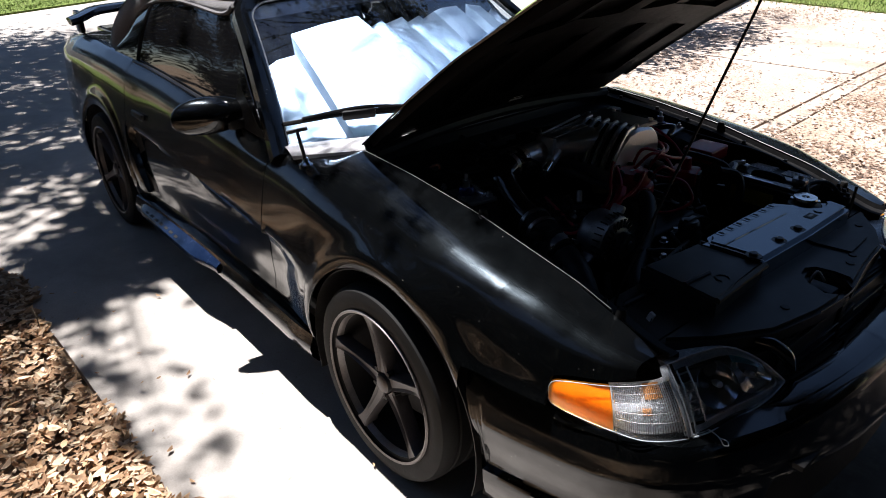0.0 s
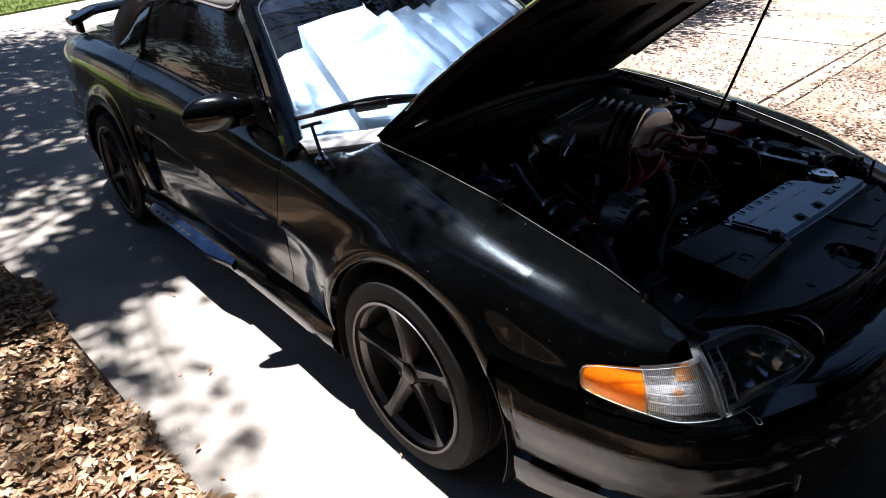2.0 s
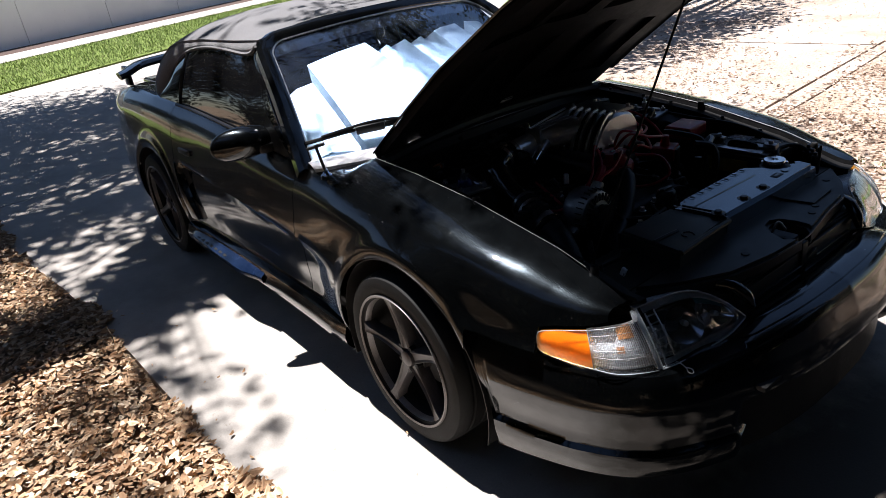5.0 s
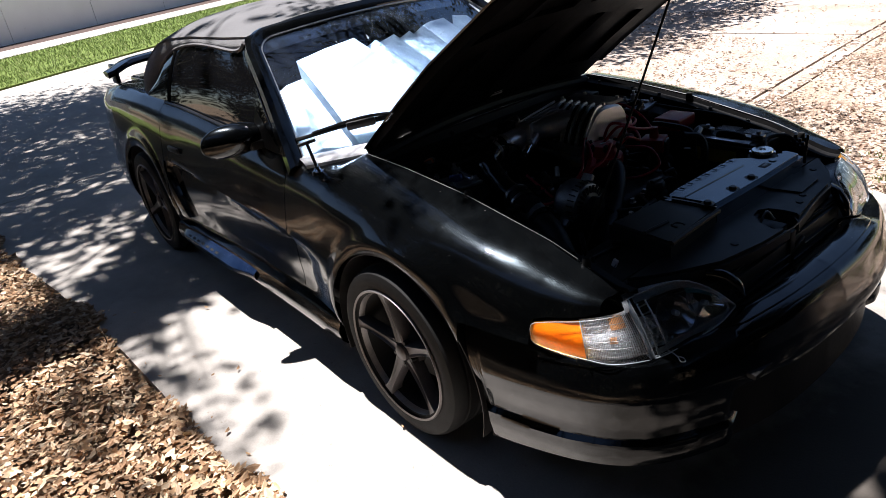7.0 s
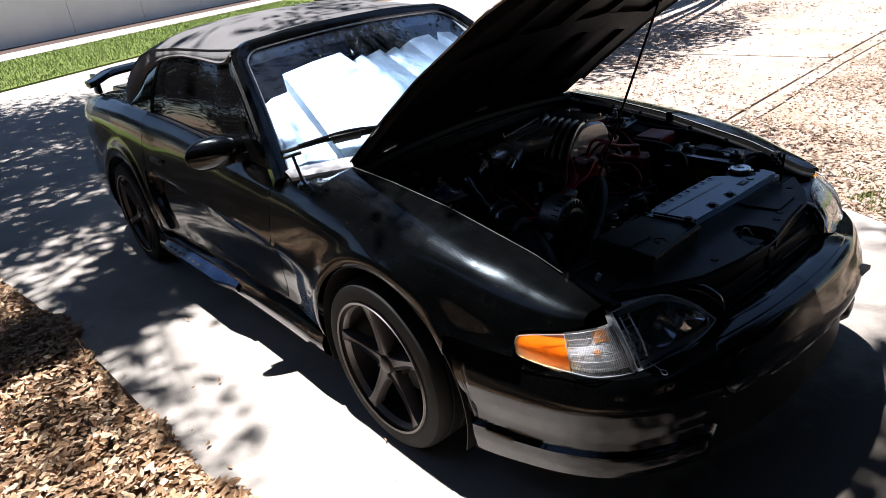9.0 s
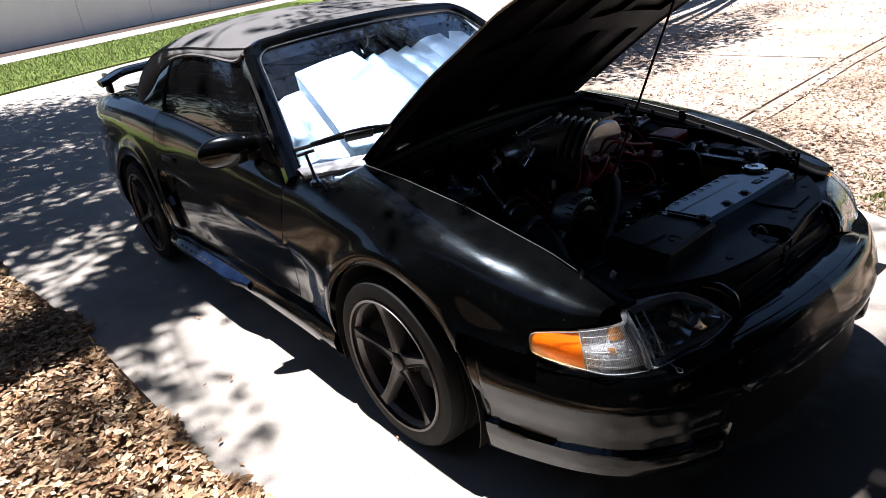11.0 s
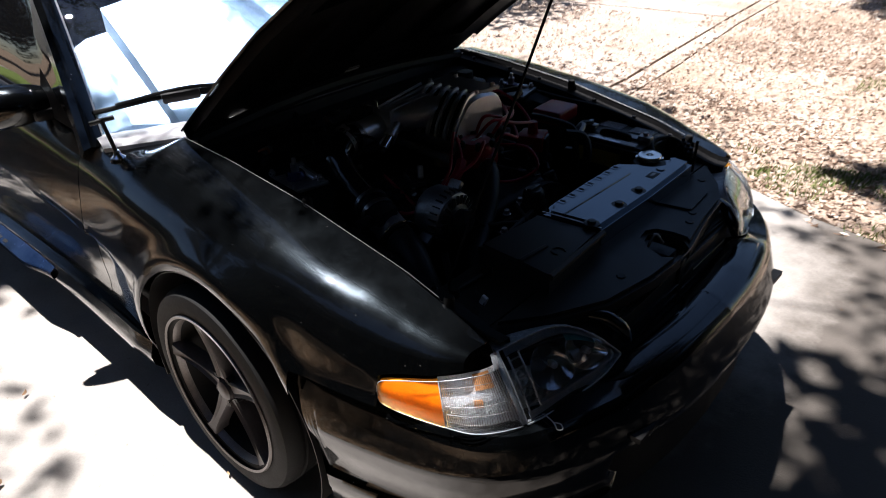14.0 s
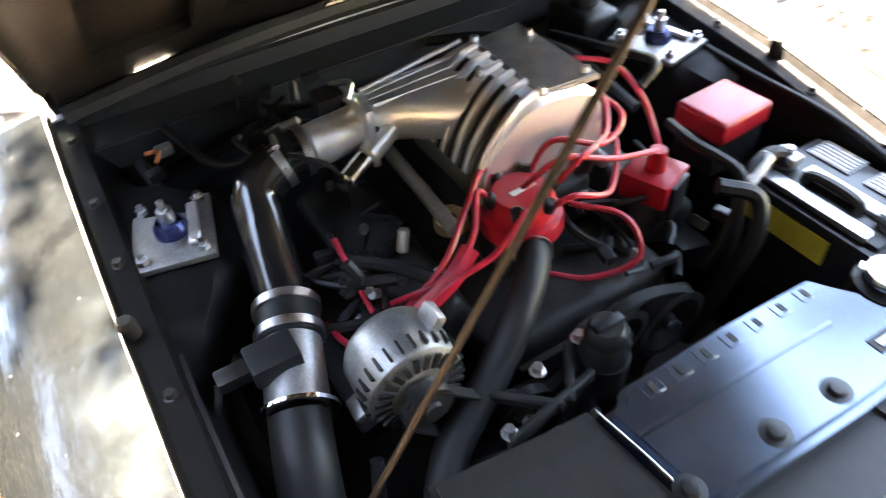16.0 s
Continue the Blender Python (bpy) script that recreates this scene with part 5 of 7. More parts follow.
for sgn in (1, -1):
    def side(rows):
        return rows if sgn > 0 else mirrored(rows)

    fl = sgn > 0
    for nm, f0, f1, lens, back, lab in (("turn_signal", 0.0, 0.376, AMBER, AMBERIN, "amber turn signal lens"), ("marker_lamp", 0.3765, 0.606, FLUTED, MARKERIN, "ribbed clear marker lens"), ("headlight", 0.618, 1.0, HAZE, FACET, "clear headlight lens over faceted chrome bowls")):
        body = part(nm, grid(side(lamp_rows(f0, f1, {"turn_signal": 0.016, "marker_lamp": 0.03, "headlight": 0.062}[nm], 16, 9)), flip=fl, thick=0.002), back, car, lab)
        ln = part("lens", grid(side(lamp_rows(f0, f1, 0.0, 14 if nm != "marker_lamp" else 64, 12, 0.0012 if nm == "marker_lamp" else 0)), flip=fl, thick=0.003), lens, body)
        ln.visible_shadow = False
        rim = [lamp_point(f, 0.0, -0.001) for f in np.linspace(f0, f1, 12)] + [lamp_point(f1, g, -0.001) for g in (0.25, 0.5, 0.75)] + [lamp_point(f, 1.0, -0.001) for f in np.linspace(f1, f0, 12)] + [lamp_point(f0, g, -0.001) for g in (0.75, 0.5, 0.25, 0.0)]
        part("lens_rim", tube(side([rim])[0], 0.0022 if nm == "headlight" else 0.0011, 90, 6, smooth=False), LENSGREY, body)
        if nm == "marker_lamp":
            for g in (0.17, 0.34, 0.51, 0.68, 0.85):
                part("lens_rib", tube(side([[lamp_point(f, g, 0.004) for f in np.linspace(f0 + 0.01, f1 - 0.01, 10)]])[0], 0.0009, 20, 4), ALUDULL, body)
            # amber patches stand in for the bulb mirrored inside the lamp
            part("bulb_reflection", grid(side(lamp_rows(0.495, 0.525, 0.024, 6, 5, 0, 0.42, 0.56)), flip=fl, thick=0.002), DIMAMBER, body, "amber patch for the bulb's reflection")
            part("bulb_reflection", grid(side(lamp_rows(0.51, 0.575, 0.027, 6, 5, 0, 0.70, 0.97)), flip=fl, thick=0.002), DIMAMBER, body, "amber patch for the bulb's reflection")
            part("side_strip", grid(side(lamp_rows(0.585, 0.604, 0.008, 4, 9, 0, 0.12, 0.97)), flip=fl, thick=0.002), STEEL, body, "bright reflective end strip")
        if nm == "headlight":
            # side walls of the housing, between the lens and the chrome back
            walls = [[lamp_point(f, g, lerp(0.004, 0.062, q / 3)) for q in range(4)] for f, g in [(f, 0.02) for f in np.linspace(f0, f1, 14)] + [(f, 0.98) for f in np.linspace(f1, f0, 14)] + [(f0, 0.02)]]
            part("housing_wall", grid(side(walls), flip=fl, thick=0.001), LENSGREY, body, "grey housing wall, lightened for sky on the lens")
            part("reflector", grid(side(lamp_bowl(0.865, 0.50, 0.088, 0.34, 0.018, 0.052, flutes=14)), flip=fl, thick=0.001), CHROME, body, "bright fluted chrome reflector bowl")
            part("reflector", grid(side(lamp_bowl(0.735, 0.46, 0.062, 0.33, 0.026, 0.060)), flip=fl, thick=0.001), DARKCHROME, body, "smoked chrome reflector bowl")
            for cf, cg in ((0.865, 0.50), (0.735, 0.46)):
                a, b = Vector(lamp_point(cf, cg, 0.050)), Vector(lamp_point(cf, cg, 0.024))
                bulb = cyl(0.008, a if sgn > 0 else (a.x, -a.y, a.z), b if sgn > 0 else (b.x, -b.y, b.z), 14, 0.003)
                part("bulb_shield", bulb, STEEL, body, "small metal bulb shield")
            part("inner_bezel", tube(side([[lamp_point(f, 0.13, 0.012) for f in np.linspace(0.665, 0.95, 12)] + [lamp_point(0.965, g, 0.012) for g in (0.3, 0.5, 0.66)]])[0], 0.0034, 40, 6), STEEL, body, "bright inner bezel edge")
            part("inner_bezel", tube(side([[lamp_point(f, 0.86, 0.014) for f in np.linspace(0.665, 0.90, 10)]])[0], 0.002, 24, 6), STEEL, body)
            part("lower_bezel", grid(side(lamp_rows(0.632, 0.975, 0.010, 12, 3, 0, 0.015, 0.12)), flip=fl, thick=0.002), LENSGREY, body, "grey lower bezel, lightened for sky on the lens")
            part("upper_bezel", grid(side(lamp_rows(0.632, 0.93, 0.010, 12, 3, 0, 0.88, 0.985)), flip=fl, thick=0.002), LENSGREY, body, "grey upper bezel, lightened for sky on the lens")
            # teal piece painted as the sky's reflection high in the lens
            part("lens_sky_patch", grid(side(lamp_rows(0.80, 0.90, 0.016, 6, 5, 0, 0.74, 0.87)), flip=fl, thick=0.002), TEAL, body, "teal patch for sky mirrored in the lens")
            for g in (0.2, 0.32, 0.44, 0.56, 0.68, 0.80):
                part("ladder_rung", tube(side([[lamp_point(f, g, 0.014) for f in (0.636, 0.65, 0.664)]])[0], 0.0024, 6, 5), STEEL, body)
            for f in (0.636, 0.664):
                part("louvre", tube(side([[lamp_point(f, g, 0.014) for g in np.linspace(0.10, 0.86, 6)]])[0], 0.0026, 12, 5), STEEL, body)
    part("lamp_gap", grid(side(lamp_rows(0.607, 0.617, 0.004, 3, 9)), flip=fl, thick=0.02), LENSGREY, car)

# dark strips added to block light between the hood's rear edge and the cowl
_light_block = []
for k in range(40):
    v = lerp(-0.62, 0.97, k / 39)
    a = TURN_HOOD @ hood_skin(0.0, v, 0.004, 0.004)
    b = Vector((-0.415, a.y * 0.99, 0.885))
    _light_block.append([tuple(a.lerp(b, f) + Vector((0.008 * math.sin(math.pi * f), 0, 0))) for f in (0, 0.33, 0.67, 1)])
part("hood_light_block", grid(_light_block, thick=0.006), RUBBER, car, "black strip added to block light at the cowl")
_light_block = []
for k in range(8):
    a = TURN_HOOD @ hood_skin(0.0, lerp(-0.99, -0.73, k / 7), 0.004, 0.004)
    b = Vector((-0.405, a.y * 0.99, 0.87))
    _light_block.append([tuple(a.lerp(b, f) + Vector((0.008 * math.sin(math.pi * f), 0, 0))) for f in (0, 0.33, 0.67, 1)])
part("hood_light_block", grid(_light_block, thick=0.006), RUBBER, car, "black strip added to block light at the cowl")

# ---------- engine bay ----------


def ring(r, a, d, width, thick=0.003, seg=28):
    """A clamp band round the axis d at a."""
    m = Matrix.Translation(a) @ Vector(d).to_track_quat("Z", "Y").to_matrix().to_4x4()
    bm = lathe([(r, -width / 2), (r + thick, -width / 2), (r + thick, width / 2), (r, width / 2)], seg)
    bmesh.ops.transform(bm, matrix=m, verts=bm.verts)
    return bm


def plate(points, z0, z1, bevel=0.004, zs=None):
    """A flat plate of any outline."""
    bm = bmesh.new()
    f = bm.faces.new([bm.verts.new((x, y, z1)) for x, y in points])
    if f.normal.z < 0:
        f.normal_flip()
    r = bmesh.ops.extrude_face_region(bm, geom=[f])
    bmesh.ops.translate(bm, vec=(0, 0, z0 - z1), verts=[v for v in r["geom"] if isinstance(v, bmesh.types.BMVert)])
    bmesh.ops.recalc_face_normals(bm, faces=bm.faces)
    if bevel:
        bmesh.ops.bevel(bm, geom=[e for e in bm.edges if all(v.co.z > (z0 + z1) / 2 for v in e.verts)], offset=bevel, segments=2, affect="EDGES")
    return bm


# tub: aprons, strut towers, firewall, floor
for sgn in (1, -1):
    rows = []
    for x in np.linspace(0.76, -0.42, 40):
        y, z = fender_inner(min(x, 0.72))
        y = min(y, 0.628)
        tower = math.exp(-(((x + 0.03) / 0.16) ** 4))
        rows.append([(x, -sgn * (y - 0.004), z - 0.004), (x, -sgn * (y - 0.010), z - 0.018), (x, -sgn * (y - 0.045), z - 0.022), (x, -sgn * (y - 0.052), z - 0.05),
                     (x, -sgn * lerp(0.55, 0.47, tower), z - lerp(0.09, 0.045, tower)), (x, -sgn * lerp(0.545, 0.42, tower), z - lerp(0.16, 0.07, tower)), (x, -sgn * lerp(0.54, 0.405, tower), 0.60), (x, -sgn * 0.50, 0.42), (x, -sgn * 0.46, 0.26)])
    apron = part("inner_fender", grid(rows, flip=sgn < 0, thick=0.003), HOODIN, car, "grimy black inner fender")
    for x in (-0.30, -0.12, 0.02, 0.26, 0.42, 0.56):
        y, z = fender_inner(x)
        part("flange_bolt", lathe([(0, 0.008), (0.007, 0.008), (0.008, 0.0), (0.011, -0.001)], 8, at=(x, -sgn * (y - 0.028), z - 0.018)), PLASTIC, apron)
    for x in (0.152, 0.62):
        y, z = fender_inner(x)
        part("rubber_stop", lathe([(0, 0.012), (0.010, 0.011), (0.013, 0.004), (0.013, -0.02)], 14, at=(x, -sgn * (y - 0.012), z + 0.002)), RUBBER, apron)
    # adjustable strut plate
    cx, cy = (-0.03, 0.512) if sgn > 0 else (-0.03, 0.488)
    rot = Matrix.Translation((cx, -sgn * cy, 0.826)) @ Matrix.Rotation(radians(-12 * sgn), 4, "Z")
    sp = part("strut_plate", box((0.155, 0.125, 0.012), (0, 0, 0), 0.004, 2, rot), ALUDULL, car, "cast aluminium strut mounting plate")
    for dx in (-0.06, 0.06):
        for dy in (-0.045, 0.045):
            part("stud_nut", lathe([(0, 0.020), (0.006, 0.020), (0.006, 0.012), (0.010, 0.012), (0.010, 0.003)], 6, at=tuple((rot @ Vector((dx, dy, 0.004)))[:])), STEEL, sp)
    part("slot_bar", box((0.10, 0.018, 0.010), (0, 0, 0), 0.003, 1, rot @ Matrix.Translation((0.0, 0.034, 0.012))), ALU, sp)
    part("bushing", lathe([(0, 0.022), (0.020, 0.022), (0.026, 0.014), (0.028, 0.0)], 24, at=tuple(rot.translation + Vector((0, 0, 0.006)))), BLUE, sp, "blue anodised bushing")
    part("strut_shaft", lathe([(0, 0.062), (0.006, 0.060), (0.007, 0.045), (0.012, 0.044), (0.012, 0.020)], 12, at=tuple(rot.translation + Vector((0, 0, 0.006)))), STEEL, sp)
FIREWALL = simple("dusty_black_firewall", (0.024, 0.0235, 0.024), 0.5, vary=0.4, scale=9.0, bump=0.1)
part("firewall", box((0.02, 1.22, 0.60), (-0.405, 0, 0.585), 0.004), FIREWALL, car)
part("cowl_lip", tube([(-0.385, -0.60, 0.885), (-0.41, -0.3, 0.905), (-0.42, 0, 0.912), (-0.41, 0.3, 0.905), (-0.385, 0.60, 0.885)], 0.022, 30, 8), FIREWALL, car, "dusty black cowl weatherstrip")
part("cowl_ledge", plate([(-0.42, -0.6), (-0.30, -0.58), (-0.31, 0.58), (-0.42, 0.6)], 0.80, 0.852), FIREWALL, car)
part("bay_floor", box((1.2, 1.1, 0.02), (0.2, 0, 0.27)), DARK, car)
for z, x in ((0.70, -0.385), (0.62, -0.385)):
    part("firewall_harness", tube([(x, -0.5, z), (x + 0.03, -0.2, z + 0.05), (x + 0.02, 0.15, z + 0.02), (x + 0.03, 0.5, z + 0.04)], 0.016, 30, 8), HOSE, car)

# radiator support, its cover and front panel
rad = part("radiator", box((0.05, 0.95, 0.42), (0.64, 0, 0.45), 0.006), DARK, car)
for y in np.linspace(-0.44, 0.44, 23):
    part("fin", box((0.004, 0.012, 0.36), (0.612, y, 0.45)), ALUDULL, rad)
support = part("radiator_support", plate([(0.50, -0.585), (0.60, -0.60), (0.63, -0.605), (0.705, -0.585), (0.705, 0.585), (0.63, 0.605), (0.58, 0.60), (0.585, 0.45), (0.555, 0.42), (0.555, -0.13), (0.50, -0.16)], 0.62, 0.690, 0.008), PANEL, car, "satin black upper radiator support")
part("side_plate", plate([(0.508, -0.368), (0.526, -0.20), (0.530, -0.140), (0.716, -0.122), (0.738, -0.388), (0.642, -0.377)], 0.685, 0.746, 0.008), PANEL, support, "dull black plate beside the cover")
part("plate_bead", tube([(0.640, -0.372, 0.745), (0.645, -0.32, 0.746), (0.649, -0.273, 0.745)], 0.007, 10, 8), PANEL, support)
part("moulded_ring", tube([(0.687 + 0.017 * math.cos(a), -0.276 + 0.017 * math.sin(a), 0.7465) for a in np.linspace(0.6, 5.2, 12)], 0.0022, 30, 6), PANEL, support)
part("plate_ridge", tube([(0.735, -0.382, 0.742), (0.728, -0.25, 0.742), (0.722, -0.12, 0.742)], 0.009, 14, 8), PANEL, support)
part("support_bead", tube([(0.545, -0.56, 0.692), (0.56, -0.35, 0.692), (0.565, -0.16, 0.692)], 0.010, 16, 8), PANEL, support)
fp = part("front_panel", plate([(0.70, -0.60), (0.72, -0.55), (0.79, -0.46), (0.862, -0.325), (0.893, -0.16), (0.900, -0.03), (0.862, -0.055), (0.805, -0.030), (0.782, 0.0), (0.776, 0.03), (0.79, 0.052), (0.83, 0.062), (0.865, 0.060), (0.898, 0.025), (0.868, 0.19), (0.852, 0.335), (0.79, 0.46), (0.72, 0.55), (0.70, 0.60)], 0.66, 0.698, 0.010), PANEL, car, "satin black plastic panel behind the nose")
part("panel_lip", tube([(0.852, 0.33, 0.694), (0.868, 0.19, 0.694), (0.899, 0.02, 0.694), (0.901, -0.05, 0.694), (0.893, -0.16, 0.693)], 0.0022, 24, 6), PANEL, fp, "thin rounded edge")
part("latch", box((0.09, 0.05, 0.03), (0.82, 0.0, 0.665), 0.006), DARK, fp, "dull metal hood latch")
part("latch_hook", tube([(0.80, -0.015, 0.68), (0.81, 0.0, 0.715), (0.83, 0.012, 0.69)], 0.004, 12, 8), ALUDULL, fp)
part("latch_brace", box((0.02, 0.03, 0.14), (0.885, 0.005, 0.60), 0.004), DARK, fp)
for x, y in ((0.821, 0.207), (0.838, 0.151), (0.829, -0.212), (0.75, 0.43)):
    part("panel_hole", lathe([(0, 0.002), (0.010, 0.0022), (0.012, 0.0)], 16, at=(x, y, 0.6985)), DARK, fp)
for x, y, w, h in ((0.765, 0.27, 0.11, 0.16),):
    part("raised_pad", plate([(x - w / 2, y - h / 2), (x + w / 2, y - h / 2 + 0.02), (x + w / 2 - 0.01, y + h / 2), (x - w / 2, y + h / 2)], 0.69, 0.704, 0.006), PANEL, fp)


def cap_notch(cx, cy, r, a0, a1, n):
    return [(cx + r * math.cos(a), cy + r * math.sin(a)) for a in np.linspace(a0, a1, n)]


pts = [(0.715, -0.115), (0.722, 0.15), (0.718, 0.415), (0.655, 0.425)] + cap_notch(0.603, 0.360, 0.052, 0.9, -1.75, 12) + [(0.560, 0.285), (0.536, 0.27), (0.530, 0.10), (0.532, -0.085)] + cap_notch(0.530, -0.115, 0.020, 1.2, -0.2, 5) + [(0.545, -0.135)]
cover = part("radiator_cover", plate(pts, 0.690, 0.757, 0.012), SATIN, car, "satin black radiator cover with a raised name strip")
for x, y in ((0.684, -0.116), (0.686, 0.023), (0.686, 0.134)):
    b = part("push_pin", lathe([(0, 0.009), (0.010, 0.008), (0.012, 0.004), (0.012, 0.001), (0.021, 0.0)], 20, at=(x, y, 0.757)), PLASTIC, cover)
part("push_pin", lathe([(0, 0.003), (0.012, 0.003), (0.014, 0.0)], 20, at=(0.668, 0.305, 0.757)), SATIN, cover)
part("cover_slot", box((0.026, 0.044, 0.003), (0.669, 0.252, 0.757), 0.001, 1), DARK, cover)
part("slot_clip", box((0.010, 0.026, 0.004), (0.669, 0.252, 0.758), 0.001, 1), ALUDULL, cover)
part("cover_crease", tube([(0.60, -0.12, 0.7565), (0.605, 0.05, 0.7568), (0.61, 0.22, 0.7565)], 0.004, 12, 6), SATIN, cover)
part("bare_edge", tube([(0.543, -0.137, 0.755), (0.63, -0.125, 0.754), (0.714, -0.117, 0.752)], 0.0016, 12, 6), STEEL, cover, "scratched bare metal edge")
# raised bars where the name stands
for k in range(7):
    y = lerp(-0.055, 0.235, k / 6)
    bar = part("raised_bar", box((0.024, 0.030, 0.003), (0.5555, y, 0.7568), 0.001, 1), SATIN, cover)
    part("bar_groove", box((0.016, 0.008, 0.002), (0.5555, y, 0.7585), 0.0005, 1), DARK, bar)
capn = part("radiator_neck", lathe([(0.0, 0.0), (0.048, 0.0), (0.048, 0.035), (0.030, 0.042), (0.0, 0.042)], 28, at=(0.603, 0.360, 0.712)), PLASTIC, car)
capm = lathe([(0, 0.002), (0.010, 0.002), (0.012, 0.010), (0.034, 0.010), (0.036, 0.007), (0.036, -0.004), (0.033, -0.006)], 36, at=(0.603, 0.360, 0.760))
for a in (0.4, 0.4 + math.pi):
    box((0.014, 0.020, 0.006), (0.603 + 0.036 * math.cos(a), 0.360 + 0.036 * math.sin(a), 0.760), 0.002, 1, Matrix.Rotation(a, 4, "Z"), capm)
part("radiator_cap", capm, simple("bright_zinc", (0.93, 0.93, 0.92), 0.22, 1.0, vary=0.03), car, "bright zinc radiator cap")
part("overflow_nipple", lathe([(0.006, 0.004), (0.010, 0.004), (0.010, -0.01), (0.006, -0.01)], 14, at=(0.585, 0.402, 0.760)), STEEL, car)
part("overflow_tube", tube([(0.59, 0.41, 0.755), (0.56, 0.47, 0.77), (0.60, 0.54, 0.765), (0.66, 0.57, 0.70)], 0.007, 20, 8), HOSE, car)
for x, y in ((0.652, 0.53), (0.62, 0.565), (0.675, 0.50)):
    part("bracket_bolt", lathe([(0, 0.03), (0.006, 0.03), (0.007, 0.02), (0.012, 0.018), (0.012, 0.0)], 10, at=(x, y, 0.735)), DARK, car)
part("bracket_rod", tube([(0.70, 0.47, 0.70), (0.70, 0.48, 0.80)], 0.005, 2, 8, smooth=False), DARK, car)

# battery
bat = part("battery", box((0.25, 0.185, 0.19), (0.445, 0.462, 0.665), 0.008), PLASTIC, car, "black car battery with white and yellow labels")
part("battery_top", box((0.235, 0.165, 0.014), (0.445, 0.466, 0.762), 0.005), PLASTIC, bat)
for x in (0.385, 0.495):
    lab = part("label", box((0.082, 0.055, 0.002), (x, 0.523, 0.770), 0.0005, 1), simple("dark_label", (0.05, 0.05, 0.055), 0.45), bat)
    for k in range(5):
        part("label_bar", box((0.070, 0.0045, 0.001), (x, 0.503 + 0.0095 * k, 0.7716)), WHITE, lab)
    part("label_edge", tube([(x - 0.039, 0.497, 0.7712), (x + 0.039, 0.497, 0.7712), (x + 0.039, 0.549, 0.7712), (x - 0.039, 0.549, 0.7712), (x - 0.039, 0.497, 0.7712)], 0.0012, 5, 4, smooth=False), WHITE, lab)
part("handle_strip", box((0.19, 0.028, 0.012), (0.445, 0.395, 0.768), 0.003), STEEL, bat, "pale reflective strip")
part("strip_print", box((0.05, 0.020, 0.001), (0.51, 0.395, 0.7745)), WHITE, bat)
part("handle", tube([(0.395, 0.425, 0.765), (0.40, 0.432, 0.782), (0.445, 0.436, 0.785), (0.49, 0.432, 0.782), (0.495, 0.425, 0.765)], 0.009, 18, 8), PLASTIC, bat)
part("side_label", box((0.16, 0.002, 0.05), (0.42, 0.3685, 0.715)), YELLOW, bat, "yellow warning label")
for x, y in ((0.545, 0.44), (0.345, 0.44)):
    t = part("terminal", lathe([(0, 0.03), (0.008, 0.03), (0.009, 0.0), (0.020, 0.0), (0.020, -0.012)], 16, at=(x, y, 0.775)), ALUDULL, bat)
    part("clamp", box((0.045, 0.028, 0.018), (x, y, 0.785), 0.005), ALUDULL, bat)
part("hold_down", tube([(0.345, 0.44, 0.79), (0.335, 0.40, 0.80), (0.345, 0.34, 0.78), (0.38, 0.30, 0.70), (0.40, 0.28, 0.60)], 0.012, 24, 8), HOSE, car)
part("cable_sleeve", cyl(0.014, (0.335, 0.40, 0.80), (0.352, 0.335, 0.775), 16), ALUDULL, car)

# red relay box and coil
rb = part("fuse_box", box((0.100, 0.115, 0.09), (0.206, 0.428, 0.755), 0.008), PLASTIC, car)
part("fuse_box_lid", box((0.108, 0.128, 0.046), (0.206, 0.428, 0.806), 0.009, 3, Matrix.Rotation(0.06, 4, "Z")), RED, rb, "red plastic lid")
coil = part("ignition_coil", box((0.085, 0.085, 0.05), (0.262, 0.215, 0.785), 0.008, 2, Matrix.Rotation(0.35, 4, "Z")), RED, car, "red ignition coil")
part("coil_tower", lathe([(0, 0.04), (0.014, 0.04), (0.018, 0.0)], 16, at=(0.262, 0.215, 0.808)), RED, coil)
part("coil_frame", box((0.10, 0.055, 0.07), (0.262, 0.215, 0.768), 0.004, 2, Matrix.Rotation(0.35, 4, "Z")), PLASTIC, coil)

# intake plenum: broad fins run down its right side
def fit_plenum(bm):
    """Slims the casting towards its finned side and its front."""
    for v in bm.verts:
        x, y, z = v.co
        v.co = ((x + 0.075) * 0.84 - 0.06, y if y > 0.05 else 0.05 + (y - 0.05) * 0.66, z)
    return bm


plen = []
for x in np.linspace(-0.075, 0.205, 22):
    e = min(1.0, (x + 0.085) / 0.03, (0.212 - x) / 0.02)
    e = math.sqrt(max(0.05, e))
    sec = [(-0.135, 0.800), (-0.130, 0.850), (-0.112, 0.885), (-0.075, 0.918), (-0.035, 0.943), (0.0, 0.955), (0.06, 0.960), (0.12, 0.952), (0.158, 0.928), (0.172, 0.89), (0.172, 0.80)]
    plen.append([(x, 0.02 + (y - 0.02) * (0.9 + 0.1 * e), 0.80 + (z - 0.80) * (0.86 + 0.14 * e)) for y, z in catmull(sec, 30)])
pm = grid(plen)
pm.verts.ensure_lookup_table()
for rw in (0, -1):
    pm.faces.new([v for v in pm.verts if abs(v.co.x - (plen[rw][0][0])) < 1e-5][:: 1 if rw else -1])
bmesh.ops.recalc_face_normals(pm, faces=pm.faces)
fit_plenum(pm)
plenum = part("intake_plenum", pm, ALU, car, "ribbed cast aluminium intake plenum")
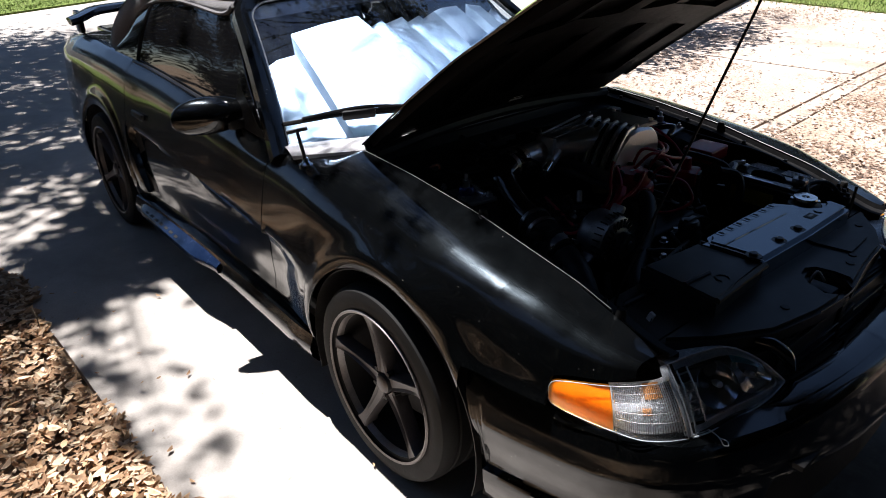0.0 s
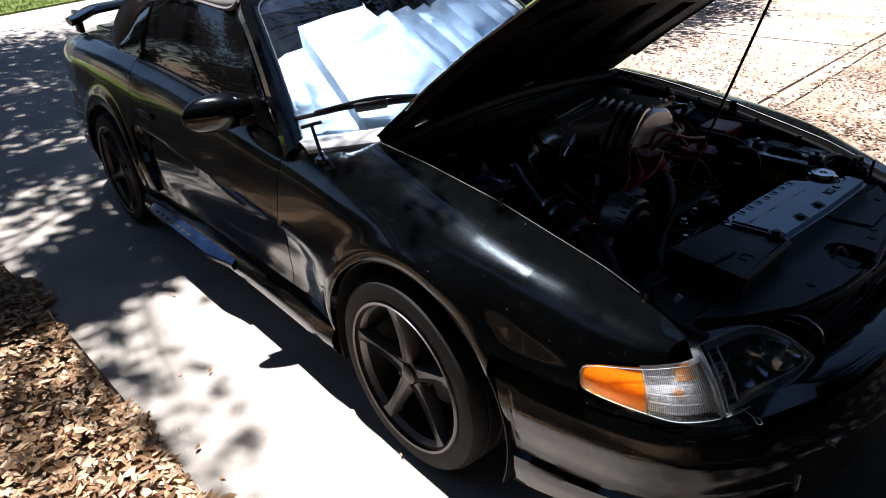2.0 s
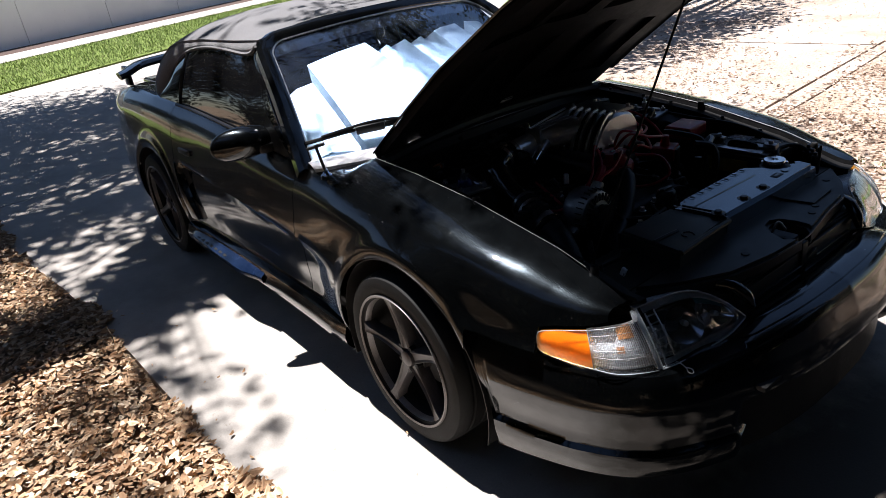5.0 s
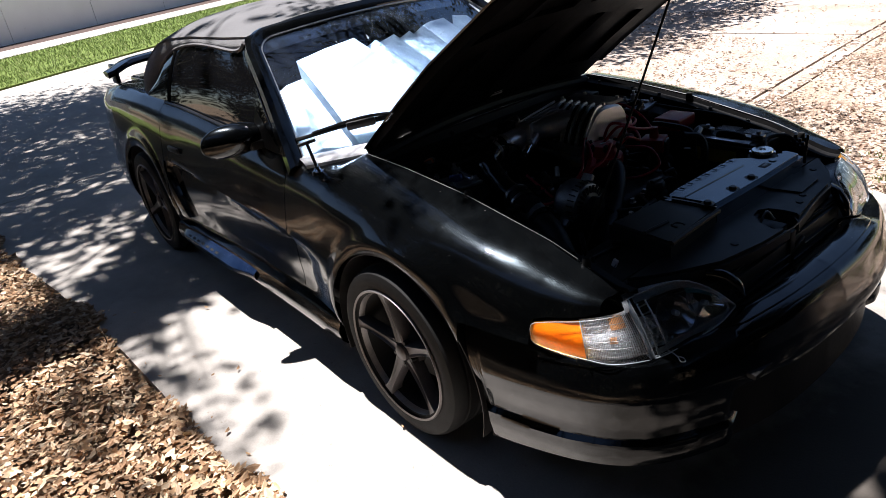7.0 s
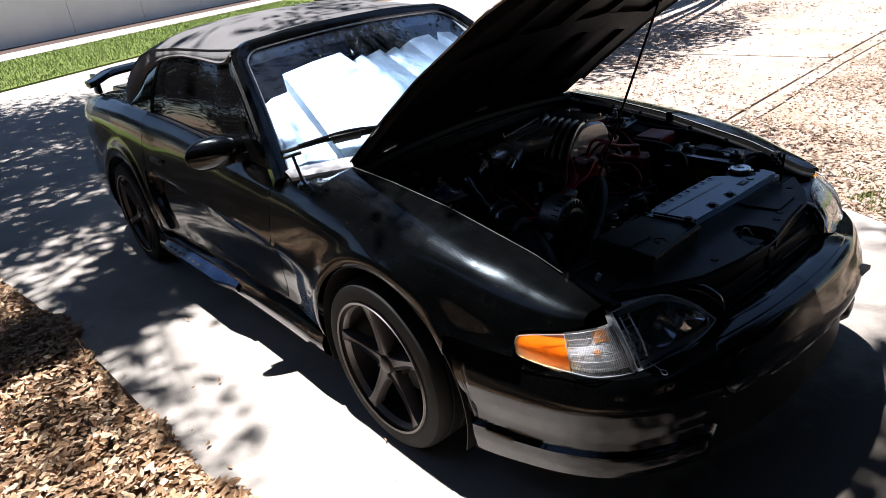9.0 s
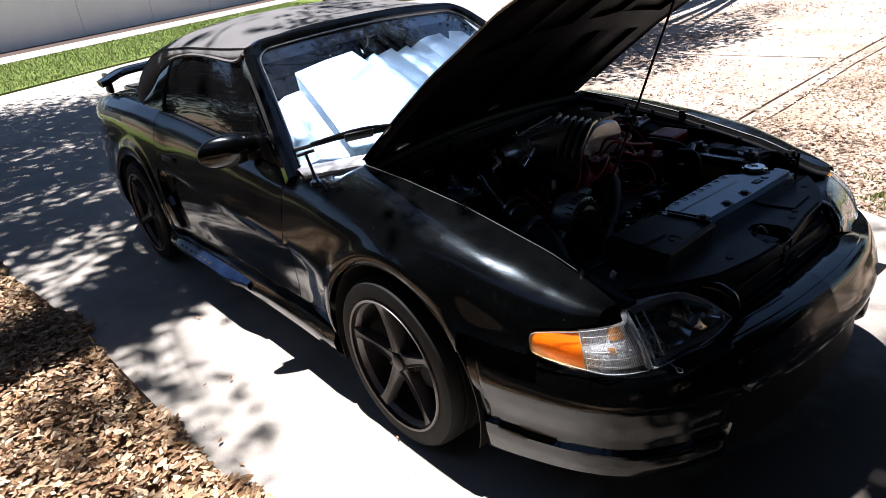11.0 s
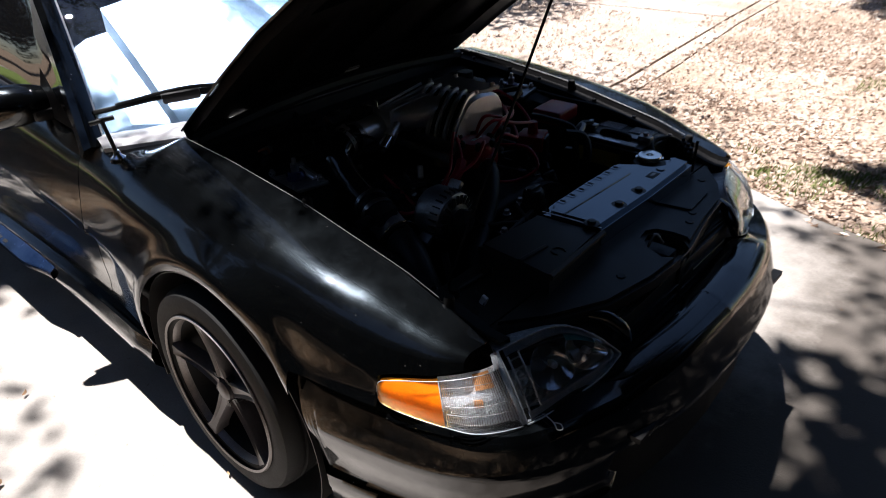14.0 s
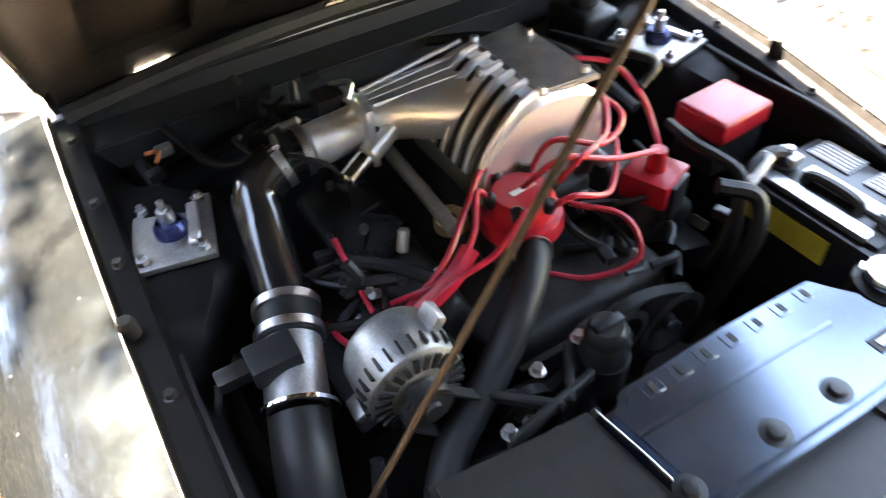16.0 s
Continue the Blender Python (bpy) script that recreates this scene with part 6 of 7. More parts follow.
for k in range(6):
    x = lerp(-0.020, 0.190, k / 5)
    pts = [(x - 0.006, 0.05, 0.965), (x - 0.002, 0.0, 0.962), (x + 0.002, -0.035, 0.951), (x + 0.006, -0.077, 0.926), (x + 0.008, -0.117, 0.889), (x + 0.006, -0.138, 0.850)]
    part("plenum_rib", fit_plenum(tube(pts, 0.0072, 24, 8)), ALU, plenum)
    # an added dark strip stands in for shade between the fins
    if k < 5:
        part("rib_shade", fit_plenum(tube([(px + 0.021, py + 0.004, pz - 0.005) for px, py, pz in pts[1:]], 0.0085, 20, 8)), PLASTIC, plenum, "dark strip for shade between fins")
part("plenum_plate", fit_plenum(plate([(-0.05, 0.05), (0.19, 0.05), (0.20, 0.155), (-0.06, 0.155)], 0.955, 0.966, 0.003)), ALUDULL, plenum, "dark dull top plate")
for x, y in ((-0.045, 0.055), (0.07, -0.02), (0.19, 0.05), (0.0, 0.14), (0.18, 0.14)):
    part("plenum_bolt", fit_plenum(lathe([(0, 0.010), (0.007, 0.010), (0.008, 0.0), (0.012, -0.001)], 8, at=(x, y, 0.965))), STEEL, plenum)
# neck and throttle body
nk = []
for y, x0, x1, zt, zb in ((-0.172, -0.086, -0.006, 0.926, 0.850), (-0.140, -0.086, 0.000, 0.930, 0.852), (-0.105, -0.085, 0.028, 0.936, 0.853), (-0.070, -0.082, 0.062, 0.942, 0.856), (-0.030, -0.078, 0.085, 0.948, 0.860), (0.020, -0.070, 0.095, 0.954, 0.866)):
    ring_pts = []
    for k in range(24):
        a = 2 * math.pi * k / 24
        ca, sa = math.cos(a), math.sin(a)
        ring_pts.append((lerp(x0, x1, 0.5 + 0.5 * math.copysign(abs(ca) ** 0.62, ca)), y, lerp(zb, zt, 0.5 + 0.5 * math.copysign(abs(sa) ** 0.62, sa))))
    nk.append(ring_pts)
part("plenum_neck", grid(nk, closed=True), ALU, plenum, "flared neck with thin fins")
for k in range(4):
    xa, xb = lerp(-0.074, -0.020, k / 3), lerp(-0.066, 0.030, k / 3)
    part("neck_fin", tube([(xa, -0.150, 0.925), (lerp(xa, xb, 0.45), -0.07, 0.939), (xb, 0.045, 0.957)], 0.0045, 14, 6), ALU, plenum)
tb = part("throttle_body", cyl(0.038, (-0.045, -0.16, 0.885), (-0.035, -0.27, 0.882), 30), ALU, car, "aluminium throttle body")
part("throttle_flange", box((0.12, 0.014, 0.11), (-0.045, -0.172, 0.885), 0.005), ALU, tb)
part("throttle_cam", box((0.05, 0.05, 0.035), (-0.08, -0.205, 0.925), 0.008), DARK, tb)
part("throttle_linkage", tube([(-0.10, -0.19, 0.94), (-0.06, -0.17, 0.955), (-0.03, -0.19, 0.945)], 0.006, 12, 6), STEEL, tb)
iac = part("idle_valve", cyl(0.020, (-0.012, -0.125, 0.882), (0.014, -0.190, 0.860), 22), ALU, car, "silver idle valve")
part("idle_valve_end", cyl(0.0175, (0.014, -0.190, 0.860), (0.034, -0.240, 0.843), 22), CHROME, iac, "polished end")
part("idle_plug", cyl(0.012, (0.034, -0.240, 0.843), (0.039, -0.253, 0.838), 14), PLASTIC, iac)

# intake tube with clamps and air meter
duct = part("intake_tube", tube([(-0.034, -0.272, 0.882), (-0.032, -0.325, 0.876), (-0.015, -0.372, 0.850), (0.03, -0.388, 0.815), (0.085, -0.398, 0.788), (0.160, -0.411, 0.766)], 0.041, 40, 24), GLOSSBLACK, car, "glossy black intake tube")
part("hose_clamp", ring(0.039, (-0.034, -0.278, 0.882), (0, -1, -0.03), 0.014), STEEL, duct)
part("hose_clamp", ring(0.039, (-0.032, -0.320, 0.876), (0.05, -1, -0.25), 0.014), STEEL, duct)
part("clamp_screw", cyl(0.005, (-0.04, -0.32, 0.925), (-0.005, -0.325, 0.925), 10, 0.001), STEEL, duct)
d = Vector((0.173, -0.056, -0.034)).normalized()
p0 = Vector((0.150, -0.408, 0.768))
part("coupler", cyl(0.048, tuple(p0), tuple(p0 + d * 0.075), 28), HOSE, duct)
part("hose_clamp", ring(0.049, tuple(p0 + d * 0.014), d, 0.014), STEEL, duct)
part("hose_clamp", ring(0.049, tuple(p0 + d * 0.060), d, 0.014), STEEL, duct)
maf = part("air_meter", cyl(0.045, tuple(p0 + d * 0.07), tuple(p0 + d * 0.180), 28), ALUDULL, car, "cast air flow meter")
part("meter_head", box((0.055, 0.07, 0.035), tuple(p0 + d * 0.115 + Vector((0, -0.02, 0.042))), 0.005, 2), PLASTIC, maf)
part("meter_plug", box((0.03, 0.05, 0.022), tuple(p0 + d * 0.115 + Vector((-0.005, -0.075, 0.038))), 0.005, 2), PLASTIC, maf)
part("meter_flange", ring(0.044, tuple(p0 + d * 0.182), d, 0.006, 0.014), CHROME, maf, "polished flange")
e0 = p0 + d * 0.185
part("lower_tube", tube([tuple(e0), tuple(e0 + d * 0.06 + Vector((0, 0, -0.01))), (0.425, -0.497, 0.668), (0.475, -0.505, 0.59), (0.495, -0.505, 0.48)], 0.043, 26, 22), HOSE, car, "black rubber intake hose")
part("meter_wire", tube([tuple(p0 + d * 0.11 + Vector((0, -0.10, 0.035))), (0.27, -0.56, 0.75), (0.20, -0.57, 0.70), (0.1, -0.56, 0.66)], 0.006, 18, 6), HOSE, car)

# alternator
alt = part("alternator", lathe([(0.0, 0.0), (0.050, 0.0), (0.066, 0.008), (0.074, 0.022), (0.075, 0.055), (0.075, 0.075), (0.070, 0.098), (0.052, 0.108), (0.0, 0.110)], 40, "X", (0.285, -0.312, 0.755)), ALUDULL, car, "silver finned alternator")
for xx, wid in ((0.366, 0.022),):
    for k in range(26):
        a = 2 * math.pi * k / 26
        part("vent", box((wid, 0.0035, 0.008), (xx, -0.312 + 0.0738 * math.cos(a), 0.755 + 0.0738 * math.sin(a)), 0, 1, Matrix.Rotation(a, 4, "X") @ Matrix.Rotation(math.pi / 2, 4, "X")), DARK, alt)
for k in range(24):
    a = 2 * math.pi * k / 24
    part("face_vent", box((0.004, 0.0075, 0.024), (0.3935, -0.312 + 0.056 * math.cos(a), 0.755 + 0.056 * math.sin(a)), 0, 1, Matrix.Rotation(a - math.pi / 2, 4, "X")), DARK, alt)
part("alternator_pulley", lathe([(0, 0), (0.032, 0.0), (0.030, 0.006), (0.034, 0.010), (0.030, 0.014), (0.034, 0.018), (0.030, 0.022), (0.034, 0.026), (0.014, 0.028), (0.012, 0.034), (0, 0.034)], 28, "X", (0.398, -0.312, 0.755)), DARK, alt)
for a in (0.9, 3.7):
    part("alternator_ear", box((0.04, 0.030, 0.018), (0.34, -0.312 + 0.085 * math.cos(a), 0.755 + 0.085 * math.sin(a)), 0.006, 2, Matrix.Rotation(a, 4, "X")), ALUDULL, alt)
# pulleys and belt ahead of the engine
for y, z, r in ((-0.02, 0.50, 0.085), (-0.16, 0.60, 0.055), (0.13, 0.63, 0.065), (0.02, 0.68, 0.045)):
    pl = part("pulley", lathe([(0, 0.0), (r, 0.0), (r + 0.004, 0.004), (r, 0.008), (r, 0.026), (r + 0.004, 0.03), (r - 0.01, 0.031), (r * 0.5, 0.012), (0.015, 0.014), (0.013, 0.03), (0, 0.03)], 32, "X", (0.40, y, z)), DARK, car)
    part("pulley_bolt", lathe([(0, 0.0), (0.012, 0.0), (0.012, 0.01), (0, 0.012)], 6, "X", (0.428, y, z)), STEEL, pl)
belt = [(-0.35, 0.76), (-0.31, 0.79), (-0.22, 0.70), (-0.10, 0.63), (0.02, 0.73), (0.14, 0.70), (0.20, 0.62), (0.10, 0.55), (-0.02, 0.41), (-0.11, 0.47), (-0.22, 0.58), (-0.34, 0.72)]
bc = catmull(belt + belt[:1], 90)
part("drive_belt", grid([[(0.405, y, z), (0.425, y, z)] for y, z in bc], thick=0.004), RUBBER, car, "black ribbed drive belt")
# engine mass
eng = part("engine_block", box((0.50, 0.36, 0.40), (0.12, 0.0, 0.50), 0.03, 3), DARK, car)
for sgn in (1, -1):
    vc = part("valve_cover", box((0.44, 0.13, 0.09), (0.08, -sgn * 0.225, 0.705), 0.025, 3, Matrix.Rotation(radians(28 * sgn), 4, "X")), DARK, eng)
    for x in (-0.08, 0.06, 0.2):
        part("cover_bolt", lathe([(0, 0.012), (0.007, 0.012), (0.010, 0.0)], 8, at=(x, -sgn * 0.235, 0.752)), ALUDULL, vc)
    part("exhaust_shield", box((0.40, 0.10, 0.06), (0.10, -sgn * 0.33, 0.56), 0.02, 2, Matrix.Rotation(radians(20 * sgn), 4, "X")), DARK, eng)
part("lower_intake_manifold", box((0.34, 0.22, 0.10), (0.04, 0.02, 0.755), 0.02, 3), DARK, eng)
for sgn in (1, -1):
    part("fuel_rail", cyl(0.012, (-0.10, -sgn * 0.135, 0.835), (0.22, -sgn * 0.145, 0.825), 14), ALUDULL, eng)
    for x in (-0.05, 0.07, 0.19):
        part("injector", cyl(0.011, (x, -sgn * 0.14, 0.83), (x, -sgn * 0.115, 0.785), 12), PLASTIC, eng)
part("oil_cap", lathe([(0, 0.028), (0.020, 0.028), (0.027, 0.020), (0.027, 0.0)], 18, at=(0.180, -0.132, 0.800)), simple("brass_cap", (0.30, 0.22, 0.10), 0.45, 0.7), car, "dull brass filler cap")
part("sensor_plug", cyl(0.010, (0.15, -0.20, 0.81), (0.165, -0.215, 0.775), 12), STEEL, car)
part("timing_cover", box((0.07, 0.28, 0.22), (0.35, 0.0, 0.54), 0.02, 2), DARK, eng)
brk = part("pump_bracket", box((0.014, 0.17, 0.022), (0.485, -0.16, 0.705), 0.004, 1, Matrix.Rotation(0.18, 4, "Z")), DARK, eng, "triangular dull metal bracket")
for ang, cx, cy, ln_ in ((0.95, 0.452, -0.105, 0.10), (-0.75, 0.455, -0.185, 0.11)):
    part("bracket_arm", box((0.014, ln_, 0.020), (cx, cy, 0.705), 0.004, 1, Matrix.Rotation(ang, 4, "Z")), DARK, brk)
for x, y in ((0.415, -0.06), (0.43, -0.145), (0.49, -0.235)):
    part("bracket_bolt", lathe([(0, 0.012), (0.008, 0.012), (0.009, 0.0), (0.013, -0.001)], 8, at=(x, y, 0.716)), STEEL, brk)
part("thermostat_housing", box((0.08, 0.07, 0.06), (0.235, -0.03, 0.765), 0.018, 3), ALUDULL, eng)

# red distributor cap with its wires
DX, DY = 0.224, -0.028
dist = part("distributor_cap", lathe([(0, 0.070), (0.018, 0.070), (0.046, 0.066), (0.052, 0.054), (0.053, 0.030), (0.064, 0.026), (0.067, 0.018), (0.067, 0.0), (0.052, -0.004)], 36, at=(DX, DY, 0.787)), RED, car, "red distributor cap")
part("cap_print", box((0.010, 0.046, 0.001), (DX + 0.002, DY, 0.8578), 0, 1, Matrix.Rotation(0.1, 4, "Z")), WHITE, dist)
part("cap_base", cyl(0.045, (DX, DY, 0.68), (DX, DY, 0.785), 24), DARK, dist)
towers = []
for k in range(6):
    a = 2 * math.pi * k / 6 + 0.3
    q = (DX + 0.048 * math.cos(a), DY + 0.048 * math.sin(a), 0.838)
    towers.append(q)
    part("boot", cyl(0.0105, q, (q[0] + 0.008 * math.cos(a), q[1] + 0.008 * math.sin(a), q[2] + 0.022), 12, 0.003), PLASTIC, dist)
rng = np.random.default_rng(3)
WIRES = [[towers[0], (0.30, 0.01, 0.875), (0.29, 0.09, 0.84), (0.20, 0.18, 0.84), (0.12, 0.22, 0.80)],
         [towers[1], (0.255, 0.055, 0.895), (0.215, 0.14, 0.885), (0.12, 0.21, 0.885), (0.04, 0.22, 0.84)],
         [towers[2], (0.20, 0.045, 0.90), (0.225, 0.13, 0.875), (0.17, 0.21, 0.875), (0.00, 0.23, 0.85)],
         [towers[3], (0.17, -0.065, 0.875), (0.205, -0.12, 0.845), (0.255, -0.19, 0.81), (0.25, -0.27, 0.74)],
         [towers[4], (0.21, -0.10, 0.875), (0.26, -0.14, 0.845), (0.285, -0.20, 0.815), (0.22, -0.28, 0.74)],
         [towers[5], (0.29, -0.07, 0.875), (0.305, -0.13, 0.84), (0.30, -0.21, 0.815), (0.29, -0.27, 0.76)],
         [(DX, DY, 0.857), (0.245, 0.03, 0.90), (0.26, 0.12, 0.87), (0.262, 0.215, 0.845)],
         [(0.27, 0.03, 0.83), (0.33, 0.09, 0.815), (0.37, 0.09, 0.76), (0.345, 0.02, 0.735), (0.30, -0.03, 0.735)],
         [(0.02, 0.23, 0.90), (0.08, 0.27, 0.90), (0.16, 0.27, 0.87), (0.24, 0.24, 0.83)],
         [(0.10, -0.30, 0.80), (0.16, -0.30, 0.77), (0.22, -0.30, 0.74)],
         [(0.20, -0.37, 0.74), (0.26, -0.36, 0.75), (0.29, -0.34, 0.77)]]
for w in WIRES:
    part("ignition_wire", tube(w, 0.0050, 34, 8), REDWIRE, car, "red ignition wire")
part("wire_sleeve", tube([(0.275, -0.155, 0.84), (0.29, -0.195, 0.815), (0.285, -0.255, 0.77)], 0.015, 14, 8), REDWIRE, car, "red heat sleeve")

# hoses, lines and harness
part("radiator_hose", tube([(0.235, -0.03, 0.765), (0.30, -0.06, 0.785), (0.355, -0.125, 0.755), (0.395, -0.20, 0.705), (0.445, -0.30, 0.665), (0.52, -0.36, 0.64), (0.60, -0.37, 0.63)], 0.027, 34, 16), HOSE, car, "thick black radiator hose")
part("hose_clamp", ring(0.028, (0.285, -0.05, 0.783), (0.9, -0.4, 0.25), 0.012), STEEL, car)
part("coolant_pipe", cyl(0.011, (0.31, -0.085, 0.665), (0.42, 0.06, 0.662), 14), STEEL, car, "bright metal coolant pipe")
acc = part("accumulator", lathe([(0, 0.11), (0.030, 0.108), (0.038, 0.095), (0.038, 0.0), (0, 0)], 26, at=(0.442, -0.032, 0.62)), DARK, car, "grimy pump reservoir with a ribbed black cap")
part("reservoir_cap", lathe([(0, 0.026), (0.024, 0.026), (0.030, 0.020), (0.033, 0.006), (0.033, 0.0)], 22, at=(0.442, -0.032, 0.728)), PLASTIC, acc)
part("cap_tab", box((0.016, 0.050, 0.010), (0.442, -0.032, 0.757), 0.003), PLASTIC, acc)
part("canister_band", ring(0.038, (0.442, -0.032, 0.68), (0, 0, 1), 0.016), DARK, acc)
LINES = [([(0.36, 0.25, 0.82), (0.40, 0.30, 0.80), (0.43, 0.28, 0.74), (0.42, 0.24, 0.62), (0.40, 0.22, 0.5)], 0.014, HOSE), ([(0.20, 0.30, 0.83), (0.27, 0.28, 0.84), (0.36, 0.30, 0.82), (0.39, 0.27, 0.76), (0.38, 0.24, 0.66)], 0.010, HOSE),
         ([(-0.30, -0.45, 0.85), (-0.16, -0.40, 0.83), (-0.10, -0.30, 0.86), (-0.08, -0.24, 0.88)], 0.008, HOSE), ([(-0.33, -0.30, 0.84), (-0.22, -0.26, 0.86), (-0.12, -0.20, 0.90)], 0.006, HOSE),
         ([(-0.34, -0.52, 0.80), (-0.2, -0.50, 0.78), (-0.08, -0.46, 0.76), (0.1, -0.48, 0.70)], 0.012, HOSE), ([(-0.3, 0.1, 0.84), (-0.2, 0.2, 0.86), (-0.1, 0.3, 0.84), (0.1, 0.32, 0.80)], 0.011, HOSE),
         ([(-0.2, 0.35, 0.82), (0.0, 0.36, 0.86), (0.12, 0.33, 0.90), (0.14, 0.28, 0.88)], 0.009, HOSE), ([(0.08, -0.33, 0.76), (0.18, -0.25, 0.78), (0.25, -0.19, 0.77)], 0.011, HOSE),
         ([(0.46, -0.30, 0.62), (0.50, -0.22, 0.66), (0.52, -0.10, 0.62), (0.50, 0.05, 0.60)], 0.013, HOSE), ([(0.42, -0.40, 0.70), (0.46, -0.42, 0.62), (0.48, -0.40, 0.50)], 0.010, HOSE),
         ([(0.0, 0.56, 0.82), (0.15, 0.565, 0.81), (0.35, 0.57, 0.80), (0.6, 0.57, 0.74)], 0.007, HOSE), ([(-0.35, -0.57, 0.82), (-0.1, -0.575, 0.80), (0.25, -0.575, 0.78), (0.6, -0.57, 0.70)], 0.009, HOSE)]
for pts, r, m in LINES:
    part("hose", tube(pts, r, 26, 8), m, car)
for x, y, z, m in ((-0.22, -0.47, 0.855, ALUDULL), (-0.10, -0.45, 0.80, STEEL), (-0.02, -0.42, 0.79, STEEL), (-0.28, -0.33, 0.86, PLASTIC), (-0.18, -0.50, 0.84, PLASTIC), (0.16, -0.50, 0.70, PLASTIC), (0.56, -0.40, 0.70, PLASTIC)):
    part("connector", box((0.03, 0.022, 0.018), (x, y, z), 0.004, 2, Matrix.Rotation(x * 7, 4, "Z")), m, car)
part("connector_ring", tube([(-0.22, -0.50, 0.86), (-0.20, -0.48, 0.868), (-0.18, -0.49, 0.862)], 0.004, 10, 6), simple("orange_clip", (0.5, 0.13, 0.04), 0.5), car, "orange clip")
res = part("reservoir", box((0.14, 0.10, 0.10), (-0.22, 0.45, 0.80), 0.02, 3), PLASTIC, car)
part("reservoir_cap", lathe([(0, 0.025), (0.028, 0.025), (0.032, 0.0)], 20, at=(-0.22, 0.45, 0.852)), DARK, res)
# small white connector hanging on a wire by the headlight
wc = part("loose_wire", tube([(0.665, -0.565, 0.695), (0.655, -0.54, 0.703), (0.645, -0.515, 0.712), (0.60, -0.49, 0.702), (0.584, -0.47, 0.70)], 0.0013, 16, 5), PLASTIC, car)
part("white_connector", box((0.016, 0.010, 0.026), (0.645, -0.517, 0.712), 0.002, 1, Matrix.Rotation(0.4, 4, "Y")), WHITE, wc, "white wire connector")
# pull ring hanging in front of the headlight
part("pull_ring", tube([(0.872, -0.600, 0.560), (0.890, -0.602, 0.560), (0.906, -0.606, 0.557), (0.918, -0.612, 0.552), (0.924, -0.602, 0.549), (0.915, -0.594, 0.552), (0.904, -0.603, 0.557)], 0.0014, 24, 6), ALUDULL, car, "small wire pull ring")
# hood prop
prop = part("hood_prop", tube([(0.557, -0.520, 0.70), (0.552, -0.515, 0.76), (0.590, -0.30, 1.18), (0.632, -0.09, 1.60)], 0.0035, 24, 8), HOODIN, car, "thin black hood prop rod")
part("prop_foot", lathe([(0, 0.02), (0.012, 0.02), (0.016, 0.0)], 14, at=(0.557, -0.52, 0.69)), PLASTIC, prop)
# sticker on the hood's underside: plain white bars
tilt = Matrix.Translation((-0.240, -0.089, 1.010)) @ Matrix.Rotation(radians(-OPEN), 4, "Y")
stick = part("sticker", box((0.034, 0.072, 0.0012), (0, 0, 0), 0.0004, 1, tilt), HOODIN, hood, "small black sticker with white bars")
for dx, w, h in ((-0.007, 0.060, 0.013), (0.009, 0.046, 0.005)):
    part("sticker_bar", box((h, w, 0.001), (0, 0, 0), 0.0003, 1, tilt @ Matrix.Translation((dx, 0.0, -0.0012))), WHITE, stick, "white bar")

# black filler between the panel, the lamps and the nose, and the dark grille mouth below its lip
for sgn in (1, -1):
    part("filler_panel", plate([(0.66, -sgn * 0.60), (0.755, -sgn * 0.615), (0.79, -sgn * 0.53), (0.815, -sgn * 0.45), (0.862, -sgn * 0.385), (0.878, -sgn * 0.33), (0.872, -sgn * 0.20), (0.872, -sgn * 0.003), (0.70, -sgn * 0.003)], 0.60, 0.652, 0.006), PANEL, car)
    part("header_end", tube([(0.835, -sgn * 0.372, 0.676), (0.868, -sgn * 0.345, 0.668), (0.90, -sgn * 0.325, 0.640), (0.915, -sgn * 0.318, 0.605)], 0.016, 14, 10, radii=[0.010, 0.018, 0.018, 0.010]), PAINT, car, "glossy black end of the nose panel")
mouth = part("grille", box((0.012, 0.66, 0.22), (0.880, 0, 0.53), 0.004), DARK, car, "black grille deep in the nose opening")
part("grille_floor", box((0.16, 0.90, 0.016), (0.955, 0, 0.46), 0.004), DARK, mouth)
for z in (0.535, 0.565, 0.595):
    part("grille_bar", box((0.014, 0.60, 0.007), (0.888, 0, z), 0.002, 1), PLASTIC, mouth)
part("emblem", box((0.010, 0.085, 0.030), (0.891, 0.04, 0.600), 0.003, 2, Matrix.Rotation(0.25, 4, "X")), DARK, mouth, "small worn metal emblem")

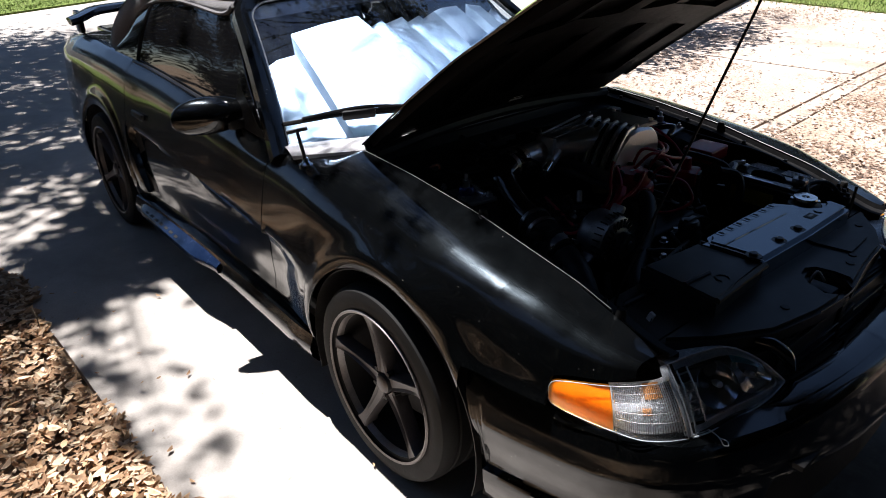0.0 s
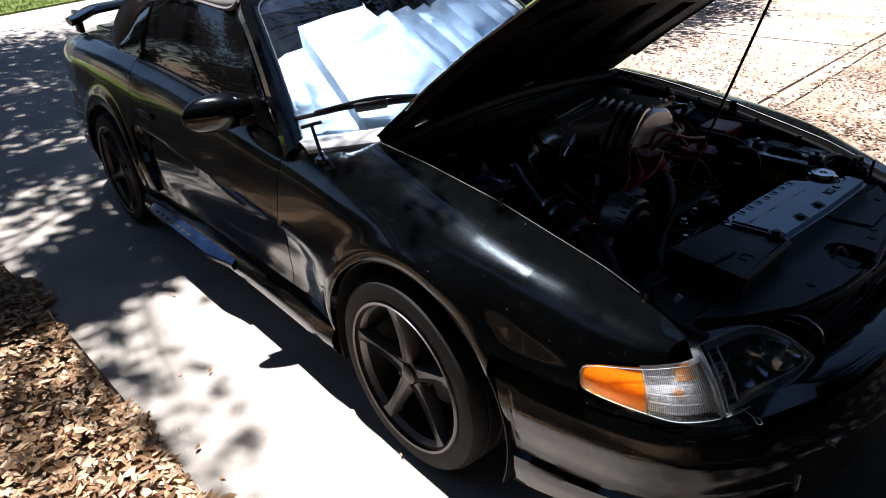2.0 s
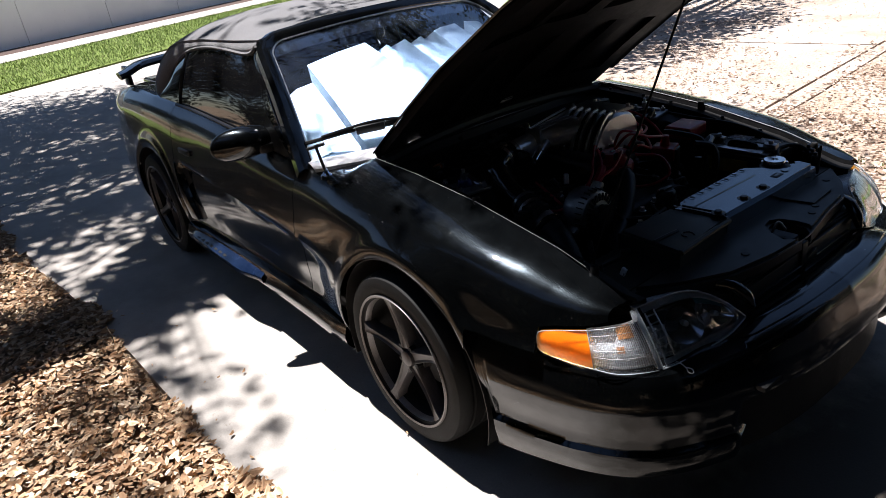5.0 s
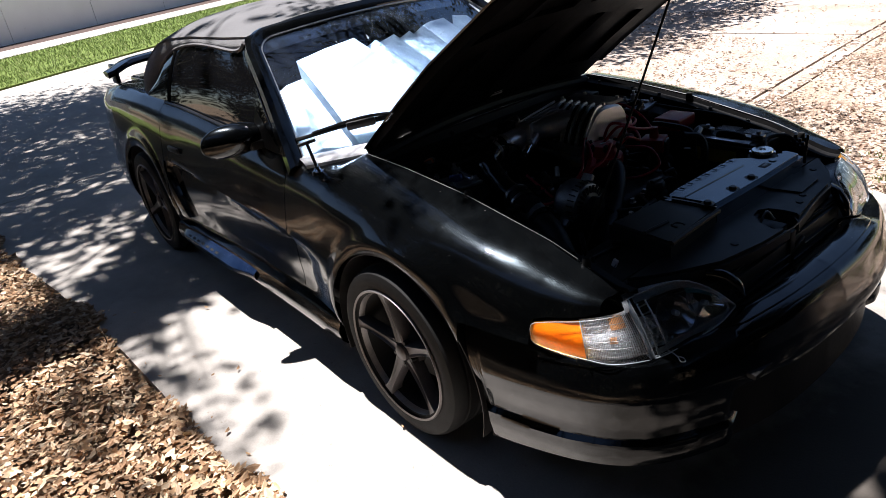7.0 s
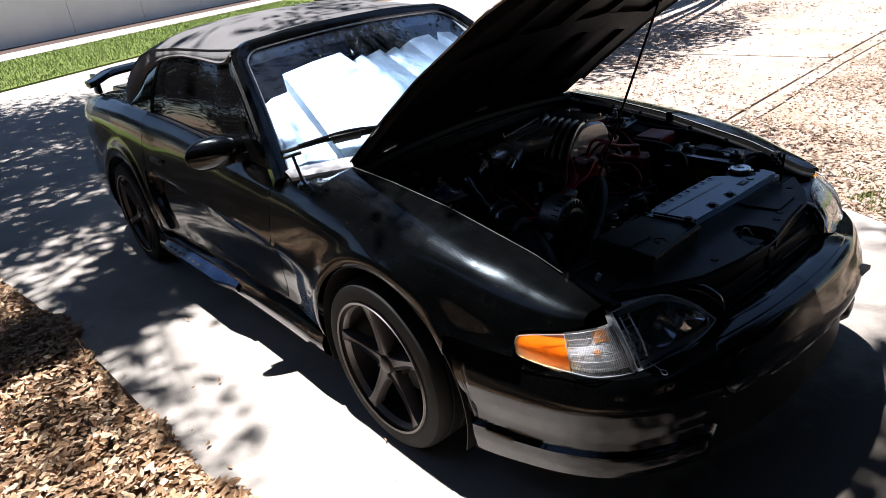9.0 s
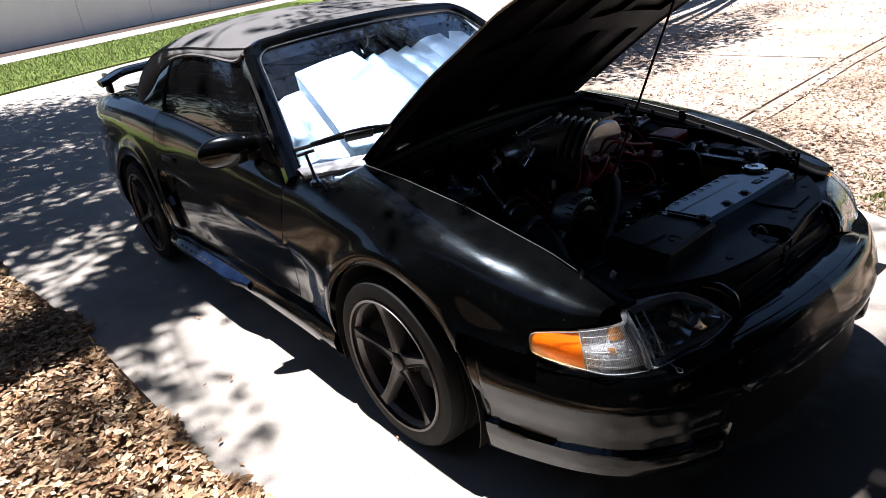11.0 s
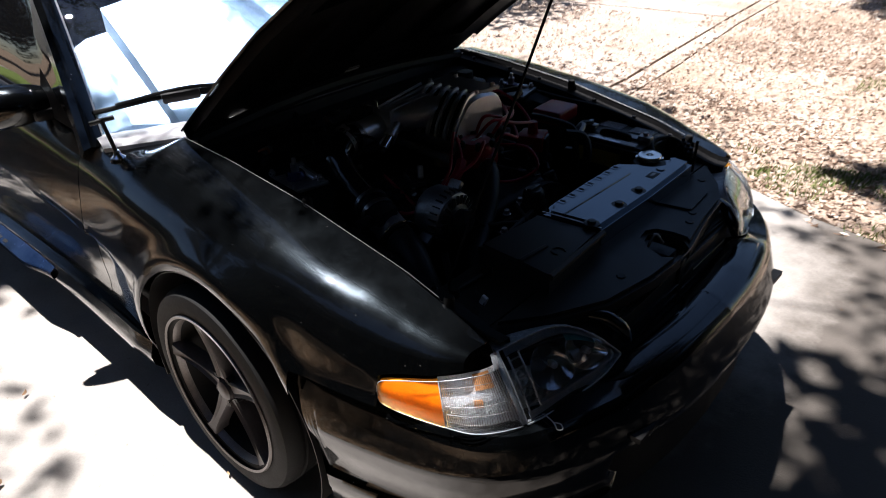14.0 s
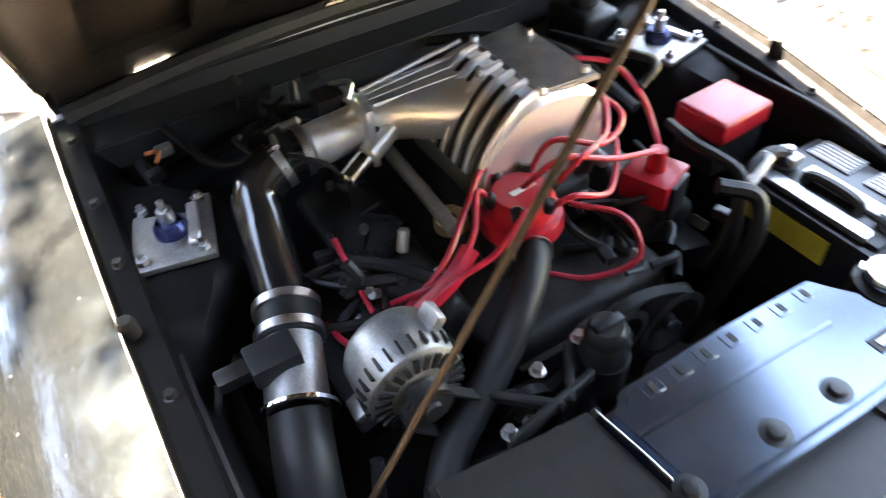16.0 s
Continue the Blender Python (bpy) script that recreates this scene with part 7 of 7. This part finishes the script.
# small fittings crowding the throttle body and firewall
for k in range(26):
    x, y, z = rng.uniform(-0.30, 0.02), rng.uniform(-0.36, -0.12), rng.uniform(0.82, 0.92)
    if k % 3 == 0:
        part("fitting", cyl(0.009, (x, y, z), (x + rng.normal(0, 0.02), y + rng.normal(0, 0.02), z + 0.012), 10, 0.002), ALUDULL if k % 2 else DARK, car)
    elif k % 3 == 1:
        part("connector", box((0.034, 0.022, 0.020), (x, y, z - 0.01), 0.004, 2, Matrix.Rotation(rng.uniform(0, 3), 4, "Z")), PLASTIC, car)
    else:
        q = rng.normal(0, 0.05, (2, 3))
        part("vacuum_line", tube([(x, y, z), tuple(np.array((x, y, z)) + q[0] * (1, 1, 0.3)), tuple(np.array((x, y, z - 0.02)) + q[0] + q[1] * (1, 1, 0.3))], 0.0045, 14, 6), HOSE, car)

# loom, vacuum lines and plugs over the engine and beside it
rng = np.random.default_rng(8)
for k in range(46):
    x, y, z = (rng.uniform(0.12, 0.40), rng.uniform(0.03, 0.30), rng.uniform(0.70, 0.78)) if k % 2 else (rng.uniform(0.04, 0.26), rng.uniform(-0.34, -0.17), rng.uniform(0.72, 0.79))
    if k % 4 < 2:
        q = np.array((x, y, z)) + np.cumsum(rng.normal(0, 0.035, (3, 3)) * (1, 1, 0.35), 0)
        part("vacuum_line", tube([(x, y, z), *map(tuple, q)], rng.uniform(0.004, 0.010), 16, 7), HOSE, car)
    elif k % 8 < 5:
        part("connector", box((0.032, 0.020, 0.018), (x, y, z), 0.004, 2, Matrix.Rotation(rng.uniform(0, 3), 4, "Z") @ Matrix.Rotation(rng.normal(0, 0.4), 4, "X")), PLASTIC, car)
    else:
        part("fitting", cyl(0.008, (x, y, z - 0.01), (x + rng.normal(0, 0.012), y + rng.normal(0, 0.012), z + 0.014), 10, 0.002), ALUDULL, car)
# carrier tray lines and foil label frames on the battery
part("battery_tray", box((0.15, 0.030, 0.010), (0.455, 0.452, 0.773), 0.003), ALUDULL, bat, "pale tray round the handle")
